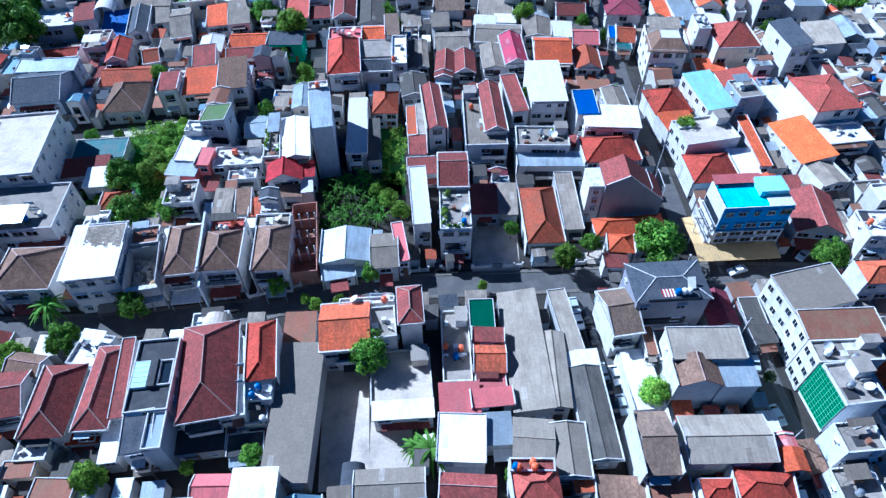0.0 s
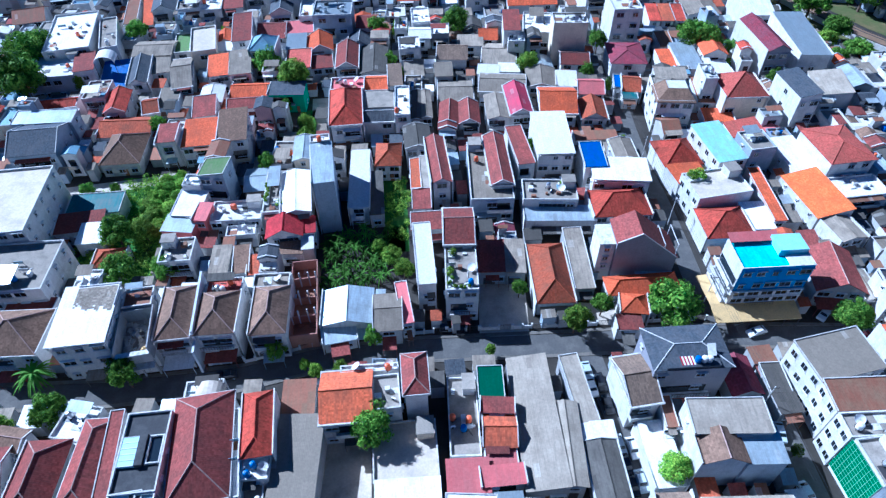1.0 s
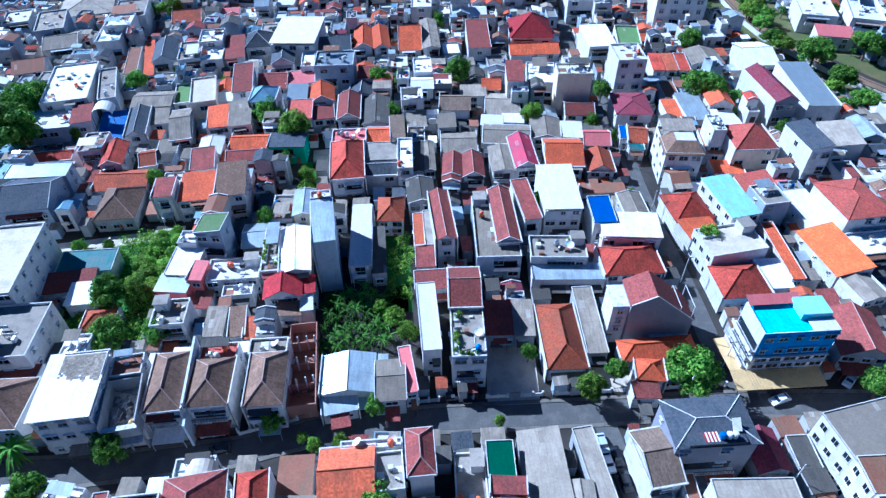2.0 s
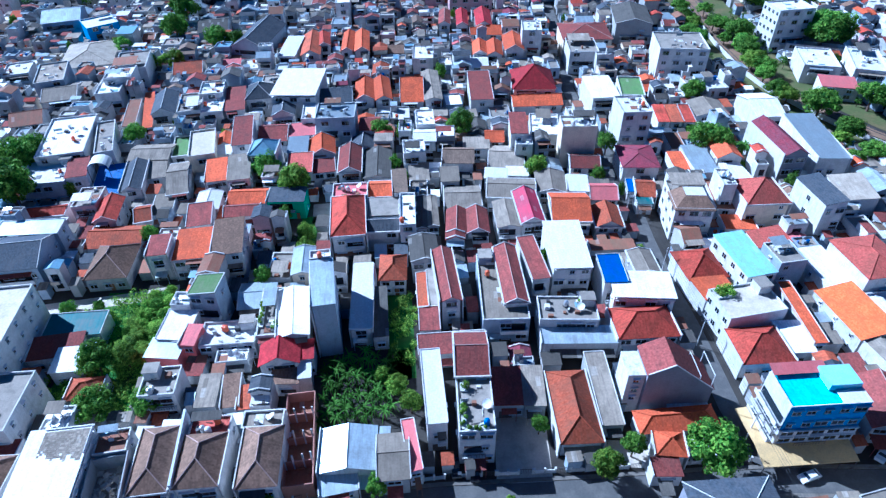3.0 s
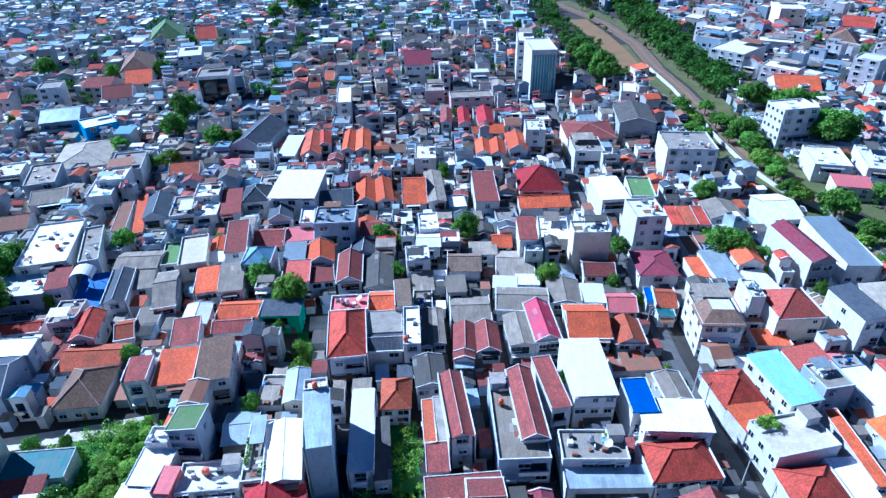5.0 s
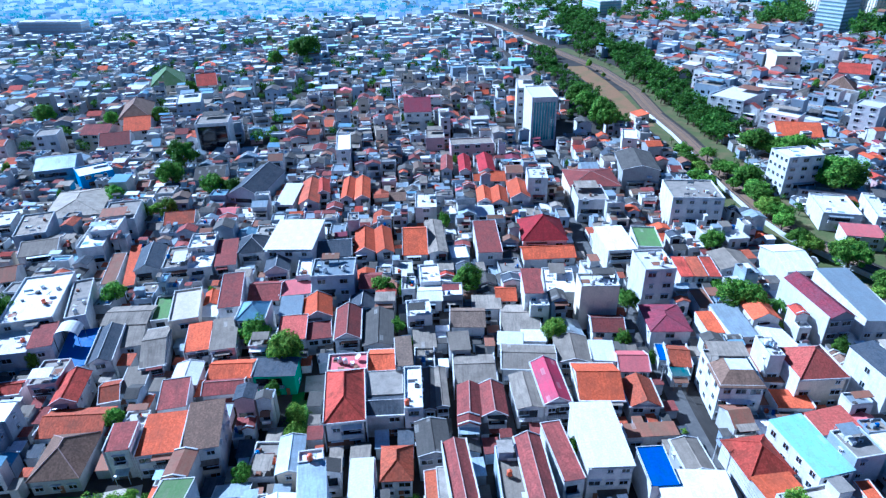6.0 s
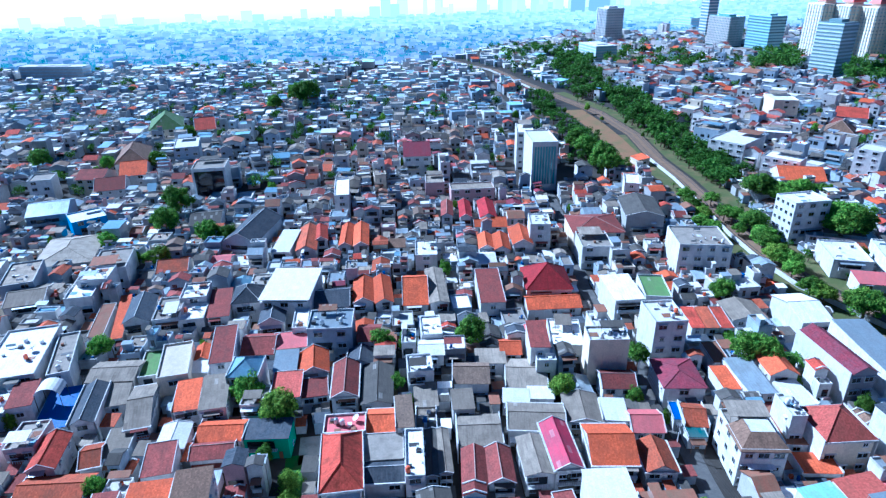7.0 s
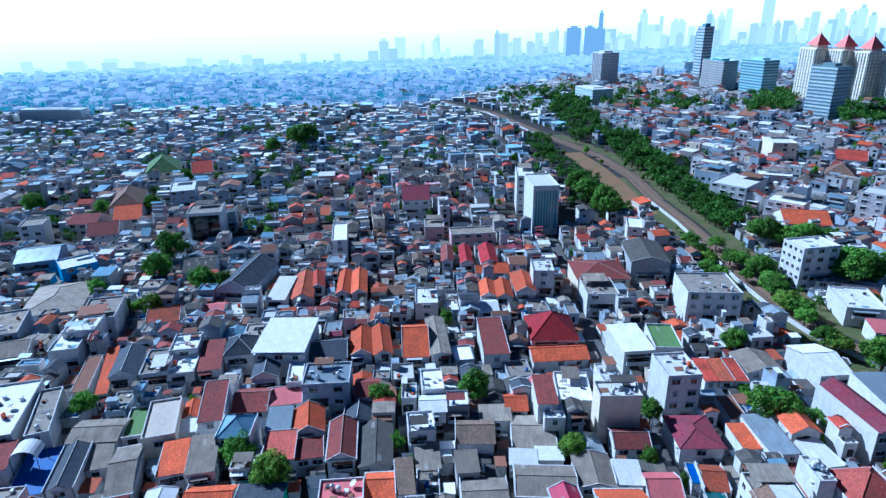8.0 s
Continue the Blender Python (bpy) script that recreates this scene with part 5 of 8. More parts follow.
house("fl", "concrete", "white", 8.4, -78.9, 228.0, 7.8, 14.3, 7.1, near=False, front=True)
house("gy", "slate", "white", 8.4, -87.6, 228.0, 7.4, 16.0, 9.3, near=False, front=True)
house("sh", "pink", "white", 5.3, 155.4, 228.6, 12.3, 9.0, -17.3, near=False)
house("sh", "orange", "white", 5.3, -94.4, 229.1, 3.0, 26.5, 13.7, near=False)
house("sh", "maroon", "white", 6.8, -64.3, 231.9, 6.4, 17.0, 8.0, near=False, front=True)
house("gx", "slate", "white", 6.3, -28.7, 233.2, 11.2, 12.5, 2.0, near=False)
house("sh", "maroon", "white", 7.4, 23.3, 233.6, 8.0, 22.1, -2.0, near=False)
house("sl", "white", "white", 11.3, -41.6, 234.7, 15.9, 22.1, -5.5, near=False)
house("gx", "orange", "white", 6.3, -1.5, 235.9, 8.0, 20.5, -0.7, near=False)
house("hx", "slate", "white", 7.4, -56.3, 236.0, 8.9, 11.2, 4.0, near=False, front=True)
house("gy", "asbestos", "white", 7.4, 5.7, 236.2, 5.8, 23.9, 1.4, near=False, front=True)
house("hx", "crimson", "white", 7.6, 43.0, 236.8, 15.0, 16.0, -3.6, near=False)
house("gy", "orange", "white", 6.3, -12.3, 236.9, 5.7, 17.6, 4.1, near=False, front=True)
house("gy", "orange", "white", 6.3, -18.7, 237.0, 6.5, 16.9, 1.5, near=False, front=True)
house("fl", "white", "white", 9.5, -73.1, 237.2, 8.3, 10.6, 5.5, near=False)
house("fl", "white", "white", 8.4, 173.1, 241.6, 11.5, 22.7, -21.8, near=False)
house("fl", "white", "white", 9.5, -110.8, 241.9, 8.4, 12.8, 7.3, near=False)
house("gx", "asbestos", "white", 6.3, -130.5, 245.1, 11.5, 14.2, 13.0, near=False)
house("fl", "white", "white", 7.4, 157.2, 247.5, 13.1, 18.4, -16.7, near=False)
house("fl", "white", "white", 11.6, -109.0, 249.2, 9.6, 10.8, 4.8, near=False)
house("fl", "concrete", "white", 14.7, 102.3, 250.8, 18.2, 17.1, -8.7, near=False, front=True)
house("fl", "asbestos", "bluegrey", 9.5, -137.9, 256.7, 10.3, 18.9, 16.0, near=False)
house("fl", "white", "white", 9.5, 3.7, 262.5, 8.0, 13.5, -2.3, near=False)
house("fl", "concrete", "white", 10.5, -109.3, 262.9, 11.7, 17.5, 9.7, near=False)
house("fl", "concrete", "white", 9.5, 67.7, 263.4, 11.5, 14.5, -4.5, near=False)
house("gx", "rustclay", "white", 5.3, -89.4, 265.8, 10.8, 11.1, 6.1, near=False)
house("fl", "white", "white", 7.4, -155.7, 266.6, 9.6, 12.5, 13.8, near=False)
house("fl", "steel", "white", 5.3, 170.1, 269.0, 25.4, 15.4, -23.7, near=False)
house("gy", "orange", "white", 6.3, 33.4, 271.4, 6.1, 14.4, -4.9, near=False)
house("gy", "orange", "white", 6.3, 27.5, 272.4, 5.5, 13.7, -4.0, near=False)
house("gy", "orange", "white", 7.4, 41.6, 273.7, 7.5, 16.4, -4.2, near=False)
house("fl", "white", "white", 13.7, 49.1, 275.5, 7.9, 11.4, -6.8, near=False)
house("fl", "white", "white", 17.9, 157.3, 276.3, 15.9, 11.6, 5.5, near=False, left=4, front=True)
house("ht", "maroon", "cream", 9.0, 72.6, 279.4, 20.0, 19.0, -4.0, near=False)
house("sh", "white", "white", 6.3, -50.7, 281.0, 6.8, 19.8, -5.7, near=False)
house("hx", "orange", "white", 5.3, 43.0, 281.7, 9.0, 12.2, -4.9, near=False)
house("gy", "rustclay", "white", 6.3, -42.5, 283.1, 7.5, 22.9, 2.4, near=False)
house("ht", "greysheet", "white", 5.3, -134.8, 284.3, 20.1, 27.6, 11.6, near=False)
house("gy", "orange", "white", 6.3, -21.4, 284.6, 5.7, 22.0, 1.5, near=False)
house("gy", "orange", "white", 6.3, -27.3, 285.2, 4.5, 21.9, -0.4, near=False)
house("gy", "red", "white", 6.3, -38.0, 288.2, 5.1, 15.1, 6.2, near=False)
house("gy", "asbestosdark", "grey", 11.6, 95.4, 289.6, 15.0, 22.6, -10.0, near=False)
house("gy", "slate", "bluegrey", 7.4, -66.0, 293.6, 13.7, 28.6, -11.8, near=False)
house("gx", "orange", "white", 5.3, 27.7, 293.9, 4.3, 7.2, -1.3, near=False)
house("gx", "orange", "white", 5.3, 35.6, 294.4, 7.1, 10.2, -4.0, near=False)
house("gy", "crimson", "white", 7.4, 32.5, 305.1, 6.8, 19.9, -3.2, near=False)
house("gy", "crimson", "white", 7.4, 23.0, 305.9, 4.8, 20.0, -3.4, near=False)
house("gy", "maroon", "white", 7.4, 15.2, 307.3, 4.8, 17.0, -4.2, near=False)
house("gx", "asbestosdark", "white", 6.3, -89.3, 311.1, 12.5, 17.0, 7.2, near=False)
house("gx", "orange", "white", 7.4, 100.6, 311.9, 7.0, 10.1, -12.3, near=False)
house("fl", "white", "blueb", 9.5, -140.0, 312.1, 13.4, 13.1, 33.5, near=False)
house("gx", "steel", "bluegrey", 8.4, -161.5, 326.3, 16.0, 20.3, 14.6, near=False)
house("fl", "white", "white", 12.6, -31.7, 327.6, 6.6, 23.6, 3.3, near=False)
house("fl", "white", "white", 10.5, 106.2, 329.5, 6.9, 14.8, -17.6, near=False)
house("fl", "asbestos", "palepink", 9.5, 29.0, 330.8, 20.5, 9.5, 1.5, near=False)
house("gx", "orange", "white", 6.3, 195.5, 337.7, 20.9, 19.4, -16.3, near=False)
house("fl", "asbestos", "palepink", 9.5, 12.2, 343.8, 9.1, 12.7, -1.9, near=False)
house("fl", "white", "white", 16.8, 237.6, 344.4, 12.1, 12.9, -52.0, near=False)
house("fl", "white", "white", 10.5, 198.7, 355.8, 18.6, 12.7, -47.8, near=False)
house("fl", "concrete", "white", 16.8, -98.3, 358.1, 15.8, 15.6, 5.6, near=False, glazed="blackglass")
house("fl", "white", "white", 25.3, 67.7, 358.1, 12.7, 24.1, -1.6, near=False, glazed="glass")
house("fl", "concrete", "white", 12.6, -180.8, 360.0, 10.4, 12.2, 12.0, near=False)
house("gx", "maroon", "white", 6.3, -150.0, 363.3, 14.0, 18.0, 14.1, near=False)
house("gx", "maroon", "cream", 9.5, -160.1, 370.4, 13.6, 14.8, -3.0, near=False)
house("gx", "plum", "white", 11.6, 5.1, 388.0, 14.3, 22.5, 0.3, near=False)
house("gx", "orange", "white", 6.3, -147.6, 388.7, 13.0, 21.6, 12.9, near=False)
house("fl", "white", "white", 12.6, 190.0, 389.1, 20.2, 29.2, -51.2, near=False)
house("fl", "white", "white", 22.1, 65.6, 389.3, 9.1, 21.8, -8.2, near=False)
house("hx", "brown", "white", 9.5, -154.0, 406.0, 16.1, 32.8, 14.0, near=False)
house("fl", "white", "white", 10.5, 223.7, 409.3, 19.5, 11.1, -28.5, near=False)
house("hx", "brown", "white", 7.4, 271.9, 416.6, 16.0, 17.9, -38.8, near=False)
house("fl", "white", "bluegrey", 12.6, -128.2, 419.8, 13.5, 24.3, 13.1, near=False)
house("gx", "red", "white", 7.4, 307.0, 456.7, 19.9, 21.4, -33.3, near=False)
house("sw", "orange", "cream", 3.6, 132.0, 385.0, 7.0, 9.0, 10.0, near=False)
house("fl", "white", "cream", 16.8, 267.1, 476.2, 16.1, 25.7, -14.1, near=False)
house("hx", "greenroof", "cream", 9.5, -160.3, 483.4, 20.7, 34.3, 16.4, near=False)
house("gx", "red", "white", 6.3, -137.0, 489.5, 13.2, 24.5, 15.4, near=False)
for r in TAKEN:
    mark_rect(*r)


# ---- houses that fill the rows between ----
FILL_WALLS = ["white"] * 6 + ["grey"] * 2 + ["bluegrey", "cream", "palepink"]


def free(x, y, w, d, share=0.1):
    i0, i1, j0, j1 = int(x - w / 2 - GX), int(x + w / 2 - GX) + 1, int(y - d / 2 - GY), int(y + d / 2 - GY) + 1
    if i0 < 0 or j0 < 0 or i1 > GW or j1 > GH:
        return False
    return TAKE[j0:j1, i0:i1].mean() <= share


def in_reach(x, y):
    return abs(x - 0.03 * y) < 0.82 * y + 50


class Far:
    """Joined houses of the farther rows: each wall block and roof keeps its own shared corners."""

    def __init__(self):
        self.v, self.f, self.uv, self.mi = [], [], [], []

    def add(self, x, y, a, pts, faces, mi):
        c, s, i = math.cos(a), math.sin(a), len(self.v)
        self.v += [(x + p[0] * c - p[1] * s, y + p[0] * s + p[1] * c, p[2]) for p in pts]
        for f in faces:
            self.f.append(tuple(i + q for q in f))
            self.mi.append(mi)
            p0, p1, p2 = pts[f[0]], pts[f[1]], pts[f[-1]]
            ex, ey, ez = p1[0] - p0[0], p1[1] - p0[1], p1[2] - p0[2]
            n = math.sqrt(ex * ex + ey * ey + ez * ez) or 1
            ex, ey, ez = ex / n, ey / n, ez / n
            for q in f:
                dx, dy, dz = pts[q][0] - p0[0], pts[q][1] - p0[1], pts[q][2] - p0[2]
                u = dx * ex + dy * ey + dz * ez
                self.uv += [u, math.sqrt(max(0, dx * dx + dy * dy + dz * dz - u * u))]

    def block(self, x, y, w, d, z0, z1, a, mi, top=True, px=0.0, py=0.0):
        pts = [(px + i * w / 2, py + j * d / 2, z) for z in (z0, z1) for i, j in ((-1, -1), (1, -1), (1, 1), (-1, 1))]
        self.add(x, y, a, pts, [(0, 1, 5, 4), (1, 2, 6, 5), (2, 3, 7, 6), (3, 0, 4, 7)] + ([(4, 5, 6, 7)] if top else []), mi)

    def deck(self, x, y, w, d, z, up, a, mi, wi):
        """A flat roof inside a parapet."""
        t = 0.2
        o = [(-w / 2, -d / 2), (w / 2, -d / 2), (w / 2, d / 2), (-w / 2, d / 2)]
        n = [(-w / 2 + t, -d / 2 + t), (w / 2 - t, -d / 2 + t), (w / 2 - t, d / 2 - t), (-w / 2 + t, d / 2 - t)]
        pts = [(*p, z) for p in o] + [(*p, z + up) for p in o] + [(*p, z + up) for p in n] + [(*p, z) for p in n]
        fs = []
        for i in range(4):
            j = (i + 1) % 4
            fs += [(i, j, 4 + j, 4 + i), (4 + i, 4 + j, 8 + j, 8 + i), (8 + i, 8 + j, 12 + j, 12 + i)]
        self.add(x, y, a, pts, fs, wi)
        self.add(x, y, a, [(*p, z) for p in n], [(0, 1, 2, 3)], mi)

    def gable(self, x, y, w, d, z, rise, a, mi, along, wi, white=0):
        o, e = 0.3, 0.14
        if along == "y":
            ring = [(-w / 2 - o, z - o * 2 * rise / w), (0, z + rise), (w / 2 + o, z - o * 2 * rise / w)]
            pts = [(p, q, r - k) for k in (0, e) for q in (-d / 2 - o, d / 2 + o) for p, r in ring]
            wall = [[(-w / 2, q, z - 0.2), (w / 2, q, z - 0.2), (0, q, z + rise - 0.2)] for q in (-d / 2, d / 2)]
        else:
            ring = [(-d / 2 - o, z - o * 2 * rise / d), (0, z + rise), (d / 2 + o, z - o * 2 * rise / d)]
            pts = [(q, p, r - k) for k in (0, e) for q in (w / 2 + o, -w / 2 - o) for p, r in ring]
            wall = [[(q, -d / 2, z - 0.2), (q, d / 2, z - 0.2), (q, 0, z + rise - 0.2)] for q in (w / 2, -w / 2)]
        self.add(x, y, a, pts, [(0, 3, 4, 1), (2, 1, 4, 5), (0, 1, 7, 6), (1, 2, 8, 7), (4, 3, 9, 10), (5, 4, 10, 11), (3, 0, 6, 9), (2, 5, 11, 8)], mi)
        for q in wall:
            self.add(x, y, a, q, [(0, 1, 2)], wi)
            if white:        # a plastered coping that stands over the roof at each end
                m = [(p[0] * (1.0 if along == "x" else 1.06), p[1] * (1.06 if along == "x" else 1.0), p[2] + 0.42) for p in q]
                t = 0.28 if q[0][0 if along == "x" else 1] < 0 else -0.28
                n = [(p[0] + (t if along == "x" else 0), p[1] + (t if along == "y" else 0), p[2]) for p in m]
                lo = [(p[0], p[1], p[2] - 0.5) for p in m]
                ln = [(p[0], p[1], p[2] - 0.5) for p in n]
                self.add(x, y, a, m + n + lo + ln, [(0, 2, 5, 3), (2, 1, 4, 5), (0, 6, 8, 2), (2, 8, 7, 1), (3, 5, 11, 9), (5, 4, 10, 11)], white)

    def shed(self, x, y, w, d, z, rise, a, mi, px=0.0, py=0.0):
        o, e = 0.2, 0.1
        pts = [(px - w / 2 - o, py - d / 2 - o, z), (px + w / 2 + o, py - d / 2 - o, z), (px + w / 2 + o, py + d / 2 + o, z + rise), (px - w / 2 - o, py + d / 2 + o, z + rise)]
        pts += [(p[0], p[1], p[2] - e) for p in pts]
        self.add(x, y, a, pts, [(0, 1, 2, 3), (4, 5, 1, 0), (5, 6, 2, 1), (6, 7, 3, 2), (7, 4, 0, 3)], mi)

    def mesh(self, name, mats):
        me = bpy.data.meshes.new(name)
        me.from_pydata(self.v, [], self.f)
        lay = me.uv_layers.new(name="UVMap")
        lay.data.foreach_set("uv", np.array(self.uv, dtype=np.float32))
        for m in mats:
            me.materials.append(m)
        me.polygons.foreach_set("material_index", self.mi)
        me.update()
        return me


FAR_KEYS = list(FARROOF)
FAR_WALLS = list(FARWALL)
NF = len(FAR_KEYS)
FAR_MATS = [FARROOF[k] for k in FAR_KEYS] + [FARWALL[k] for k in FAR_WALLS] + [GLASS]
LIGHTROOFS = ("white", "steel", "concrete", "asbestos")


def far_house(fb, rng, x, y, w, d, h, a, key, detail):
    """One joined house: walls, a roof of some kind, patches of lower sheet roof, windows on its front."""
    # walls turn bluer past 500 m and whiter past 700 m, imitating haze
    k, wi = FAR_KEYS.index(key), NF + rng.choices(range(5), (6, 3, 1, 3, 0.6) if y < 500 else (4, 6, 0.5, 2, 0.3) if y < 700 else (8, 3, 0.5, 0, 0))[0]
    fb.block(x, y, w, d, 0, h, a, wi, False)
    if key in (*LIGHTROOFS, "bluesteel", "palecon", "palecyan") and rng.random() < (0.62 if y < 450 else 0.8) or key in ("concrete", "palecon"):
        fb.deck(x, y, w + 0.1, d + 0.1, h, 0.5, a, k, wi)
        for q in range(rng.choice((0, 1, 2, 3, 4)) if detail > 1 else 0):
            q0 = rng.uniform(0.3, 0.9)
            fb.block(x, y, q0, q0 * rng.uniform(0.6, 1.6), h, h + rng.uniform(0.3, 1.3), a, rng.choice((NF, NF + 1, NF + 3, FAR_KEYS.index("blue"), FAR_KEYS.index("orange"), FAR_KEYS.index("asbestosdark"))), True, rng.uniform(-0.4, 0.4) * w, rng.uniform(-0.4, 0.4) * d)
        if rng.random() < 0.35:
            sw, sd = w * rng.uniform(0.3, 0.6), d * rng.uniform(0.25, 0.5)
            px, py = rng.choice((-1, 1)) * (w - sw) / 2 * 0.9, rng.choice((-1, 1, 1)) * (d - sd) / 2 * 0.9
            fb.block(x, y, sw, sd, h, h + 2.4, a, wi, True, px, py)
            fb.shed(x, y, sw, sd, h + 2.45, 0.2, a, FAR_KEYS.index(rng.choice(("asbestos", "white", "steel", "maroon", "rust"))), px, py)
        elif detail and rng.random() < 0.5:
            sw, sd = w * rng.uniform(0.5, 0.9), d * rng.uniform(0.25, 0.5)
            fb.shed(x, y, sw, sd, h + 2.3, 0.3, a, FAR_KEYS.index(rng.choice(("asbestos", "white", "steel", "maroon", "rust", "asbestosdark", "bluesteel"))), rng.uniform(-0.5, 0.5) * (w - sw), rng.choice((-1, 1)) * (d - sd) / 2 * 0.9)
    elif key in (*LIGHTROOFS, "bluesteel", "palecyan") and rng.random() < (0.4 if y < 450 else 0.9):
        fb.shed(x, y, w, d, h, 0.5, a, k)
    else:
        along = rng.choice("xyy")
        fb.gable(x, y, w, d, h, (w if along == "y" else d) * rng.uniform(0.14, 0.25), a, k, along, wi, NF if detail > 1 and rng.random() < 0.35 else 0)
    if detail > 1 and rng.random() < 0.7:
        pw, pd = w * rng.uniform(0.35, 0.9), rng.uniform(1.2, 2.5)
        fb.shed(x, y, pw, pd, min(h - 0.6, rng.uniform(2.5, 3.2)), 0.3, a, FAR_KEYS.index(rng.choice(("asbestos", "steel", "rust", "asbestosdark", "maroon", "white"))), rng.uniform(-0.5, 0.5) * (w - pw), -d / 2 - pd / 2)
    if detail > 1 and h > 5.2 and rng.random() < 0.6:
        bw = w * rng.uniform(0.5, 0.98)          # a balcony with a plastered front, a sheet roof over it
        bx, up = rng.uniform(-0.5, 0.5) * (w - bw), 3.2 if h < 9 else rng.choice((3.2, 6.4))
        fb.block(x, y, bw, 1.3, up, up + 0.12, a, wi, True, bx, -d / 2 - 0.66)
        fb.block(x, y, bw, 0.12, up, up + 0.95, a, NF + rng.choice((0, 0, 1, 2, 3, 4)), True, bx, -d / 2 - 1.3)
        fb.block(x, y, bw * 0.8, 0.1, up + 0.2, min(h - 0.25, up + 2.3), a, NF + 5, True, bx, -d / 2 - 0.03)
        if rng.random() < 0.6:
            fb.shed(x, y, bw, 1.6, min(h + 0.3, up + 2.7), 0.25, a, FAR_KEYS.index(rng.choice(("asbestos", "steel", "white", "maroon", "rust", "asbestosdark"))), bx, -d / 2 - 0.85)
    if detail:
        n = max(1, int(w / 3.0))
        for lev in range(max(1, int(h / 3.3))):
            for i in range(n):
                if rng.random() < 0.85:
                    ww, hh = rng.choice((1.0, 1.6, 2.3)), rng.choice((1.2, 1.6, 2.1))
                    fb.block(x, y, ww, 0.1, lev * 3.3 + 0.9, min(h - 0.2, lev * 3.3 + 0.9 + hh), a, NF + 5, True, -w / 2 + w * (i + 0.5) / n, -d / 2 - 0.02)


def far_group(fb, rng, x, y, w, d, h, a, key, detail):
    """A plot of the joined rows: one house, or two or three that differ in height and roof."""
    c, s = math.cos(a), math.sin(a)
    if min(w, d) < 3.6 or rng.random() < 0.22:
        far_house(fb, rng, x, y, w, d, h, a, key, detail)
        return
    if d > w * 1.1 or rng.random() < 0.3:
        n = 3 if d > 10 and rng.random() < 0.5 else 2
        cuts = [0] + sorted(rng.uniform(0.3, 0.7) if n == 2 else k / 3 + rng.uniform(-0.08, 0.08) for k in range(1, n)) + [1]
        cells = [(0.0, (p + q) / 2 * d - d / 2, w * rng.uniform(0.82, 1.0), (q - p) * d) for p, q in zip(cuts, cuts[1:])]
    else:
        p = rng.uniform(0.36, 0.64)
        cells = [((p - 1) * w / 2, 0.0, p * w, d), (p * w / 2, 0.0, (1 - p) * w, d * rng.uniform(0.8, 1.0))]
    tall = rng.randrange(len(cells))
    for k, (px, py, cw, cd) in enumerate(cells):
        hh = h if k == tall else max(2.7, h * rng.uniform(0.45, 0.95))
        kk = key if k == tall or rng.random() < 0.25 else pick_roof(rng, x, y)
        far_house(fb, rng, x + px * c - py * s, y + px * s + py * c, cw - 0.1, cd - 0.1, hh, a, kk, detail)


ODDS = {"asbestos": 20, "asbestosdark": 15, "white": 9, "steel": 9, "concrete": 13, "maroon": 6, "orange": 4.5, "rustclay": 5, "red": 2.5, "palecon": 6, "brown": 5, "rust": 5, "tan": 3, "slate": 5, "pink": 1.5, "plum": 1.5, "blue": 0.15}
# cooler mix for the left: fewer orange roofs, paler and bluer as painted haze
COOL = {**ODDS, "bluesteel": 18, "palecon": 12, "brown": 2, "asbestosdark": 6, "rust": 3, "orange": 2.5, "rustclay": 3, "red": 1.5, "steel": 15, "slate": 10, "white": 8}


# far mixes, picked paler and bluer with distance: haze put into roof colours
PALE_HAZE = {"asbestos": 14, "white": 18, "steel": 16, "bluesteel": 22, "concrete": 6, "slate": 3, "orange": 3, "red": 2, "brown": 1, "palecon": 14, "palecyan": 6, "maroon": 2}


FAR_HAZE = {"white": 34, "steel": 14, "palecyan": 14, "bluesteel": 14, "palecon": 16, "asbestos": 6, "orange": 1}


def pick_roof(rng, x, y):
    odds = FAR_HAZE if y > 620 + 0.3 * min(0, x) else PALE_HAZE if y > 480 + 0.3 * min(0, x) else COOL if x < -30 - 0.1 * y + 40 * (y < 200) else ODDS
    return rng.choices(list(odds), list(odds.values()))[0]


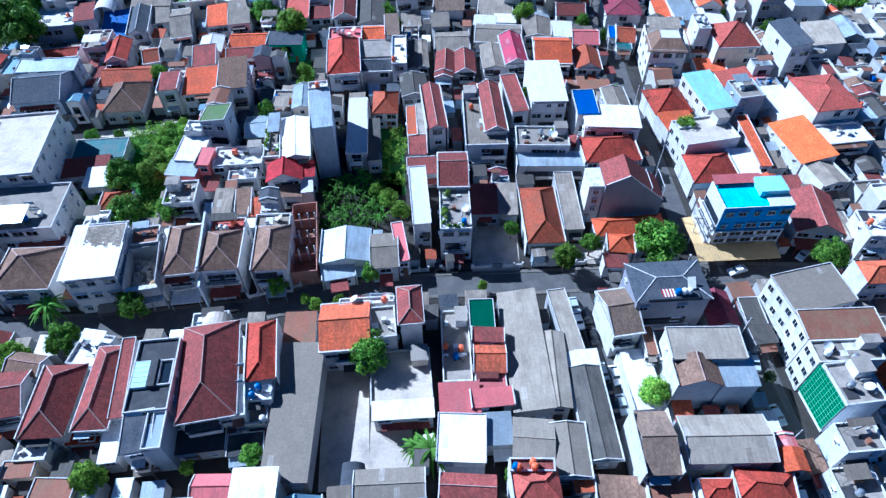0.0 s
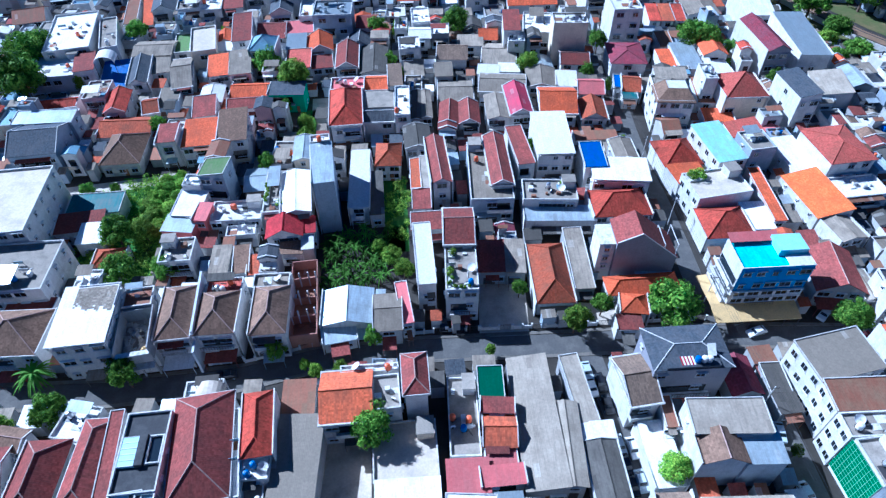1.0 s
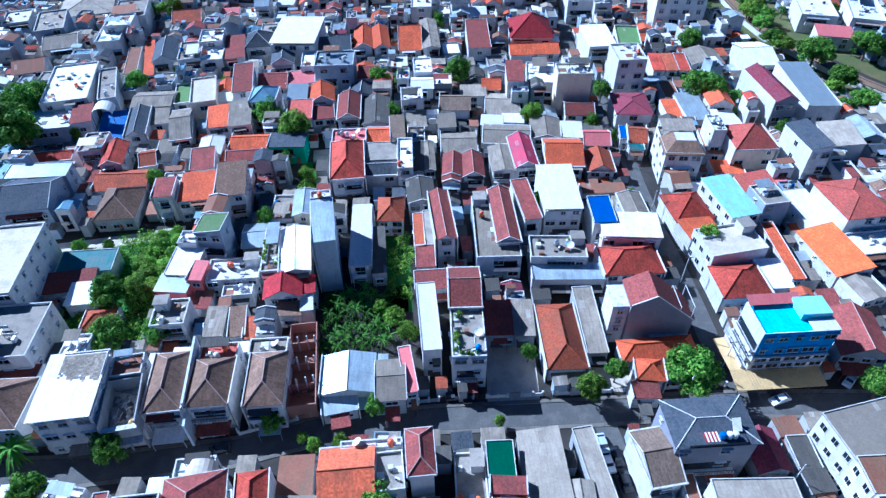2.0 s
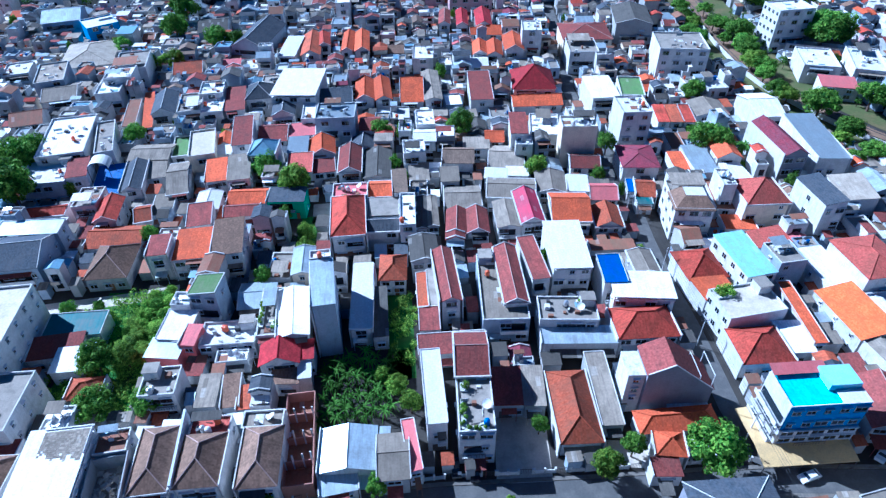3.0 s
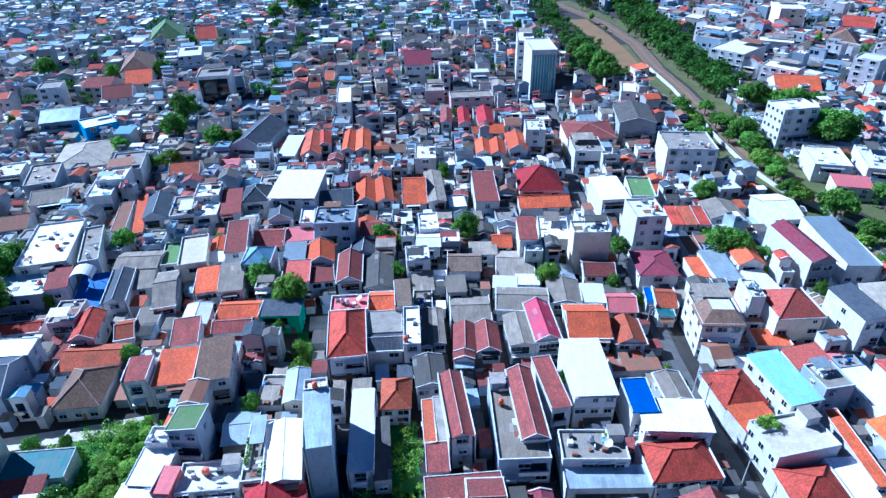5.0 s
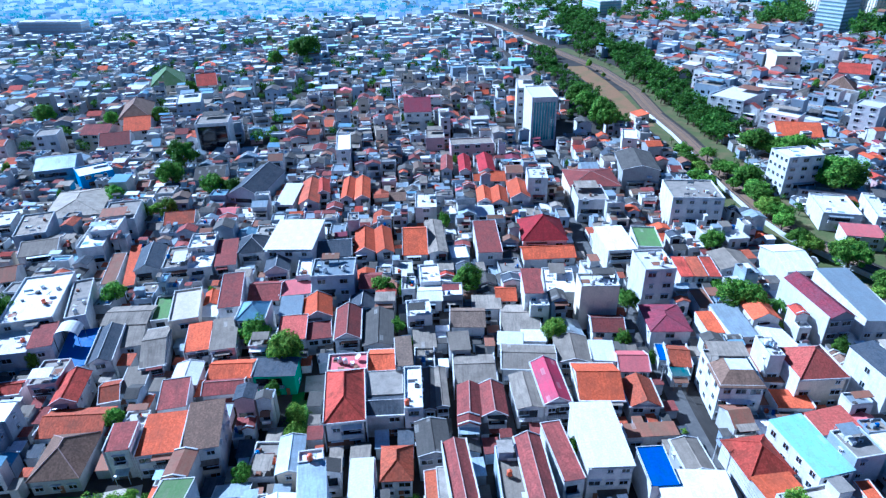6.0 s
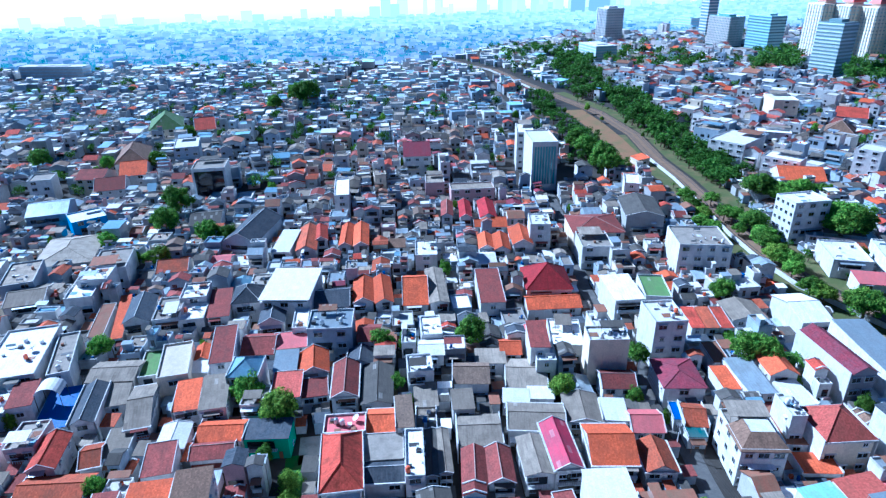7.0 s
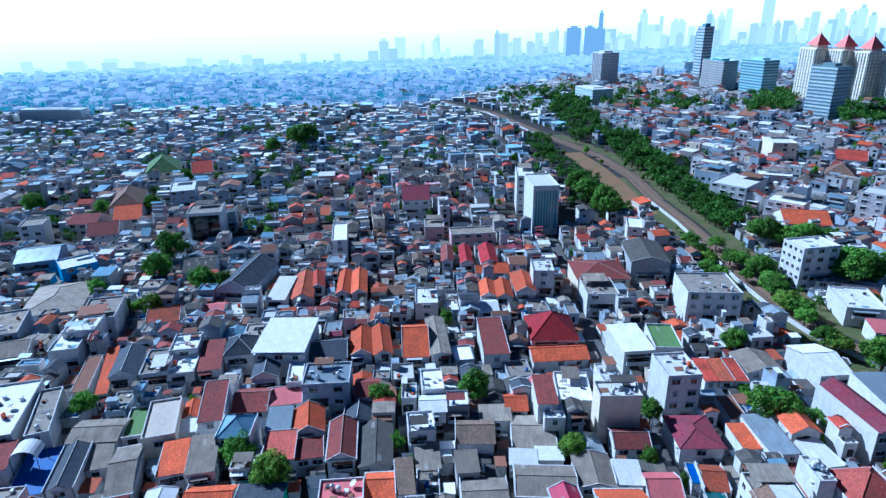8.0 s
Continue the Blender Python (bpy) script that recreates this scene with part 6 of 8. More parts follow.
filler = random.Random(11)
infill = Far()
built = 0
for (w0, w1), (d0, d1), share in (((5.2, 7.6), (8, 11.5), 0.06), ((3.8, 6), (5, 8), 0.07), ((2.6, 4.4), (3, 5.5), 0.08), ((1.8, 3), (2, 3.6), 0.1)):
    y = 26.0
    while y < 345:
        x = -250.0
        depth = filler.uniform(d0, d1)
        while x < 285:
            w = filler.uniform(w0, w1)
            xx, yy, d = x + w / 2, y + depth / 2 + filler.uniform(-0.6, 0.6), depth * filler.uniform(0.85, 1.0)
            x += w * (1.0 if w0 > 3 else 0.7)
            if not in_reach(xx, yy) or not free(xx, yy, w, d, share):
                continue
            if w0 < 2 and filler.random() < 0.45:
                continue
            small = w0 < 3
            rc = pick_roof(filler, xx, yy)
            ang = filler.uniform(-4, 3)
            if small:
                rc = filler.choice(("asbestos", "asbestos", "steel", "rust", "white", "maroon", "asbestosdark", "asbestosdark", "rustclay", "slate"))
                hh = filler.uniform(2.4, 4.2)
                infill.block(xx, yy, w - 0.2, d - 0.2, 0, hh, radians(ang), NF + filler.choice((0, 1, 3, 3)), False)
                infill.shed(xx, yy, w - 0.3, d - 0.3, hh, filler.uniform(0.1, 0.6), radians(ang), FAR_KEYS.index(rc))
            else:
                h = filler.choice((3.6, 4.2, 4.6, 5.5, 6.8, 7.2, 7.4, 9.8 if rc != "white" else 7))
                if abs(xx) < 95 and yy < 200 and w0 > 5 and built < 90:
                    kd = "fl" if rc in ("concrete", "palecon") else filler.choice(("gx", "gy", "sh", "fl")) if rc in LIGHTROOFS else filler.choice(("gx", "gy", "hx", "gy"))
                    house(kd, rc, filler.choice(FILL_WALLS), h, xx, yy, w - 0.25, d - 0.2, ang)
                    built += 1
                else:
                    far_group(infill, filler, xx, yy, w - 0.25, d - 0.2, h, radians(ang), rc, 2)
                    claim(xx, yy, w - 0.25, d - 0.2, ang)
            a = radians(ang)
            mark_rect(xx, yy, w - 0.25, d - 0.2, math.cos(a), math.sin(a), 0.0)
        y += depth * (1.0 if w0 > 3 else 0.7)
# odd-shaped leftovers, each as large as its gap allows
for _ in range(26000):
    xx, yy = filler.uniform(-230, 250), 28 + 315 * filler.random()
    w, d = filler.uniform(2.4, 6), filler.uniform(3, 7.5)
    if not in_reach(xx, yy) or not free(xx, yy, w, d, 0.0):
        continue
    h = filler.choice((2.8, 3.2, 3.6, 4.0, 4.4, 6.4, 6.8)) if w > 3.4 else filler.uniform(2.4, 3.8)
    ang = filler.uniform(-5, 4)
    if w > 3.4:
        far_house(infill, filler, xx, yy, w, d, h, radians(ang), pick_roof(filler, xx, yy), 1)
    else:
        infill.block(xx, yy, w, d, 0, h, radians(ang), NF + filler.choice((0, 1, 3, 3)), False)
        infill.shed(xx, yy, w - 0.1, d - 0.1, h, filler.uniform(0.1, 0.6), radians(ang), FAR_KEYS.index(filler.choice(("asbestos", "steel", "rust", "white", "maroon", "asbestosdark", "rustclay", "brown"))))
    mark_rect(xx, yy, w, d, math.cos(radians(ang)), math.sin(radians(ang)), 0.0)
tagged(new("row_houses", infill.mesh("row_houses", FAR_MATS)), "packed small houses and lean-to sheet roofs between the larger ones", "houses", kind="stuff")


# ---- trees ----
def leaf_cloud(b, rng, centre, r, n, size):
    """Small leaf sprays scattered over an uneven clump."""
    for _ in range(n):
        v = Vector((rng.gauss(0, 1), rng.gauss(0, 1), rng.gauss(0, 1))).normalized() * r * (0.55 + 0.5 * rng.random())
        v.z *= 0.78
        p = Vector(centre) + v
        nrm = (v.normalized() + Vector((rng.uniform(-0.6, 0.6), rng.uniform(-0.6, 0.6), rng.uniform(-0.2, 0.8)))).normalized()
        a = nrm.orthogonal().normalized()
        a.rotate(Matrix.Rotation(rng.uniform(0, 6.28), 3, nrm))
        c = nrm.cross(a)
        s = size * rng.uniform(0.6, 1.3)
        b.face([p - a * s, p - c * s * 0.45, p + a * s, p + c * s * 0.45])


def broad_tree(mat, seed, clumps=30, leaves=170, size=0.07):
    """A tree of crown radius one: a tapered trunk, limbs and leaf clumps."""
    rng = random.Random(seed)
    t, c = Build(), Build()
    t.tube([(0, 0, 0), (0.03, 0.02, 0.5), (0.0, 0.04, 1.0)], 0.075, 7, taper=0.6)
    for k in range(clumps):
        f = (k + 0.5) / clumps          # clumps spread evenly over a dome, a little uneven
        a, lift = k * 2.4 + rng.uniform(-0.3, 0.3), 1 - 1.35 * f
        rr = 0.70 * math.sqrt(max(0.05, 1 - lift * lift)) * rng.uniform(0.62, 1.2)
        p = (math.cos(a) * rr, math.sin(a) * rr, 1.25 + 0.55 * lift + rng.uniform(-0.16, 0.16))
        leaf_cloud(c, rng, p, rng.uniform(0.16, 0.40), leaves, size)
        if k % 5 == 0:
            t.tube([(0, 0.03, 0.8), (p[0] * 0.5, p[1] * 0.5, 1.0), p], 0.035, 5, taper=0.3)
    leaf_cloud(c, rng, (0, 0, 1.25), 0.55, leaves * 2, size)
    top = new("tree", None)
    part("trunk", t.mesh("trunk", BARK), top)
    part("crown", c.mesh("crown", mat), top, "crown of small green leaves")
    return top


def palm_tree(seed, fronds=46, trunk=1.4, broad=0.055, droop=0.9):
    """A palm or banana plant: a trunk and arching fronds of leaflets, crown radius one."""
    rng = random.Random(seed)
    t, c = Build(), Build()
    t.tube([(0, 0, 0), (0.04, 0, trunk * 0.5), (0, 0.03, trunk)], 0.08, 7, taper=0.7)
    for k in range(fronds):
        a = 2.4 * k + rng.uniform(-0.2, 0.2)
        up, reach = rng.uniform(0.1, 1.1), rng.uniform(0.55, 1.1)
        prev = None
        for i in range(7):          # a long strap blade, folded along its rib
            s = i / 6
            q = Vector((math.cos(a) * s * reach, math.sin(a) * s * reach, trunk + up * s - droop * s * s))
            side = Vector((-math.sin(a), math.cos(a), 0)) * broad * (0.25 + 0.75 * math.sin(math.pi * min(1.0, 0.15 + s * 0.85)))
            if prev is not None:
                lift = Vector((0, 0, 0.35 * broad))
                c.face([prev[0], q, q + side + lift, prev[0] + prev[1] + lift])
                c.face([q, prev[0], prev[0] - prev[1] + lift, q - side + lift])
            prev = (q, side)
    top = new("palm_tree", None)
    part("trunk", t.mesh("trunk", BARK), top)
    part("fronds", c.mesh("fronds", LEAF_PALM), top, "arching green fronds")
    return top


TREE_KINDS = {"dark": [broad_tree(LEAF, s) for s in (1, 2, 3, 4)], "light": [broad_tree(LEAF_LIGHT, s) for s in (5, 6, 7)],
              "palm": [palm_tree(s) for s in (8, 9)], "banana": [palm_tree(s, 17, 0.5, 0.065, 0.7) for s in (10, 11, 12, 13)]}
TREE_LABEL = {"dark": "broad-crowned dark green street tree", "light": "bright light-green leafy tree", "palm": "green feather palm with arching fronds", "banana": "broad-leaved green banana plant"}
planted = random.Random(5)


def tree(kind, x, y, r, tall=0.0):
    """Plants a tree of crown radius r; tall is the height of its crown's middle."""
    proto = planted.choice(TREE_KINDS[kind])
    base = 1.25 if kind in ("dark", "light") else 1.4 if kind == "palm" else 0.7
    if x > 115 and 175 < y < 330:
        tall *= 0.72
    sz = (tall / base) if tall else r
    m = Matrix.Translation((x, y, 0)) @ Matrix.Rotation(planted.uniform(0, 6.28), 4, "Z") @ Matrix.Diagonal((r, r, max(sz, r * 0.55), 1))
    ob = copy_thing(proto, m)
    ob.matrix_basis = m
    ob.name = "tree" if kind in ("dark", "light") else "palm_tree" if kind == "palm" else "banana_plant"
    tagged(ob, TREE_LABEL[kind], "tree" if kind != "banana" else "plant", "trees of the quarter", "thing")
    return ob


tree("dark", -11.7, 60.5, 4.3, 6.1)
tree("palm", -0.8, 42.6, 4.8, 3.5)
tree("light", 11.6, 77.4, 1.2, 2.3)
tree("light", 29.2, 81.9, 3.3, 4.9)
tree("dark", 35.7, 85.9, 2.6, 4.1)
tree("dark", 48.1, 81.7, 5.9, 8.2)
tree("dark", -30.9, 79.4, 2.4, 3.8)
tree("light", 39.5, 50.0, 3.0, 4.6)
tree("light", -57.0, 40.8, 3.1, 4.7)
tree("dark", -31.0, 43.3, 2.3, 3.7)
tree("dark", -69.8, 67.6, 3.6, 5.2)
tree("light", -78.3, 64.6, 3.4, 5.0)
tree("palm", -76.5, 76.7, 4.4, 4.2)
tree("dark", -58.6, 75.0, 3.5, 5.2)
tree("dark", -71.6, 113.6, 4.2, 5.4)
tree("dark", -67.8, 101.6, 4.6, 5.0)
tree("dark", -57.4, 102.6, 3.6, 4.6)
tree("light", -65.6, 114.4, 3.0, 4.4)
tree("light", -7.6, 103.9, 2.1, 3.5)
tree("light", -5.3, 98.8, 2.6, 4.0)
tree("dark", -116.8, 175.8, 8.0, 10.8)
tree("dark", -46.1, 185.3, 4.7, 6.7)
tree("light", -37.4, 177.4, 4.9, 6.9)
tree("dark", 83.7, 77.8, 4.1, 6.0)
tree("light", 62.2, 52.9, 1.2, 2.3)
tree("dark", -11.7, 81.5, 2.1, 3.5)
tree("light", -22.6, 74.4, 1.6, 2.9)
tree("light", -18.0, 74.8, 1.6, 2.8)
tree("light", -25.1, 76.3, 1.2, 2.3)
tree("dark", 12.4, 37.8, 1.4, 2.6)
tree("dark", 19.3, 92.0, 2.0, 3.3)
tree("light", -41.9, 42.1, 1.5, 2.7)
tree("dark", -121.6, 194.2, 6.8, 9.3)
tree("dark", -117.1, 177.9, 6.4, 8.7)
tree("dark", -120.4, 200.2, 5.5, 7.6)
tree("dark", -47.3, 186.4, 3.6, 5.3)
tree("light", -37.4, 177.6, 4.8, 6.8)
tree("dark", -93.0, 210.3, 4.2, 6.1)
tree("dark", -40.6, 138.9, 2.5, 4.0)
tree("dark", -12.4, 206.0, 4.1, 5.9)
tree("dark", -4.9, 207.0, 3.3, 5.0)
tree("dark", -8.2, 188.9, 2.4, 3.8)
tree("light", -1.2, 143.7, 1.7, 3.0)
tree("dark", -38.9, 164.4, 2.4, 3.8)
tree("light", -31.7, 155.8, 2.5, 3.9)
tree("light", -31.5, 149.5, 2.4, 3.8)
tree("dark", -84.4, 131.0, 2.1, 3.4)
tree("dark", -77.8, 131.7, 1.6, 2.9)
tree("dark", 59.6, 193.8, 3.3, 4.9)
tree("light", 34.5, 180.6, 3.7, 5.5)
tree("dark", 89.7, 190.0, 5.3, 7.4)
tree("dark", 94.0, 188.2, 5.0, 7.1)
tree("palm", 101.6, 187.6, 4.7, 5.0)
tree("palm", 103.2, 180.5, 5.0, 5.0)
tree("dark", 13.8, 207.0, 4.9, 6.9)
tree("light", 54.7, 142.9, 1.4, 2.6)
tree("dark", 98.9, 224.5, 4.5, 6.5)
tree("dark", 52.3, 176.7, 2.6, 4.0)
tree("dark", 31.7, 219.3, 1.4, 2.5)
tree("dark", 127.1, 305.7, 4.8, 6.8)
tree("dark", 122.7, 279.8, 4.8, 6.8)
tree("dark", 136.6, 296.2, 4.7, 6.7)
tree("dark", 137.3, 265.9, 6.2, 8.5)
tree("light", 134.9, 253.0, 5.3, 7.4)
tree("dark", 134.0, 240.8, 4.4, 6.3)
tree("dark", 144.8, 285.6, 5.4, 7.6)
tree("dark", 138.2, 210.3, 7.1, 9.7)
tree("dark", 140.7, 195.0, 5.4, 7.6)
tree("light", 135.4, 191.0, 3.8, 5.6)
tree("dark", 140.2, 181.5, 4.9, 6.9)
tree("dark", 133.8, 180.6, 3.4, 5.1)
tree("dark", 171.7, 269.0, 10.1, 13.4)
tree("dark", 160.5, 215.5, 6.6, 9.1)
tree("dark", 131.1, 226.3, 4.8, 6.8)
tree("light", 133.5, 222.3, 4.5, 6.4)
tree("dark", -104.7, 323.1, 7.7, 10.4)
tree("dark", -104.4, 304.4, 6.6, 9.0)
tree("dark", -83.4, 291.3, 5.5, 7.7)
tree("dark", -76.3, 291.4, 4.5, 6.4)
tree("dark", -123.4, 290.6, 4.1, 5.9)
tree("dark", -140.7, 403.2, 5.6, 7.8)
tree("light", -96.8, 274.2, 4.0, 5.9)
tree("light", -100.3, 272.2, 3.7, 5.5)
tree("dark", -99.5, 548.0, 6.8, 9.4)
tree("dark", -76.5, 566.6, 10.9, 14.4)
tree("dark", -82.8, 567.2, 9.6, 12.8)
tree("dark", -205.6, 407.7, 6.6, 9.0)
tree("dark", -167.3, 402.7, 4.8, 6.8)
tree("dark", -140.6, 462.2, 5.9, 8.2)
tree("dark", 100.3, 405.9, 7.8, 10.6)
tree("dark", 101.7, 388.4, 7.9, 10.7)
tree("dark", 102.9, 362.7, 8.7, 11.6)
tree("dark", 104.3, 357.5, 7.3, 10.0)
tree("dark", 173.4, 271.2, 11.1, 14.7)
tree("dark", 140.4, 279.5, 6.9, 9.4)
tree("dark", 136.4, 263.9, 5.6, 7.8)
tree("light", 134.4, 253.6, 4.5, 6.4)
tree("dark", 137.1, 247.8, 4.7, 6.7)
tree("light", 126.9, 296.0, 4.6, 6.6)
tree("dark", 129.2, 318.9, 4.9, 7.0)
tree("dark", 119.5, 284.7, 5.1, 7.1)
tree("dark", 140.0, 314.9, 4.2, 6.0)
tree("dark", 137.8, 291.5, 5.3, 7.5)
tree("dark", 162.5, 315.0, 9.4, 12.6)
tree("dark", 134.9, 279.7, 3.4, 5.1)
tree("dark", 170.0, 308.9, 7.8, 10.6)
tree("dark", 182.8, 314.5, 7.3, 10.0)
tree("dark", 192.4, 312.0, 6.2, 8.5)
tree("light", 140.9, 214.0, 5.8, 8.0)
tree("palm", -3.4, 43.6, 3.0, 2.8)
# the banana garden behind the road
for k in range(44):
    bx, by = -23.4 + 15.0 * ((k * 0.618) % 1), 96.5 + 17.8 * k / 44
    tree("banana", bx, by, planted.uniform(1.5, 2.7), planted.uniform(1.4, 3.4))
tree("light", -11.2, 106.5, 2.0, 3.0)
tree("light", -8.2, 103.4, 2.3, 3.2)
# bushes that fill the overgrown plot
for k in range(58):
    by = 115 + 22 * planted.random()
    bx = planted.uniform(-73.5 + 0.2 * (by - 104), -60.0 - 0.05 * (by - 104))
    if not any(inside(bx, by, r, 0.8) for r in TAKEN):
        tree("light" if planted.random() < 0.75 else "dark", bx, by, planted.uniform(1.3, 2.5), planted.uniform(1.3, 2.6))
# a strip of bananas and shrubs beside the long magenta-roofed house
for k in range(26):
    f = k / 25
    tree("banana" if k % 3 else "dark", 90.5 + 11.5 * f + planted.uniform(-1.6, 1.6), 203 - 26 * f + planted.uniform(-1, 1), planted.uniform(1.6, 2.8), planted.uniform(1.8, 3.2))
# railway tree belts, the wood beyond
BELT = []
for k in range(len(RAIL) - 2):
    p, q = Vector(RAIL[k]), Vector(RAIL[k + 1])
    t = (q - p).normalized()
    nrm = Vector((-t.y, t.x))
    for j in range(int((q - p).length / 5)):
        for side in (1, -1):
            if planted.random() < (0.6 if side < 0 else 0.3):
                c = p + t * j * 5 + nrm * side * planted.uniform(9, 15 if side > 0 else 20)
                if c.y > 345 and side > 0:
                    continue
                r = planted.uniform(1.3, 2.5) if side < 0 else planted.uniform(1.0, 2.0)
                BELT.append((c.x, c.y, r))
# the wood beyond the railway
for k in range(260):
    s = planted.random()
    BELT.append((163 + 18 * s + planted.uniform(-1, 1) * (10 + 6 * s), 340 + 230 * s + planted.uniform(-4, 4), 2.2 + 4.8 * planted.random() ** 1.6))
for k in range(190):
    s = planted.random()
    BELT.append((164 + 45 * s + planted.uniform(-1, 1) * 20, 560 + 280 * s, 3 + 4.6 * planted.random() ** 1.5))
for k in range(130):
    s = planted.random()
    BELT.append((108 + 8 * s + planted.uniform(-1, 1) * (11 - 4 * s), 366 + 235 * s, 2.0 + 3.6 * planted.random() ** 1.5))
# single trees between the houses
for k in range(150):
    ty = 95 + 420 * planted.random() ** 0.8
    tx = planted.uniform(-0.75, 0.75) * ty
    i, j = int(tx - GX), int(ty - GY)
    if 0 <= i < GW and 0 <= j < GH and TAKE[j, i]:
        continue
    r = planted.uniform(1.2, 2.8)
    tree(planted.choice(("dark", "dark", "light")), tx, ty, r, r * 1.1 + planted.uniform(1, 3))
# undergrowth over the overgrown plots
scrub = Build()
for x0, x1, y0, y1, n in ((-84, -74, 104, 133, 90), (-76, -57, 103, 138, 260), (-9, -3.5, 110, 132, 40), (-34, -29, 142, 160, 60)):
    for _ in range(n):
        sx, sy = planted.uniform(x0, x1), planted.uniform(y0, y1)
        i, j = int(sx - GX), int(sy - GY)
        if any(inside(sx, sy, r, 0.3) for r in TAKEN if abs(r[0] - sx) < 30):
            continue
        leaf_cloud(scrub, planted, (sx, sy, planted.uniform(0.2, 1.8)), planted.uniform(0.7, 1.9), 60, 0.26)
tagged(new("undergrowth", scrub.mesh("undergrowth", LEAF_LIGHT)), "bright green shrubs and weeds over an empty plot", "shrubs", kind="stuff")
belt = Build()
for bx, by, r in BELT:
    hgt = r * 0.95 + 0.8
    belt.tube([(bx, by, 0), (bx + 0.1 * r, by, hgt * 0.6), (bx, by, hgt)], 0.09 * r, 5, 1, 0.5)
    for q in range(9):
        a, rr = planted.uniform(0, 6.28), planted.uniform(0.1, 0.75) * r
        leaf_cloud(belt, planted, (bx + math.cos(a) * rr, by + math.sin(a) * rr, hgt + planted.uniform(-0.35, 0.45) * r), r * planted.uniform(0.26, 0.42), 38, r * 0.11)
tagged(new("tree_belt", belt.mesh("tree_belt", LEAF_WOOD, BARK)), "dense dark green tree belt along the railway", "trees", kind="stuff")
for protos in TREE_KINDS.values():
    for ob in protos:
        for o in (*ob.children, ob):
            bpy.data.objects.remove(o)


# ---- the far city ----
fr = random.Random(21)


def near_line(x, y, pts, dist):
    for p, q in zip(pts, pts[1:]):
        ex, ey = q[0] - p[0], q[1] - p[1]
        t = max(0, min(1, ((x - p[0]) * ex + (y - p[1]) * ey) / (ex * ex + ey * ey)))
        if math.hypot(x - p[0] - t * ex, y - p[1] - t * ey) < dist:
            return True
    return False


HORIZON = [(-3000, 300), (-1900, 800), (-1000, 1250), (-400, 1440), (0, 1500), (350, 1620), (700, 1800), (1500, 2000), (2600, 1500), (3200, 300)]


def horizon_dist(a):
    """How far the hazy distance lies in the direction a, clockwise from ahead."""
    dx, dy = math.sin(a), math.cos(a)
    for p, q in zip(HORIZON, HORIZON[1:]):
        ex, ey = q[0] - p[0], q[1] - p[1]
        den = dx * ey - dy * ex
        if abs(den) > 1e-9:
            r, k = (p[0] * ey - p[1] * ex) / den, (p[0] * dy - p[1] * dx) / den
            if r > 0 and 0 <= k <= 1:
                return r
    return 1500.0


def in_wood(x, y):
    """The woods on both sides of the railway and the strips of trees before the towers."""
    if 335 < y < 570:
        if abs(x - 163 - 18 * (y - 340) / 230) < 16:
            return True
    elif 570 <= y < 840 and abs(x - 164 - 45 * (y - 560) / 280) < 20:
        return True
    if 362 < y < 530 and 95 < x < 143:
        return True
    return 530 <= y < 605 and 106 < x < 126


RIGHT = {"white": 36, "steel": 14, "concrete": 12, "palecon": 10, "red": 6, "orange": 5, "pinkred": 7, "bluesteel": 8, "asbestos": 10, "maroon": 8, "asbestosdark": 6, "rust": 5}
def house_end(a):
    """Where lit house rows give way to haze-glow ones: sooner towards the sun."""
    return 800 + 260 * max(0.0, min(1.0, (a - 0.04) / 0.22))


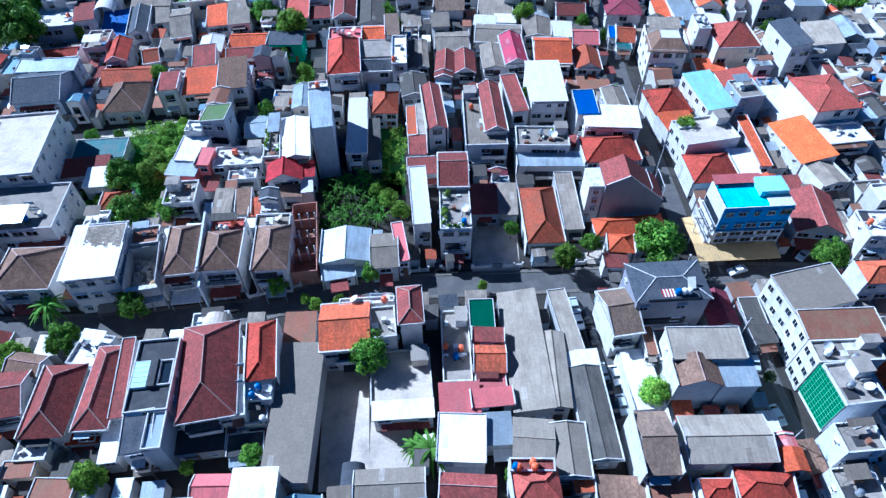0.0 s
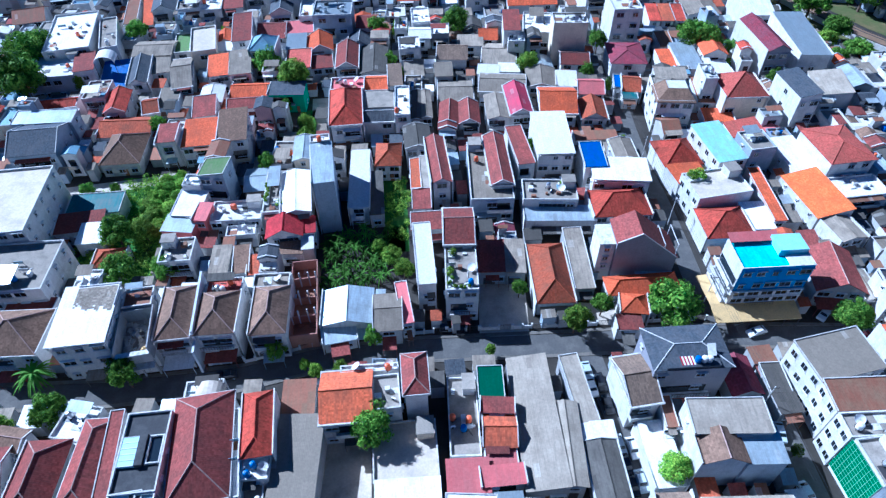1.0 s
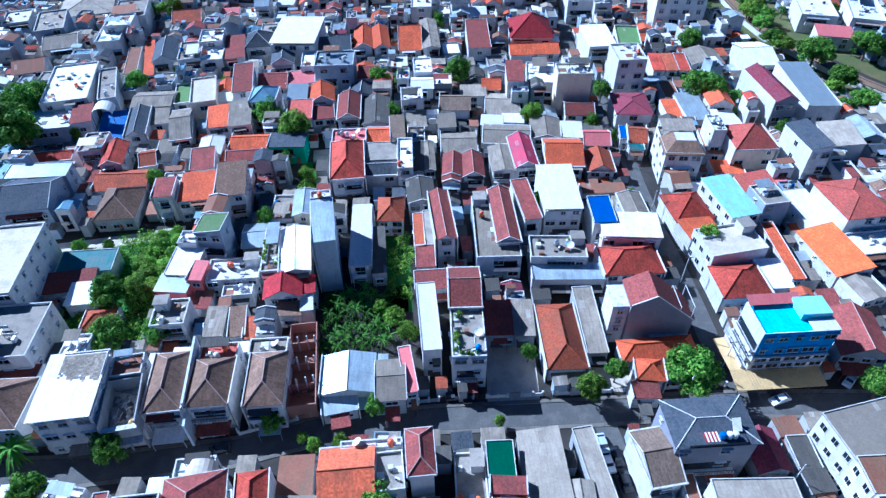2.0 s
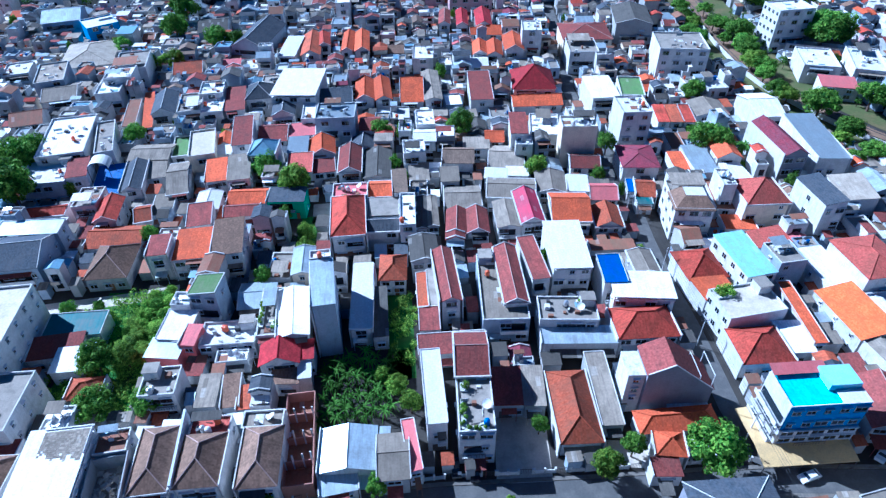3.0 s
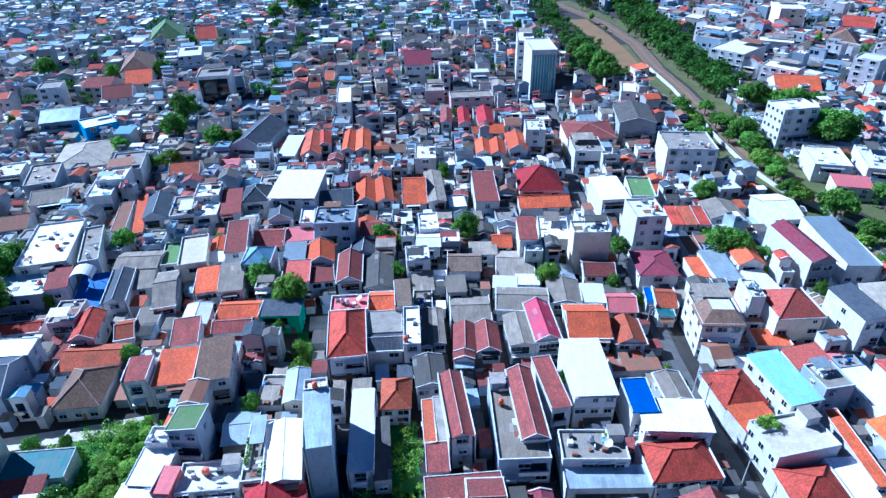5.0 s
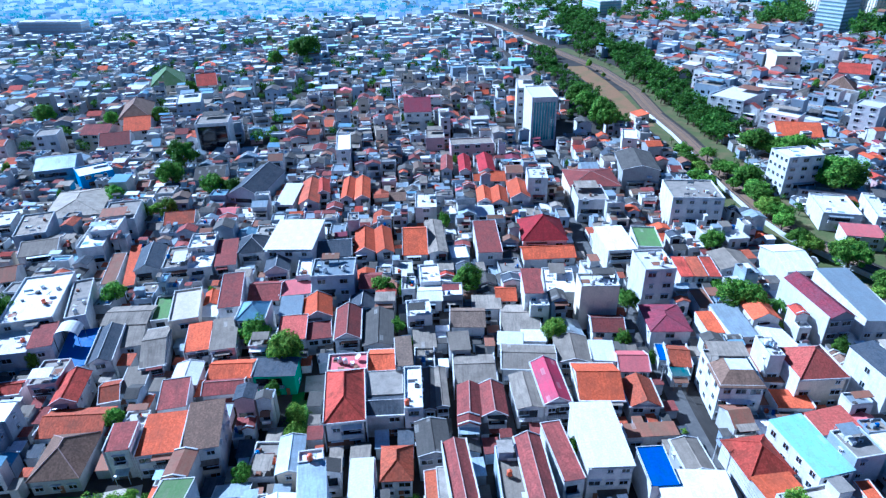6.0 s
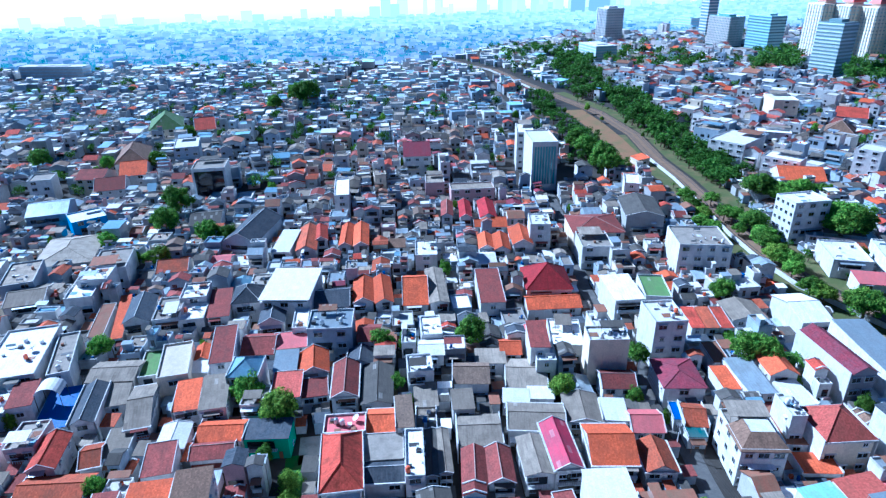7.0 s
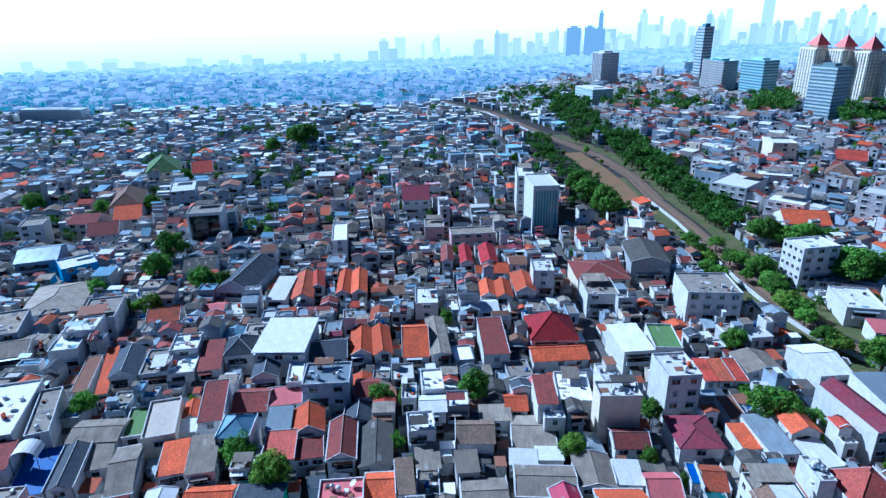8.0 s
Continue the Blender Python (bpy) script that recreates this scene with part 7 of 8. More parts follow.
RESERVED = [(296, 970, 34), (228, 790, 40), (430, 890, 45), (462, 835, 42), (500, 740, 60), (430, 650, 42), (70, 372, 20), (-366, 762, 42)]
TREED = []
BANDS = (345, 520, 760, 1060)
for b0, b1 in zip(BANDS, BANDS[1:]):
    fb = Far()
    y = b0
    grow = 1.0 if b0 < 700 else 1.25 if b0 < 1000 else 1.7 if b0 < 1500 else 2.4
    while y < b1:
        depth = fr.uniform(9, 13) * grow
        x = -0.8 * y - 60
        while x < 0.86 * y + 60:
            east = x > 165 + 0.1 * (y - 350) and y < 1100
            w = fr.uniform(5.5, 11) * grow * (1.5 if east else 1)
            xx, yy = x + w / 2, y + depth / 2 + fr.uniform(-1.5, 1.5)
            x += w + (fr.uniform(0, 0.8) if fr.random() < 0.85 else fr.uniform(1.5, 5))
            if yy > house_end(math.atan2(xx, yy)):
                continue
            if near_line(xx, yy, RAIL, 19) or near_line(xx, yy, STREET, 5) or near_line(xx, yy, FARROAD, 13) or in_wood(xx, yy):
                continue
            if any(math.hypot(xx - rx, yy - ry) < rr for rx, ry, rr in RESERVED) or any(inside(xx, yy, r, 4) for r in TAKEN if r[1] > 330):
                continue
            u = fr.random()
            if u < 0.12:
                TREED.append((xx, yy, fr.uniform(2.2, 4.6)))
                continue
            h = fr.choice((3.6, 4, 4.5, 5.5, 6.5, 7, 7.5, 8, 10, 11)) * (1 if fr.random() < 0.95 else 1.4) * (1 if yy < 500 else 0.75)
            a = fr.uniform(-0.12, 0.12) + (0.0 if xx < 150 else -0.95) + (0.1 if xx < -60 else 0)
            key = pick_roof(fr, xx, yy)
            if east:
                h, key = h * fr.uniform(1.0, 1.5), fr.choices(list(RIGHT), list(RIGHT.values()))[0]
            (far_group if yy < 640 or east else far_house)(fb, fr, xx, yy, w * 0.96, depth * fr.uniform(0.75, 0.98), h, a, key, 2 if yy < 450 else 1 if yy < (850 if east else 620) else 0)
        y += depth + (fr.uniform(0, 1.5) if fr.random() < 0.7 else fr.uniform(3, 7))
    tagged(new("far_houses", fb.mesh("far_houses", FAR_MATS)), "dense far rows of pale houses with grey and orange roofs", "houses", kind="stuff")

# far trees, joined
tb = Build()
tr = random.Random(31)
for tx, ty, r in TREED + [(358 + 70 * s + 49 * q, 673 + 124 * s - 9 * q, tr.uniform(4, 7)) for s, q in ((tr.random(), tr.random()) for _ in range(90))] + [(391 + 85 * s + 45 * q, 583 + 118 * s - 6 * q, tr.uniform(4, 7)) for s, q in ((tr.random(), tr.random()) for _ in range(100))] + [(tr.uniform(120, 330) , tr.uniform(690, 900), tr.uniform(4, 7)) for _ in range(90)] + [(tr.uniform(230, 420), tr.uniform(700, 760), tr.uniform(4, 6)) for _ in range(50)]:
    if near_line(tx, ty, RAIL, 10) or any(math.hypot(tx - rx, ty - ry) < rr * 0.7 for rx, ry, rr in RESERVED):
        continue
    for _ in range(5):
        leaf_cloud(tb, tr, (tx + tr.uniform(-0.6, 0.6) * r, ty + tr.uniform(-0.6, 0.6) * r, r * tr.uniform(1.2, 2.1)), r * 0.6, 22, r * 0.22)
tagged(new("far_trees", tb.mesh("far_trees", LEAF_WOOD)), "scattered dark green trees between far houses", "trees", kind="stuff")


# ---- towers beyond the railway ----
TOWER_PALE = plain_mat("tower_pale", (0.62, 0.70, 0.76), (0.50, 0.58, 0.64), 0.7, 0.25, 0.4, 0.03)
TOWER_CREAM = plain_mat("tower_cream", (0.90, 0.82, 0.64), (0.74, 0.66, 0.52), 0.8, 0.1, 0.4, 0.05)
TOWER_GLASS = glass_mat("tower_glass", (0.34, 0.46, 0.48), 0.3)
TOWER_RED = plain_mat("tower_red_roof", (0.80, 0.20, 0.14), (0.6, 0.2, 0.15), 0.7)
TOWER_BLUE = glass_mat("tower_blue_glass", (0.13, 0.22, 0.28), 0.3)
TOWER_GREEN = glass_mat("tower_green_glass", (0.30, 0.52, 0.50), 0.15)


def tower(x, y, w, d, h, ang, body, band, label, floors=12, fins=0, cap=None, peak=0.0, fin_mat=None, slim=0.22):
    """A tall block with floor bands or upright fins, a plant room, and perhaps a pointed roof."""
    top = tagged(new("tower_block", None), label, "tower", kind="thing")
    top.matrix_basis = pose(x, y, 0, 0, 0, ang)
    b, g2 = Build(), Build()
    b.box(-w / 2, -d / 2, 0, w / 2, d / 2, h)
    b.box(-w / 4, -d / 4, h, w / 4, d / 4, h + h * 0.05)
    part("body", b.mesh("tower_body", body), top)
    for k in range(floors):
        z = h * (k + 0.5) / floors
        g2 = Build()
        g2.box(-w / 2 - 0.4, -d / 2 - 0.4, z - h / floors * slim, w / 2 + 0.4, d / 2 + 0.4, z + h / floors * slim)
        part("floor_band", g2.mesh("floor_band", band), top)
    for k in range(fins):
        px = -w / 2 + w * (k + 0.5) / fins
        g2 = Build()
        g2.box(px - w / fins * 0.2, -d / 2 - 0.9, 2, px + w / fins * 0.2, -d / 2 - 0.41, h - 1)
        part("fin", g2.mesh("fin", fin_mat or band), top)
        py = -d / 2 + d * (k + 0.5) / fins
        g2 = Build()
        g2.box(-w / 2 - 0.9, py - d / fins * 0.2, 2, -w / 2 - 0.41, py + d / fins * 0.2, h - 1)
        part("fin", g2.mesh("fin", fin_mat or band), top)
        g2 = Build()
        g2.box(w / 2 + 0.41, py - d / fins * 0.2, 2, w / 2 + 0.9, py + d / fins * 0.2, h - 1)
        part("fin", g2.mesh("fin", fin_mat or band), top)
    if cap:
        c = Build()
        z = h + h * 0.05
        q = [(-w / 2, -d / 2), (w / 2, -d / 2), (w / 2, d / 2), (-w / 2, d / 2)]
        for i in range(4):
            u, v = q[i], q[(i + 1) % 4]
            c.face([(u[0] * 0.7, u[1] * 0.7, z), (v[0] * 0.7, v[1] * 0.7, z), (v[0] * 0.2, v[1] * 0.2, z + peak * 0.7), (u[0] * 0.2, u[1] * 0.2, z + peak * 0.7)])
            c.face([(u[0] * 0.2, u[1] * 0.2, z + peak * 0.7), (v[0] * 0.2, v[1] * 0.2, z + peak * 0.7), (0, 0, z + peak)])
        c.tube([(0, 0, z + peak), (0, 0, z + peak * 1.35)], 0.4, 5)
        part("pointed_roof", c.mesh("pointed_roof", cap), top, "red pointed roof with a spire")
    return top


WHITE, REDCAP = WALL["white"], TOWER_RED
tower(306, 975, 30, 26, 46, -80, WHITE, TOWER_BLUE, "white hotel tower with a dark checker facade", 13, 7, None, 0, WHITE, 0.14)
tower(232, 790, 44, 26, 19, -80, WHITE, TOWER_GLASS, "white long office block with dark window bands", 6)
tower(443, 905, 44, 22, 38, -80, TOWER_GREEN, WHITE, "green glass office block with white fins", 12, 14)
tower(465, 846, 40, 22, 42, -80, TOWER_GLASS, TOWER_BLUE, "dark blue glass office slab", 12)
tower(470, 1012, 17, 16, 78, -80, TOWER_BLUE, WHITE, "slim white and blue glass tower", 18)
tower(482, 764, 25, 26, 60, -84, TOWER_CREAM, TOWER_GLASS, "cream apartment tower with a red pointed roof", 16, 6, REDCAP, 13, TOWER_CREAM, 0.13)
tower(499, 742, 23, 26, 59, -84, TOWER_CREAM, TOWER_GLASS, "cream apartment tower with a red pointed roof", 16, 6, REDCAP, 13, TOWER_CREAM, 0.13)
tower(514, 721, 23, 26, 58, -84, TOWER_CREAM, TOWER_GLASS, "cream apartment tower with a red pointed roof", 16, 6, REDCAP, 13, TOWER_CREAM, 0.13)
tower(534, 700, 24, 28, 47, -84, TOWER_CREAM, TOWER_GLASS, "plain cream apartment tower without a pointed roof", 14, 6, None, 0, TOWER_CREAM, 0.13)
tower(422, 652, 26, 22, 50, -68, TOWER_GLASS, TOWER_PALE, "glass office tower with curved pale bands", 15)
tower(485, 1115, 38, 22, 20, -68, TOWER_GLASS, WHITE, "white terraced office block", 5)
tower(-366, 765, 70, 15, 13, -9, WHITE, TOWER_PALE, "long low white institution building", 4)
# glowing wall behind everything: low sky, and distance haze painted as a ramp
bd, bn, bl = nodes_of("haze_glow_wall")
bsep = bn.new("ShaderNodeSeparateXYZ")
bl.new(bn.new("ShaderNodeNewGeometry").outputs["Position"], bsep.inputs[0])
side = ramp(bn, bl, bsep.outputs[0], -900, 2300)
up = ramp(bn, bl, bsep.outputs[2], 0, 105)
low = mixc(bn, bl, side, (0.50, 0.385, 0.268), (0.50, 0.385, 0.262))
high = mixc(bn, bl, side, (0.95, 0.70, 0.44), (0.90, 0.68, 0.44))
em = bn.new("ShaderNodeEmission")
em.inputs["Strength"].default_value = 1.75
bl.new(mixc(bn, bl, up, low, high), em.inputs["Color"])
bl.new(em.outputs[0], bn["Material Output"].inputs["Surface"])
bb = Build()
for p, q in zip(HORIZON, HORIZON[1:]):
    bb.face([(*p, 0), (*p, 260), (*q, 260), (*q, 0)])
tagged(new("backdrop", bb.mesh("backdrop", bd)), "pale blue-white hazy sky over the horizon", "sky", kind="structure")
# the skyline, part of the distance: its towers emit a painted haze colour
hz, hn, hl = nodes_of("haze_glow_skyline")
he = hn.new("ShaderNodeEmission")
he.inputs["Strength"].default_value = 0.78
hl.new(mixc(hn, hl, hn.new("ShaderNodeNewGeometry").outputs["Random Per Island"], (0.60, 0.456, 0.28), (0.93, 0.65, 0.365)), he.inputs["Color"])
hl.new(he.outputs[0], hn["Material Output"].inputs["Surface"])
# a darker haze tone for single towers, emitted as well
hz_dark, dn, dl = nodes_of("haze_glow_tower")
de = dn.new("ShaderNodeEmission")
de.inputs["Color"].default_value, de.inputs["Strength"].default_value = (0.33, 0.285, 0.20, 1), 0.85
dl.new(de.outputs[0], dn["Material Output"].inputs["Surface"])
# glowing material whose tone is the haze colour, varied per piece
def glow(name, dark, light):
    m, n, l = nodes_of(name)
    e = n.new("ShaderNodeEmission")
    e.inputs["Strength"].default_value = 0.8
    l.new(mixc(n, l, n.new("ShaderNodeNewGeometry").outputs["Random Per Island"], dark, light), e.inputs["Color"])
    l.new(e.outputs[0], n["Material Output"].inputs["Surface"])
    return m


# haze painted in four glow levels, paler further off
HAZE_GLOW = [glow("haze_glow_roofs", *c) for c in (((0.085, 0.100, 0.098), (0.50, 0.36, 0.26)), ((0.150, 0.160, 0.145), (0.52, 0.385, 0.275)), ((0.27, 0.255, 0.205), (0.58, 0.44, 0.305)), ((0.45, 0.39, 0.285), (0.72, 0.54, 0.36)))]
haze_glow_leaf = glow("haze_glow_trees", (0.058, 0.112, 0.082), (0.165, 0.23, 0.153))
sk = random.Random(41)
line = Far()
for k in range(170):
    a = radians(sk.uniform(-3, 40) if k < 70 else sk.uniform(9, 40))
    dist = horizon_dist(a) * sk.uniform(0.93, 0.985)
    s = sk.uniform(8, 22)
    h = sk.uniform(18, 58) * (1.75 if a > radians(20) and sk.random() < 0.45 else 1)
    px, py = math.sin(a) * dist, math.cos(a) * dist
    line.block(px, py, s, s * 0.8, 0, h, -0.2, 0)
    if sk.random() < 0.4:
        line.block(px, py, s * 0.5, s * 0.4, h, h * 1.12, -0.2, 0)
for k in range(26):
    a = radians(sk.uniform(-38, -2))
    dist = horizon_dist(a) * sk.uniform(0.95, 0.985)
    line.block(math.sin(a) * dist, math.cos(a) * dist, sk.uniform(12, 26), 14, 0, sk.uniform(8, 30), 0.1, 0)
# the last rows of roofs before the horizon, haze painted on as glow
groves = Build()
for k in range(14000):
    a, q = radians(sk.uniform(-42, 42)), sk.random() ** 1.15
    hd, near = horizon_dist(a), house_end(a) / math.cos(a) + 8
    dist = near * (1 - q) + (hd - 25) * q
    if dist > hd - 20:
        continue
    px, py = math.sin(a) * dist, math.cos(a) * dist
    if near_line(px, py, RAIL, 14) or any(math.hypot(px - rx, py - ry) < rr for rx, ry, rr in RESERVED):
        continue
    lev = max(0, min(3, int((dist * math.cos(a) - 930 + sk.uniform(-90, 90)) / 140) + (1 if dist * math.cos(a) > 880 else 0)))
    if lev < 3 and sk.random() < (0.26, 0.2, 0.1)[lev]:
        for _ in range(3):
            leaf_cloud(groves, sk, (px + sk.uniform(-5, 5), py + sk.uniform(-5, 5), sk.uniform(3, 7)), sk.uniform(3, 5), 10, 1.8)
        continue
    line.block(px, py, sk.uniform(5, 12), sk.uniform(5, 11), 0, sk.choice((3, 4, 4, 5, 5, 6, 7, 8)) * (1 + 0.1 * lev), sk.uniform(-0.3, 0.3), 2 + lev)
tagged(new("backdrop", groves.mesh("groves", haze_glow_leaf)), "blue-green trees lost in haze", "trees", kind="structure")
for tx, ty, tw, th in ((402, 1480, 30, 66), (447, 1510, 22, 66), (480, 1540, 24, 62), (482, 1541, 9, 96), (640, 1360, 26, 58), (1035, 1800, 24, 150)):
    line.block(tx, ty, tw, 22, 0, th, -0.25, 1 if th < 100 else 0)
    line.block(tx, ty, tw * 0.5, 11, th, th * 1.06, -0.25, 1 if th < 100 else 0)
tagged(new("backdrop", line.mesh("skyline", [hz, hz_dark, *HAZE_GLOW])), "pale blue skyline of towers lost in haze", "skyline", kind="structure")


def barrel_roof(x, y, w, d, z, ang, mat, label):
    """A half-round sheet vault on posts and rails."""
    top = tagged(new("barrel_canopy", None), label, "canopy", kind="thing")
    top.matrix_basis = pose(x, y, 0, 0, 0, ang)
    b, n = Build(), 10
    ring = [(-w / 2 * math.cos(math.pi * k / n), w * 0.36 * math.sin(math.pi * k / n)) for k in range(n + 1)]
    for (ax, az), (bx, bz) in zip(ring, ring[1:]):
        b.face([(ax, -d / 2, z + az), (bx, -d / 2, z + bz), (bx, d / 2, z + bz), (ax, d / 2, z + az)][::-1])
        b.face([(ax, -d / 2, z + az - 0.08), (bx, -d / 2, z + bz - 0.08), (bx, d / 2, z + bz - 0.08), (ax, d / 2, z + az - 0.08)])
        for py, flip in ((-d / 2, 1), (d / 2, -1)):
            b.face([(ax, py, z + az - 0.08), (bx, py, z + bz - 0.08), (bx, py, z + bz), (ax, py, z + az)][::flip])
    part("vault", b.mesh("vault", mat), top)
    for px in (-w / 2 + 0.08, w / 2 - 0.08):
        for py in (-d / 2 + 0.2, d / 2 - 0.2):
            b = Build()
            b.tube([(px, py, 0), (px, py, z)], 0.09, 6)
            part("post", b.mesh("post", DARKMETAL), top)


barrel_roof(-40.6, 68.0, 5.3, 4.3, 6.4, -1.0, ROOF["palecon"], "cream barrel-vaulted canopy over a house front")
barrel_roof(-14.2, 39.3, 3.9, 4.6, 1.4, -3.5, ROOF["slate"], "dark grey barrel-vaulted shed roof in the yard")
barrel_roof(-95.4, 187.4, 6.0, 5.0, 8.6, 5.0, ROOF["white"], "white barrel-vaulted roof canopy")


# ---- the blue corner building: pale lower storeys, yellow canopy, roof deck ----
def dress_blue_house(top, w, d, h):
    face = -d / 2
    c = Build()
    c.box(-w / 2 - 0.35, face - 0.35, 0, w / 2 + 0.1, face - 0.02, h * 0.52)
    c.box(-w / 2 - 0.35, face - 0.02, 0, -w / 2 - 0.02, d / 2, h * 0.52)
    part("lower_storeys", c.mesh("lower_storeys", WALL["white"]), top, "pale plastered lower storeys")
    for lev in (0.28, 0.42):
        for k in range(5):
            add_window(top, -w / 2 + w * (k + 0.5) / 5, face - 0.36, h * lev, 0, (2.4, 1.6), True)
        for k in range(3):
            add_window(top, -w / 2 - 0.36, -d / 2 + d * (k + 0.5) / 3, h * lev, -90, (1.7, 1.4), True)
    c = Build()
    c.box(-w / 2 - 0.2, face, h * 0.52 + 0.01, -w / 2 - 0.02, d / 2, h - 0.05)
    part("side_wall", c.mesh("side_wall", WALL["white"]), top, "white plastered side wall")
    for lev in (0.27, 0.44, 0.62):
        c = Build()
        c.box(-w / 2 - 1.5, face, h * lev - 0.15, -w / 2 - 0.36, d / 2, h * lev)
        c.box(-w / 2 - 1.5, face, h * lev + 0.005, -w / 2 - 1.38, d / 2, h * lev + 0.85)
        part("gallery", c.mesh("gallery", WALL["white"]), top, "white gallery with a solid parapet")
        # dark strip put in for the shade inside each open gallery
        c = Build()
        c.box(-w / 2 - 0.4, face + 0.4, h * lev + 0.1, -w / 2 - 0.352, d / 2 - 0.4, h * lev + 1.9)
        part("gallery_glazing", c.mesh("gallery_glazing", GLASS), top, "dark glazing behind the gallery")
    y = Build()
    slab_roof(y, [(-w / 2 - 3.6, face - 4.6, 3.0), (w / 2 - 0.4, face - 4.6, 3.0), (w / 2 - 0.4, face - 0.36, 3.7), (-w / 2 - 3.6, face - 0.36, 3.7)], 0.15)
    slab_roof(y, [(-w / 2 - 3.6, face - 0.36, 3.72), (-w / 2 - 0.36, face - 0.36, 3.72), (-w / 2 - 0.36, d / 2, 3.72), (-w / 2 - 3.6, d / 2, 3.2)], 0.15)
    part("canopy", y.mesh("canopy", YELLOW), top, "faded yellow sheet canopy")
    for px in (-w / 2 - 3.4, -w / 4, w / 4, w / 2 - 0.6):
        q = Build()
        q.tube([(px, face - 4.4, 0), (px, face - 4.4, 2.95)], 0.09, 6)
        part("canopy_post", q.mesh("canopy_post", DARKMETAL), top)
    r = Build()
    r.box(w * 0.08, -d * 0.1, h - 0.55, w / 2 - 0.3, d / 2 - 0.3, h + 1.1)
    part("roof_room", r.mesh("roof_room", plain_mat("pale_sky_paint", (0.42, 0.66, 0.80), (0.3, 0.5, 0.6))), top, "pale blue roof room")
    r = Build()
    slab_roof(r, [(w * 0.15, -d / 2 + 0.1, h - 0.2), (w / 2, -d / 2 + 0.1, h - 0.2), (w / 2, -d * 0.12, h), (w * 0.15, -d * 0.12, h)], 0.1)
    part("deck_sheet", r.mesh("deck_sheet", ROOF["white"]), top, "white sheet over the deck")
    r = Build()
    slab_roof(r, [(-w / 2, d / 2 - 1.2, h + 0.3), (w * 0.2, d / 2 - 1.2, h + 0.3), (w * 0.2, d / 2 + 1.2, h + 0.8), (-w / 2, d / 2 + 1.2, h + 0.8)], 0.1)
    part("rear_sheet", r.mesh("rear_sheet", ROOF["pink"]), top, "pink sheet roof")


dress_blue_house(blue_house, 14.5, 8.0, 14.2)


def block_part(name, top, mat, box, label=""):
    b = Build()
    b.box(*box)
    return part(name, b.mesh(name, mat), top, label)


def dress_modern_house(top, w, d, h):
    """A skylight, a rimmed light well and a raised dark spine on the dark deck, a white stair tower in front."""
    z = h - 0.55
    pale = glass_mat("skylight_glass", (0.45, 0.62, 0.70), 0.15)
    sky_box = block_part("skylight", top, pale, (-w / 2 + 0.35, -2.6, z + 0.002, -0.7, 2.6, z + 0.55), "pale glass skylight")
    for k in range(6):
        block_part("glazing_bar", sky_box, FRAME, (-w / 2 + 0.3, -2.6 + k * 1.02, z + 0.552, -0.65, -2.5 + k * 1.02, z + 0.62))
    block_part("spine", top, ROOF["darkdeck"], (-0.6, -2.7, z + 0.002, 0.7, 2.7, z + 0.9), "raised dark-tarred spine")
    rim = Build()
    parapet(rim, 2.4, 5.0, z + 0.002, z + 0.5, 0.22)
    part("light_well_rim", rim.mesh("light_well_rim", COPING), top, "white rim of a light well", pose(2.1, 0.1, 0, 0, 0, 0))
    # no shaft is cut: a dark plate stands in for its shade
    block_part("light_well_floor", top, GLASS, (1.15, -2.1, z + 0.002, 3.05, 2.3, z + 0.02), "dark light well glazing")
    block_part("stair_tower", top, WALL["bluegrey"], (0.5, -d / 2 - 6.5, 0, w / 2 - 0.1, -d / 2 - 0.02, h - 0.8), "pale blue-grey stair tower")
    rim = Build()
    parapet(rim, w / 2 - 0.5, 6.6, h - 0.8, h - 0.3, 0.2)
    part("tower_coping", rim.mesh("tower_coping", COPING), top, "", pose((0.4 + w / 2) / 2, -d / 2 - 3.3, 0, 0, 0, 0))


dress_modern_house(modern_house, 7.3, 14.2, 10.0)


def dress_slate_house(top, w, d, h):
    """A flat dark roof terrace let into the front of the hipped roof, with a striped mat, tanks and a white hood."""
    b = Build()
    b.box(-w * 0.36, -d / 2 - 0.2, h - 0.1, w * 0.34, d * 0.16, h + 0.62)
    part("roof_terrace", b.mesh("roof_terrace", ROOF["slate"]), top, "dark slate-blue roof terrace")
    for k in range(8):
        block_part("striped_mat", top, PLASTIC["white"] if k % 2 else ROOF["crimson"], (-w * 0.16 + k * 0.3, -d / 2 + 0.2, h + 0.622, -w * 0.16 + k * 0.3 + 0.3, -d / 2 + 2.0, h + 0.68), "red and white striped sheet")
    for k, (px, col) in enumerate(((w * 0.05, "blue"), (w * 0.13, "white"), (w * 0.2, "white"))):
        b = Build()
        lathe(b, [(0.5, 0), (0.55, 0.1), (0.55, 1.0), (0.4, 1.2), (0.15, 1.25)], 12)
        part("roof_tank", b.mesh("roof_tank", PLASTIC[col]), top, f"{col} plastic roof tank", pose(px, -d / 2 + 0.9, h + 0.622, 0, 0, 0))
    b = Build()
    slab_roof(b, [(w * 0.2, -d / 2 + 1.6, h + 1.0), (w * 0.31, -d / 2 + 1.6, h + 1.0), (w * 0.33, -d / 2 + 3.6, h + 1.9), (w * 0.22, -d / 2 + 3.6, h + 1.9)], 0.08)
    part("white_hood", b.mesh("white_hood", ROOF["white"]), top, "white tilted sheet hood")


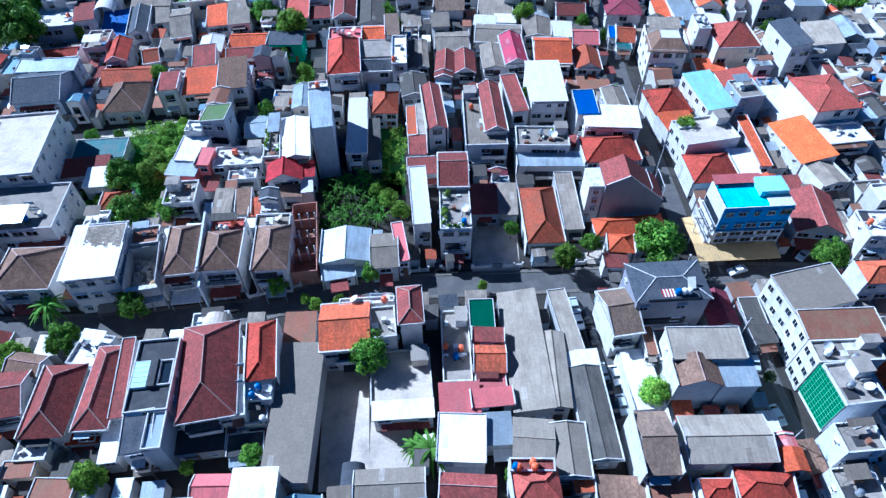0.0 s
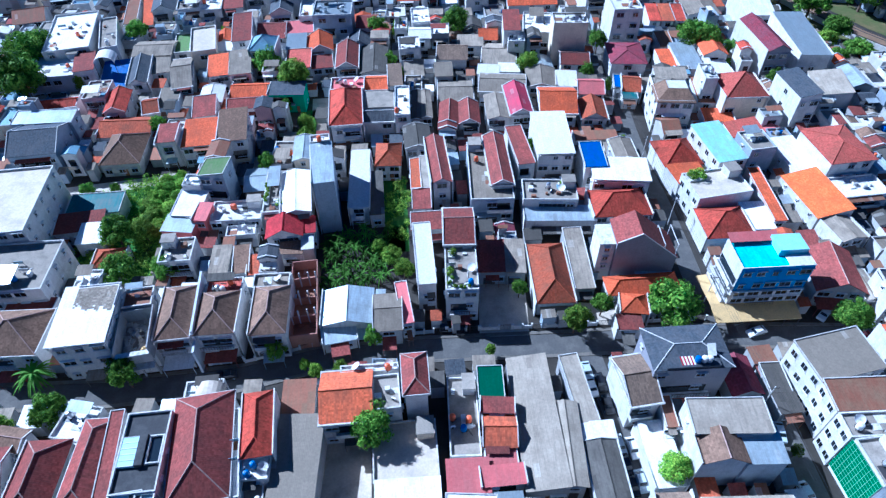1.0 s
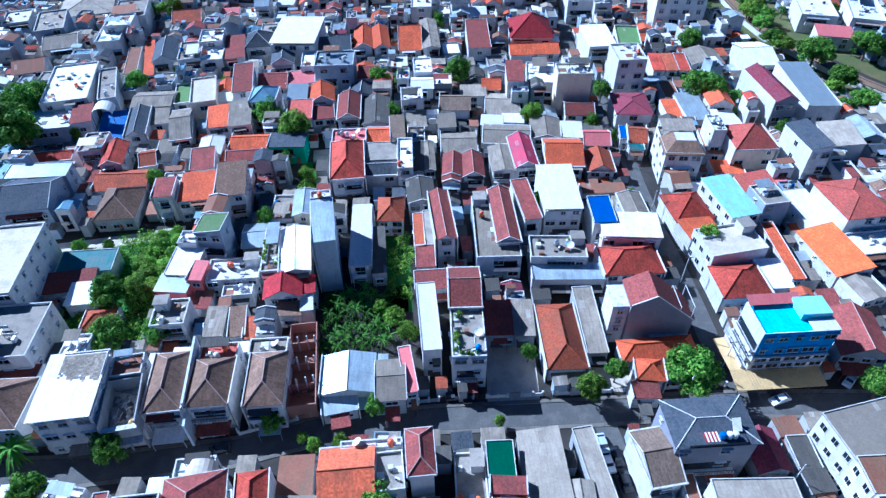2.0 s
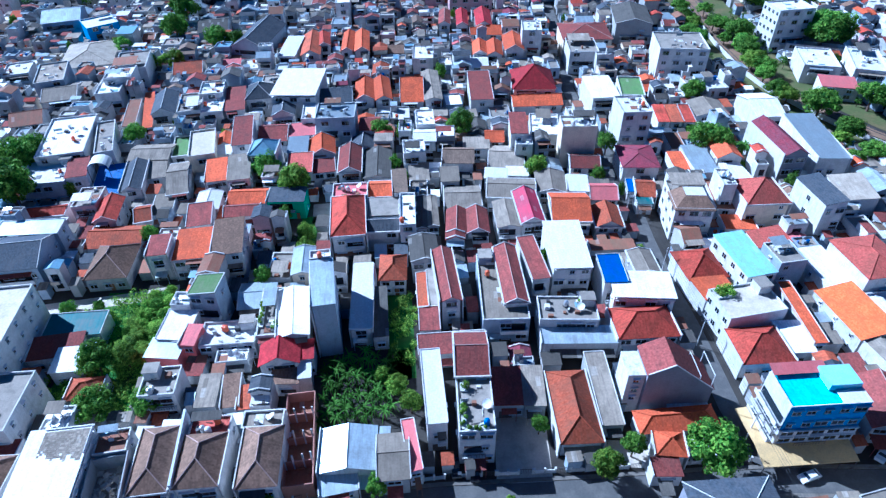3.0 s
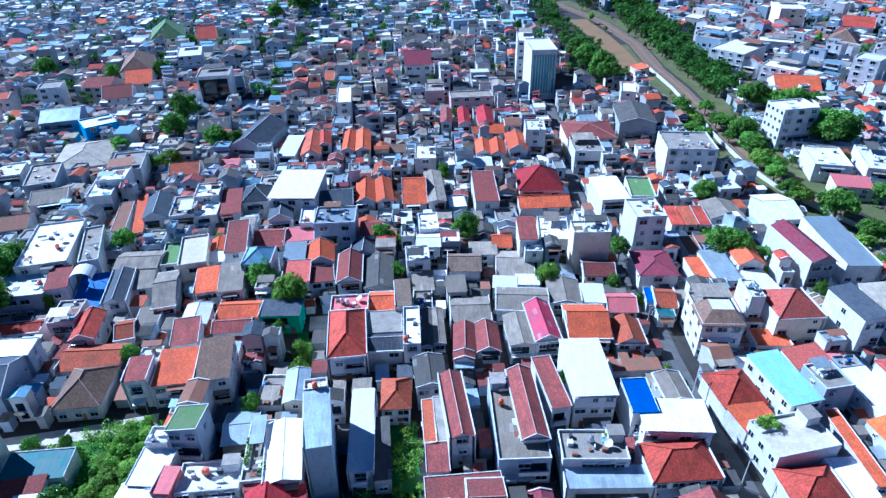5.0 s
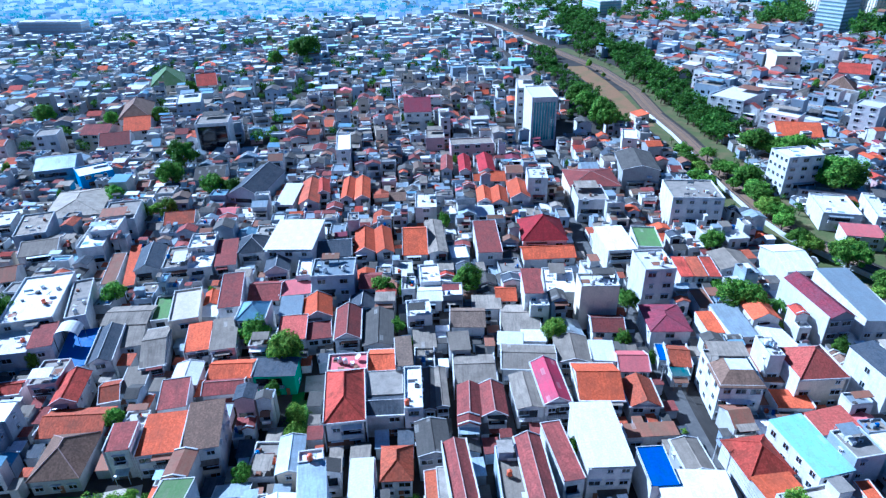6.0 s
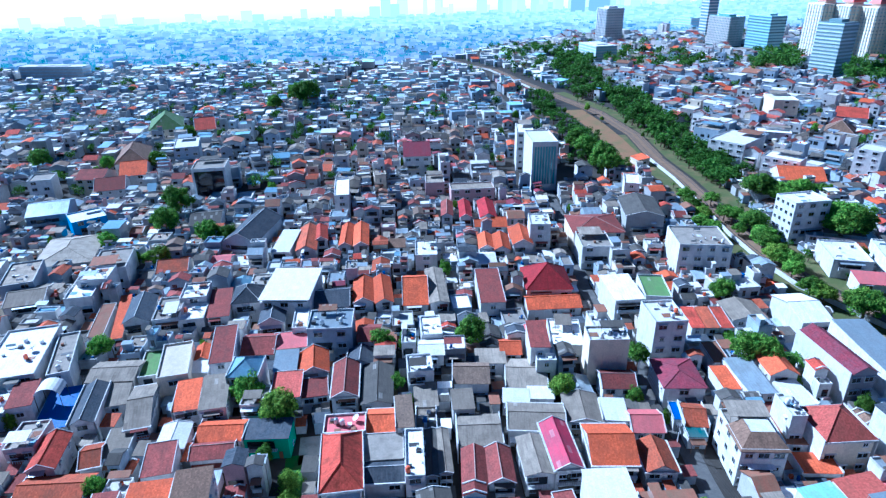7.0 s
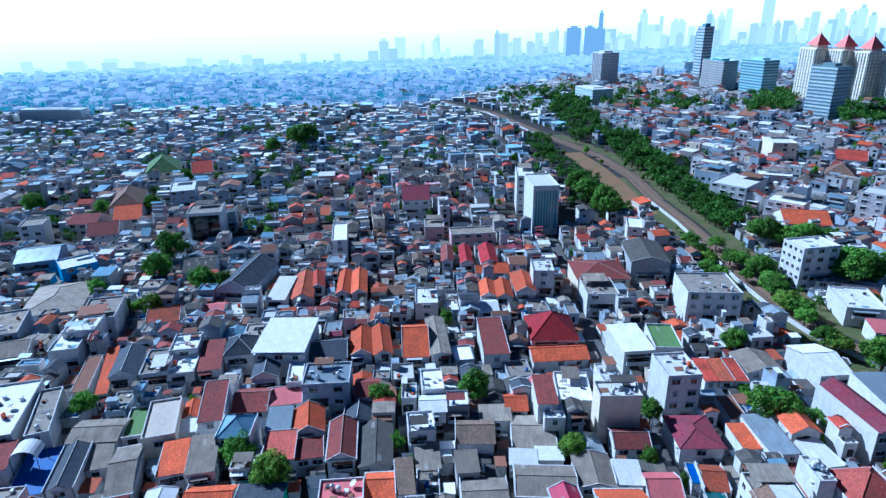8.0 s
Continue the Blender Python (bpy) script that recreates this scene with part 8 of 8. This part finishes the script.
def dress_corner_house(top, w, d, h):
    """A brown tiled skirt roof round the front of the flat deck, and a grey sheet roof behind."""
    f = -d / 2
    for name, q in (("front_skirt", [(-w / 2 - 0.5, f - 0.6, h - 0.3), (w / 2 + 0.3, f - 0.6, h - 0.3), (w / 2 - 1.5, f + 3.6, h + 1.6), (-w / 2 + 3.0, f + 3.6, h + 1.6)]),
                    ("side_skirt", [(-w / 2 - 0.5, d * 0.1, h - 0.3), (-w / 2 - 0.5, f - 0.6, h - 0.3), (-w / 2 + 3.0, f + 3.6, h + 1.6), (-w / 2 + 3.0, d * 0.1, h + 1.6)])):
        b = Build()
        slab_roof(b, q, 0.15)
        part(name, b.mesh(name, ROOF["brown"]), top, "brown tiled skirt roof")
    block_part("roof_room", top, WALL["white"], (-w / 2 + 3.1, f + 3.7, h - 0.5, w / 2 - 1.4, d * 0.1, h + 1.4), "white roof room")
    b = Build()
    slab_roof(b, [(-w / 2 + 0.3, d * 0.12, h + 1.9), (w / 2 - 0.6, d * 0.12, h + 1.9), (w / 2 - 0.6, d / 2, h + 2.5), (-w / 2 + 0.3, d / 2, h + 2.5)], 0.1)
    for px in (-w / 2 + 0.6, 0, w / 2 - 0.9):
        for py in (d * 0.14, d / 2 - 0.4):
            b.tube([(px, py, h - 0.5), (px, py, h + 1.9)], 0.07, 4)
    part("rear_canopy", b.mesh("rear_canopy", ROOF["asbestos"]), top, "grey sheet canopy on posts")


dress_corner_house(corner_house, 9.9, 13.2, 10.5)


# ---- things on roofs and in the street ----
def lathe(b, ring, sides=14, mi=0, cx=0.0, cy=0.0):
    """A turned shape from (radius, height) pairs."""
    pts = [[(cx + r * math.cos(2 * math.pi * j / sides), cy + r * math.sin(2 * math.pi * j / sides), z) for j in range(sides)] for r, z in ring]
    for p, q in zip(pts, pts[1:]):
        for j in range(sides):
            b.face([p[j], p[(j + 1) % sides], q[(j + 1) % sides], q[j]], mi=mi)
    b.face(pts[-1], mi=mi)


dress_slate_house(slate_house, 13.7, 8.7, 12.1)


def water_tank(colour, label):
    top = tagged(new("water_tank", None), label, "water tank", "rooftop water tanks", "thing")
    b = Build()
    lathe(b, [(0.52, 0.5), (0.56, 0.55), (0.56, 0.8), (0.53, 0.83), (0.56, 0.86), (0.56, 1.2), (0.53, 1.23), (0.56, 1.26), (0.56, 1.55), (0.42, 1.75), (0.2, 1.82), (0.2, 1.9)])
    part("tank", b.mesh("tank", PLASTIC[colour]), top)
    s = Build()
    for px in (-0.4, 0.4):
        for py in (-0.4, 0.4):
            s.tube([(px, py, 0), (px, py, 0.5)], 0.05, 4)
    s.box(-0.55, -0.55, 0.44, 0.55, 0.55, 0.5)
    part("stand", s.mesh("stand", DARKMETAL), top, "dark steel stand")
    return top


def satellite_dish():
    top = tagged(new("satellite_dish", None), "pale round satellite dish on a short mast", "satellite dish", "rooftop dishes", "thing")
    b = Build()
    lathe(b, [(0.02, 0.0), (0.35, 0.04), (0.65, 0.13), (0.9, 0.27), (0.9, 0.3), (0.65, 0.17), (0.35, 0.08), (0.02, 0.04)], 16)
    part("dish", b.mesh("dish", PLASTIC["white"]), top, m=pose(0, 0, 1.0, 35, 0, 20))
    s = Build()
    s.tube([(0, 0, 0), (0, 0, 1.0)], 0.06, 6)
    part("mast", s.mesh("mast", DARKMETAL), top)
    s = Build()
    s.tube([(0, 0, 0.05), (0, 0, 0.75)], 0.025, 4)
    part("feed_arm", s.mesh("feed_arm", DARKMETAL), top, m=pose(0, 0, 1.0, 35, 0, 20))
    return top


def ac_unit():
    top = tagged(new("air_conditioner", None), "white boxy outdoor air-conditioning unit", "air conditioner", "outdoor air conditioners", "thing")
    b = Build()
    b.box(-0.42, -0.16, 0.1, 0.42, 0.16, 0.7)
    part("case", b.mesh("case", PLASTIC["white"]), top)
    f = Build()
    lathe(f, [(0.24, 0), (0.24, 0.03), (0.08, 0.04)], 12)
    part("fan_grille", f.mesh("fan_grille", DARKMETAL), top, "dark round fan grille", pose(-0.1, -0.161, 0.4, 90, 0, 0))
    for px in (-0.32, 0.32):
        s = Build()
        s.box(px - 0.05, -0.16, 0, px + 0.05, 0.16, 0.1)
        part("foot", s.mesh("foot", DARKMETAL), top)
    return top


def car(paint, label):
    """A small hatchback: body, cabin glass, wheels."""
    top = tagged(new("car", None), label, "car", "parked cars", "thing")
    b = Build()
    prof = [(-2.05, 0.30), (-2.1, 0.62), (-1.95, 0.86), (-1.1, 0.96), (-0.55, 1.46), (0.9, 1.5), (1.65, 1.02), (2.0, 0.9), (2.08, 0.55), (2.02, 0.30)]
    half = [0.78, 0.84, 0.84, 0.84, 0.66, 0.64, 0.82, 0.82, 0.82, 0.76]
    n = len(prof)
    for i in range(n - 1):
        (x0, z0), (x1, z1) = prof[i], prof[i + 1]
        b.face([(x0, -half[i], z0), (x0, half[i], z0), (x1, half[i + 1], z1), (x1, -half[i + 1], z1)][::-1])
    for sgn in (1, -1):
        ring = [(prof[i][0], sgn * half[i], prof[i][1]) for i in range(n)]
        b.face(ring if sgn > 0 else ring[::-1])
    b.face([(prof[0][0], -half[0], 0.3), (prof[-1][0], -half[-1], 0.3), (prof[-1][0], half[-1], 0.3), (prof[0][0], half[0], 0.3)])
    part("body", b.mesh("body", paint), top)
    for name, q in (("windscreen", [(-1.04, -0.7, 1.03), (-0.62, -0.6, 1.43), (-0.62, 0.6, 1.43), (-1.04, 0.7, 1.03)]), ("rear_window", [(0.98, -0.58, 1.46), (1.52, -0.7, 1.12), (1.52, 0.7, 1.12), (0.98, 0.58, 1.46)])):
        g = Build()
        slab_roof(g, [Vector(p) + Vector((0, 0, 0.03)) for p in q], 0.02)
        part(name, g.mesh(name, GLASS), top)
    for sgn in (1, -1):
        g = Build()
        q = [(-0.85, sgn * 0.81, 1.02), (1.2, sgn * 0.80, 1.05), (0.85, sgn * 0.67, 1.43), (-0.5, sgn * 0.68, 1.40)]
        g.face(q if sgn < 0 else q[::-1])
        part("side_window", g.mesh("side_window", GLASS), top)
        for wx in (-1.3, 1.3):
            t = Build()
            lathe(t, [(0.3, -0.1), (0.33, -0.06), (0.33, 0.06), (0.3, 0.1)], 14)
            wheel = part("wheel", t.mesh("wheel", DARKMETAL), top, "black tyre", pose(wx, sgn * 0.76, 0.33, 90, 0, 0))
            r = Build()
            lathe(r, [(0.19, -0.115), (0.19, 0.115)], 10)
            part("rim", r.mesh("rim", PLASTIC["grey"]), wheel)
    return top


TANKS = [water_tank("orange", "orange plastic water tank on a steel stand"), water_tank("blue", "blue plastic water tank on a steel stand"), water_tank("white", "white plastic water tank on a steel stand"), water_tank("grey", "stainless steel water tank on a stand")]
DISH, UNIT = satellite_dish(), ac_unit()
CARS = [car(plain_mat("car_white", (0.8, 0.8, 0.8), (0.7, 0.7, 0.7), 0.25, 0.02, 0.1), "white parked hatchback car"), car(plain_mat("car_silver", (0.5, 0.55, 0.6), (0.4, 0.42, 0.45), 0.25, 0.02, 0.1), "silver-blue parked hatchback car"), car(plain_mat("car_black", (0.02, 0.02, 0.025), (0.05, 0.05, 0.05), 0.2, 0.02, 0.1), "black parked hatchback car"), car(plain_mat("car_red", (0.35, 0.02, 0.02), (0.2, 0.03, 0.03), 0.25, 0.02, 0.1), "red parked hatchback car")]
copy_thing(CARS[0], pose(25.3, 86.6, 0.05, 0, 0, 95))
copy_thing(CARS[1], pose(29.9, 72.3, 0.05, 0, 0, 95))
copy_thing(CARS[0], pose(30.0, 68.6, 0.05, 0, 0, 95))
copy_thing(CARS[2], pose(31.9, 69.6, 0.05, 0, 0, 95))
copy_thing(CARS[2], pose(32.1, 64.8, 0.05, 0, 0, 95))
copy_thing(CARS[1], pose(32.3, 56.7, 0.05, 0, 0, 95))
copy_thing(CARS[0], pose(34.5, 56.0, 0.05, 0, 0, 95))
copy_thing(CARS[1], pose(34.3, 50.0, 0.05, 0, 0, 95))
copy_thing(CARS[2], pose(32.5, 53.0, 0.05, 0, 0, 95))
copy_thing(CARS[2], pose(32.6, 49.4, 0.05, 0, 0, 95))
copy_thing(CARS[2], pose(6.0, 84.5, 0.05, 0, 0, 90))
copy_thing(CARS[2], pose(2.6, 85.5, 0.05, 0, 0, 92))
copy_thing(CARS[1], pose(82.4, 82.6, 0.05, 0, 0, 40))
copy_thing(CARS[0], pose(66.5, 79.2, 0.05, 0, 0, 15))
copy_thing(CARS[3], pose(87.0, 76.8, 0.05, 0, 0, 5))
copy_thing(CARS[1], pose(61.6, 57.2, 0.05, 0, 0, 80))
copy_thing(CARS[0], pose(61.4, 46.2, 0.05, 0, 0, 100))
copy_thing(CARS[2], pose(-40.4, 75.9, 0.05, 0, 0, 8))
def roof_planter(x, y, z, long, wide, ang, lush):
    """A masonry trough with shrubs on a roof deck."""
    rng = random.Random(int(x * 57 + y * 91))
    top = tagged(new("roof_planter", None), "masonry trough of bright green shrubs on a roof deck", "planter", "roof planters", "thing")
    top.matrix_basis = pose(x, y, z, 0, 0, ang)
    b = Build()
    b.box(-long / 2, -wide / 2, 0, long / 2, wide / 2, 0.45)
    part("trough", b.mesh("trough", COPING), top)
    b = Build()
    for _ in range(max(3, int(long * wide * 2.2))):
        leaf_cloud(b, rng, (rng.uniform(-0.46, 0.46) * long, rng.uniform(-0.4, 0.4) * wide, 0.5 + rng.uniform(0.1, 0.9) * lush), rng.uniform(0.3, 0.75) * lush, 60, 0.2)
    part("shrubs", b.mesh("shrubs", LEAF_LIGHT), top, "bright green leafy shrubs")


for spot in ((66.2, 120.4, 7.26, 4.4, 3.0, 8, 1.3), (75.2, 120.6, 7.26, 3.0, 1.0, 8, 0.7), (4.4, 90.6, 9.76, 0.9, 6.5, -2, 0.8), (6.6, 87.3, 9.76, 4.4, 0.8, -2, 0.6), (5.0, 96.6, 9.76, 1.4, 2.0, -2, 1.0),
             (-37.4, 122.6, 6.86, 0.9, 9.0, 3, 0.8), (-34.2, 118.2, 6.86, 1.6, 2.2, 3, 0.8), (34.0, 120.6, 6.86, 3.0, 0.8, -5, 0.5)):
    roof_planter(*spot)
# tanks, dishes and air conditioners on the roofs that carry them
clutter = random.Random(77)
flats = [o for o in scene.objects if o.get("category") == "house" and "flat" in o.get("label", "") and o.location.y < 260]
for o in flats:
    coping = [c for c in o.children if c.name.startswith("parapet_coping")]
    if not coping or any(k in o["label"] for k in ("cyan", "pale concrete", "dark-tarred", "mossy")):
        continue
    hw, hd, hz2 = coping[0].data.vertices[0].co.x, coping[0].data.vertices[0].co.y, max(v.co.z for v in coping[0].data.vertices)
    deck = hz2 - 0.55
    for k in range(clutter.choice((1, 1, 2, 3, 4))):
        px, py = clutter.uniform(-0.75, 0.75) * abs(hw), clutter.uniform(-0.85, 0.3) * abs(hd)
        m = o.matrix_basis @ pose(px, py, deck, 0, 0, clutter.uniform(0, 360))
        u = clutter.random()
        copy_thing(clutter.choice(TANKS) if u < 0.5 else DISH if u < 0.7 else UNIT, m)
for ob in (*TANKS, DISH, UNIT, *CARS):
    for o in (*ob.children_recursive, ob):
        bpy.data.objects.remove(o)


# ---- poles and cables along the side street and the road ----
def utility_pole(x, y, ang):
    top = tagged(new("utility_pole", None), "tall grey concrete utility pole with a crossarm", "utility pole", "poles along the streets", "thing")
    top.matrix_basis = pose(x, y, 0, 0, 0, ang)
    b = Build()
    b.tube([(0, 0, 0), (0, 0, 8.5)], 0.14, 7, taper=0.65)
    part("pole", b.mesh("pole", COPING), top)
    b = Build()
    b.box(-0.9, -0.05, 7.9, 0.9, 0.05, 8.02)
    for k in (-0.8, -0.3, 0.3, 0.8):
        b.tube([(k, 0, 8.02), (k, 0, 8.2)], 0.05, 5)
    part("crossarm", b.mesh("crossarm", DARKMETAL), top, "dark steel crossarm with insulators")


POLES = [(60.0, 40), (60.0, 62), (58.8, 88), (58.4, 112), (58.6, 136), (56.4, 160), (56.6, 186)]
for line_of, ang in ((POLES, 0),):
    for x, y in line_of:
        utility_pole(x, y, ang)
    for p, q in zip(line_of, line_of[1:]):
        c = Build()
        for off in (-0.8, -0.3, 0.3, 0.8):
            ox, oy = (off, 0) if ang == 0 else (0, off)
            c.tube([(p[0] + ox + (q[0] - p[0]) * s / 8, p[1] + oy + (q[1] - p[1]) * s / 8, 8.2 - 2.2 * (s / 8) * (1 - s / 8)) for s in range(9)], 0.02, 3)
        tagged(new("cable_run", c.mesh("cable_run", DARKMETAL)), "sagging black power cables between two poles", "cable", "cables", "thing")


# ---- garden walls with gates along the road ----
def garden_wall(x, y, length, ang, mat, label):
    top = tagged(new("garden_wall", None), label, "wall", "garden walls along the road", "thing")
    top.matrix_basis = pose(x, y, 0, 0, 0, ang)
    b = Build()
    b.box(-length / 2, -0.08, 0, length * 0.1, 0.08, 1.0)
    part("wall", b.mesh("wall", mat), top)
    for px in (-length / 2, -length * 0.2, length * 0.1, length / 2):
        q = Build()
        q.box(px - 0.16, -0.16, 0, px + 0.16, 0.16, 1.5)
        q.box(px - 0.2, -0.2, 1.5, px + 0.2, 0.2, 1.58)
        part("post", q.mesh("post", COPING), top)
    g2 = Build()
    g2.box(length * 0.1 + 0.16, -0.04, 1.42, length / 2 - 0.16, 0.04, 1.5)
    gate = part("gate", g2.mesh("gate", DARKMETAL), top, "dark barred metal gate")
    for k in range(int(length * 0.4 / 0.3)):
        q = Build()
        q.box(length * 0.1 + 0.25 + k * 0.3, -0.03, 0.1, length * 0.1 + 0.31 + k * 0.3, 0.03, 1.42)
        part("bar", q.mesh("bar", DARKMETAL), gate)


fence = random.Random(9)
for k in range(22):
    gx = -92 + k * 6.8
    if gx > 56:
        break
    p = next((a, b) for a, b in zip(ROAD, ROAD[1:]) if a[0] <= gx <= b[0])
    f = (gx - p[0][0]) / (p[1][0] - p[0][0])
    gy = p[0][1] + f * (p[1][1] - p[0][1]) + 4.1
    slope = math.degrees(math.atan2(p[1][1] - p[0][1], p[1][0] - p[0][0]))
    garden_wall(gx + 3.4, gy, 6.5, slope, fence.choice((WALL["white"], WALL["white"], WALL["grey"], WALL["bluegrey"])), "low plastered garden wall with a barred gate")


def roofless_shop(x, y, w, d, ang):
    """A shop whose roof has fallen in: bare walls, a ledged front, rubble and sand inside."""
    top = tagged(new("roofless_shop", None), "grey roofless shop shell full of rubble and sand", "building", kind="thing")
    top.matrix_basis = pose(x, y, 0, 0, 0, ang)
    rng, h, deck = random.Random(77), 9.4, 5.6
    grey, pale = WALL["grey"], COPING
    block_part("lower_storeys", top, WALL["white"], (-w / 2, -d / 2 + 1.3, 0, w / 2, d / 2, deck - 0.16))
    block_part("floor_slab", top, ROOF["concrete"], (-w / 2, -d / 2 + 0.3, deck - 0.157, w / 2, d / 2, deck))
    for name, box in (("side_wall", (-w / 2, -d / 2, deck + 0.003, -w / 2 + 0.22, d / 2, h)), ("side_wall", (w / 2 - 0.22, -d / 2, deck + 0.003, w / 2, d / 2, h + 0.3)),
                      ("front_wall", (-w / 2 + 0.23, -d / 2, deck - 0.5, w / 2 - 0.23, -d / 2 + 0.25, h - 1.6)), ("back_wall", (-w / 2 + 0.23, d / 2 - 0.2, deck + 0.003, w / 2 - 0.23, d / 2, h - 0.4))):
        block_part(name, top, grey, box)
    block_part("coping", top, pale, (-w / 2 + 0.23, -d / 2 - 0.25, h - 1.597, w / 2 - 0.23, -d / 2 + 0.75, h - 1.4), "stained pale coping")
    block_part("canopy", top, pale, (-w / 2 + 0.2, -d / 2 - 1.3, 4.6, w / 2 - 0.1, -d / 2 + 0.35, 4.75), "stained pale concrete canopy")
    for k in range(3):
        px = -w / 2 + 0.3 + k * (w - 0.9) / 2
        block_part("pillar", top, grey, (px, -d / 2 + 0.3, 0, px + 0.3, -d / 2 + 0.6, deck - 0.16))
    # heaps of broken slabs, and a pile of yellow sand
    b = Build()
    for _ in range(130):
        px, py = rng.uniform(-w / 2 + 0.6, w / 2 - 0.6), rng.uniform(-d / 2 + 0.7, d / 2 - 0.6)
        z = deck + 0.2 + 1.5 * math.exp(-((px + 0.4) ** 2 / 3 + (py + 0.6) ** 2 / 8)) * rng.random()
        turn = Matrix.Rotation(rng.uniform(0, 6.28), 3, "Z") @ Matrix.Rotation(rng.uniform(-0.5, 0.5), 3, "X")
        l, q, t = rng.uniform(0.15, 0.7), rng.uniform(0.15, 0.5), rng.uniform(0.05, 0.14)
        at = Vector((px, py, z))
        up = [at + turn @ Vector((sx * l * rng.uniform(0.7, 1), sy * q, t)) for sx, sy in ((-1, -1), (1, -1), (1, 1), (-1, 1))]
        dn = [p - Vector((0, 0, z + t - deck)) if z < deck + 0.6 else p - turn @ Vector((0, 0, 2 * t)) for p in up]
        b.face(up)
        for i in range(4):
            b.face([dn[i], dn[(i + 1) % 4], up[(i + 1) % 4], up[i]])
    part("rubble_heap", b.mesh("rubble", ROOF["palecon"]), top, "heap of broken pale concrete")["kind"] = "stuff"
    b = Build()
    n, rings = 14, ((1.5, 0.1), (1.15, 0.55), (0.7, 1.05), (0.25, 1.35))
    heap = [[Vector((w / 2 - 1.9 + r * math.cos(6.283 * i / n) * rng.uniform(0.85, 1.1), -d / 2 + 2.0 + r * math.sin(6.283 * i / n) * rng.uniform(0.85, 1.1), deck + z * rng.uniform(0.9, 1.1))) for i in range(n)] for r, z in rings]
    for lo, hi in zip(heap, heap[1:]):
        for i in range(n):
            b.face([lo[i], lo[(i + 1) % n], hi[(i + 1) % n], hi[i]])
    b.face(heap[-1])
    part("sand_heap", b.mesh("sand_heap", YELLOW), top, "yellow sand heap")
    b = Build()
    for k in range(5):
        leaf_cloud(b, rng, (w / 2 - 0.6, d / 2 - 1.2 - 0.5 * k, deck + 0.6 + rng.random() * 2), 0.6, 60, 0.16)
    part("creeper", b.mesh("creeper", LEAF), top, "green creeper on the wall")


roofless_shop(-57.1, 82.0, 6.5, 10.4, 8.0)


def roof_patch(top, x0, y0, x1, y1, z):
    """Bare old tiles where the white sheet of a roof stops short, with a frayed edge and an upstand."""
    rng = random.Random(31)
    b = Build()
    nx, ny = int((x1 - x0) / 0.42), int((y1 - y0) / 0.42)
    for i in range(nx):
        for j in range(ny):
            edge = 5.5 - 5.0 * i / nx + 1.4 * math.sin(i * 0.9) + rng.uniform(-1, 1)
            if j < edge or (nx * 0.66 < i < nx * 0.76 and j < 5):
                continue
            px, py = x0 + i * 0.42, y0 + j * 0.42
            zz = z + 0.0137 * py
            b.box(px, py, zz, px + 0.40, py + 0.40, zz + rng.uniform(0.03, 0.07))
    part("tile_patch", b.mesh("tile_patch", FARROOF["asbestos"]), top, "patch of weathered grey tiles")
    for box in ((x0 - 0.1, y1, z, x1 + 0.1, y1 + 0.14, z + 0.3), (x1 - 0.04, y0 + 2.0, z, x1 + 0.1, y1 - 0.003, z + 0.3)):
        block_part("upstand", top, COPING, box)


roof_patch(patched_house, -2.6, -0.6, 5.2, 6.9, 11.66)


def party_wall(x, y, length, h, ang):
    """The tall plastered fire wall between two hip-roofed houses, stepped down to the street."""
    b = Build()
    b.box(-0.22, -length / 2 + 3.0, 0, 0.22, length / 2, h)
    b.box(-0.22, -length / 2, 0, 0.22, -length / 2 + 2.997, h - 2.6)
    ob = tagged(new("party_wall", b.mesh("party_wall", WALL["blue"])), "tall pale blue plastered wall between two houses", "wall", kind="thing")
    ob.matrix_basis = pose(x, y, 0, 0, 0, ang)


party_wall(-46.3, 86.6, 18.5, 9.6, 4.5)
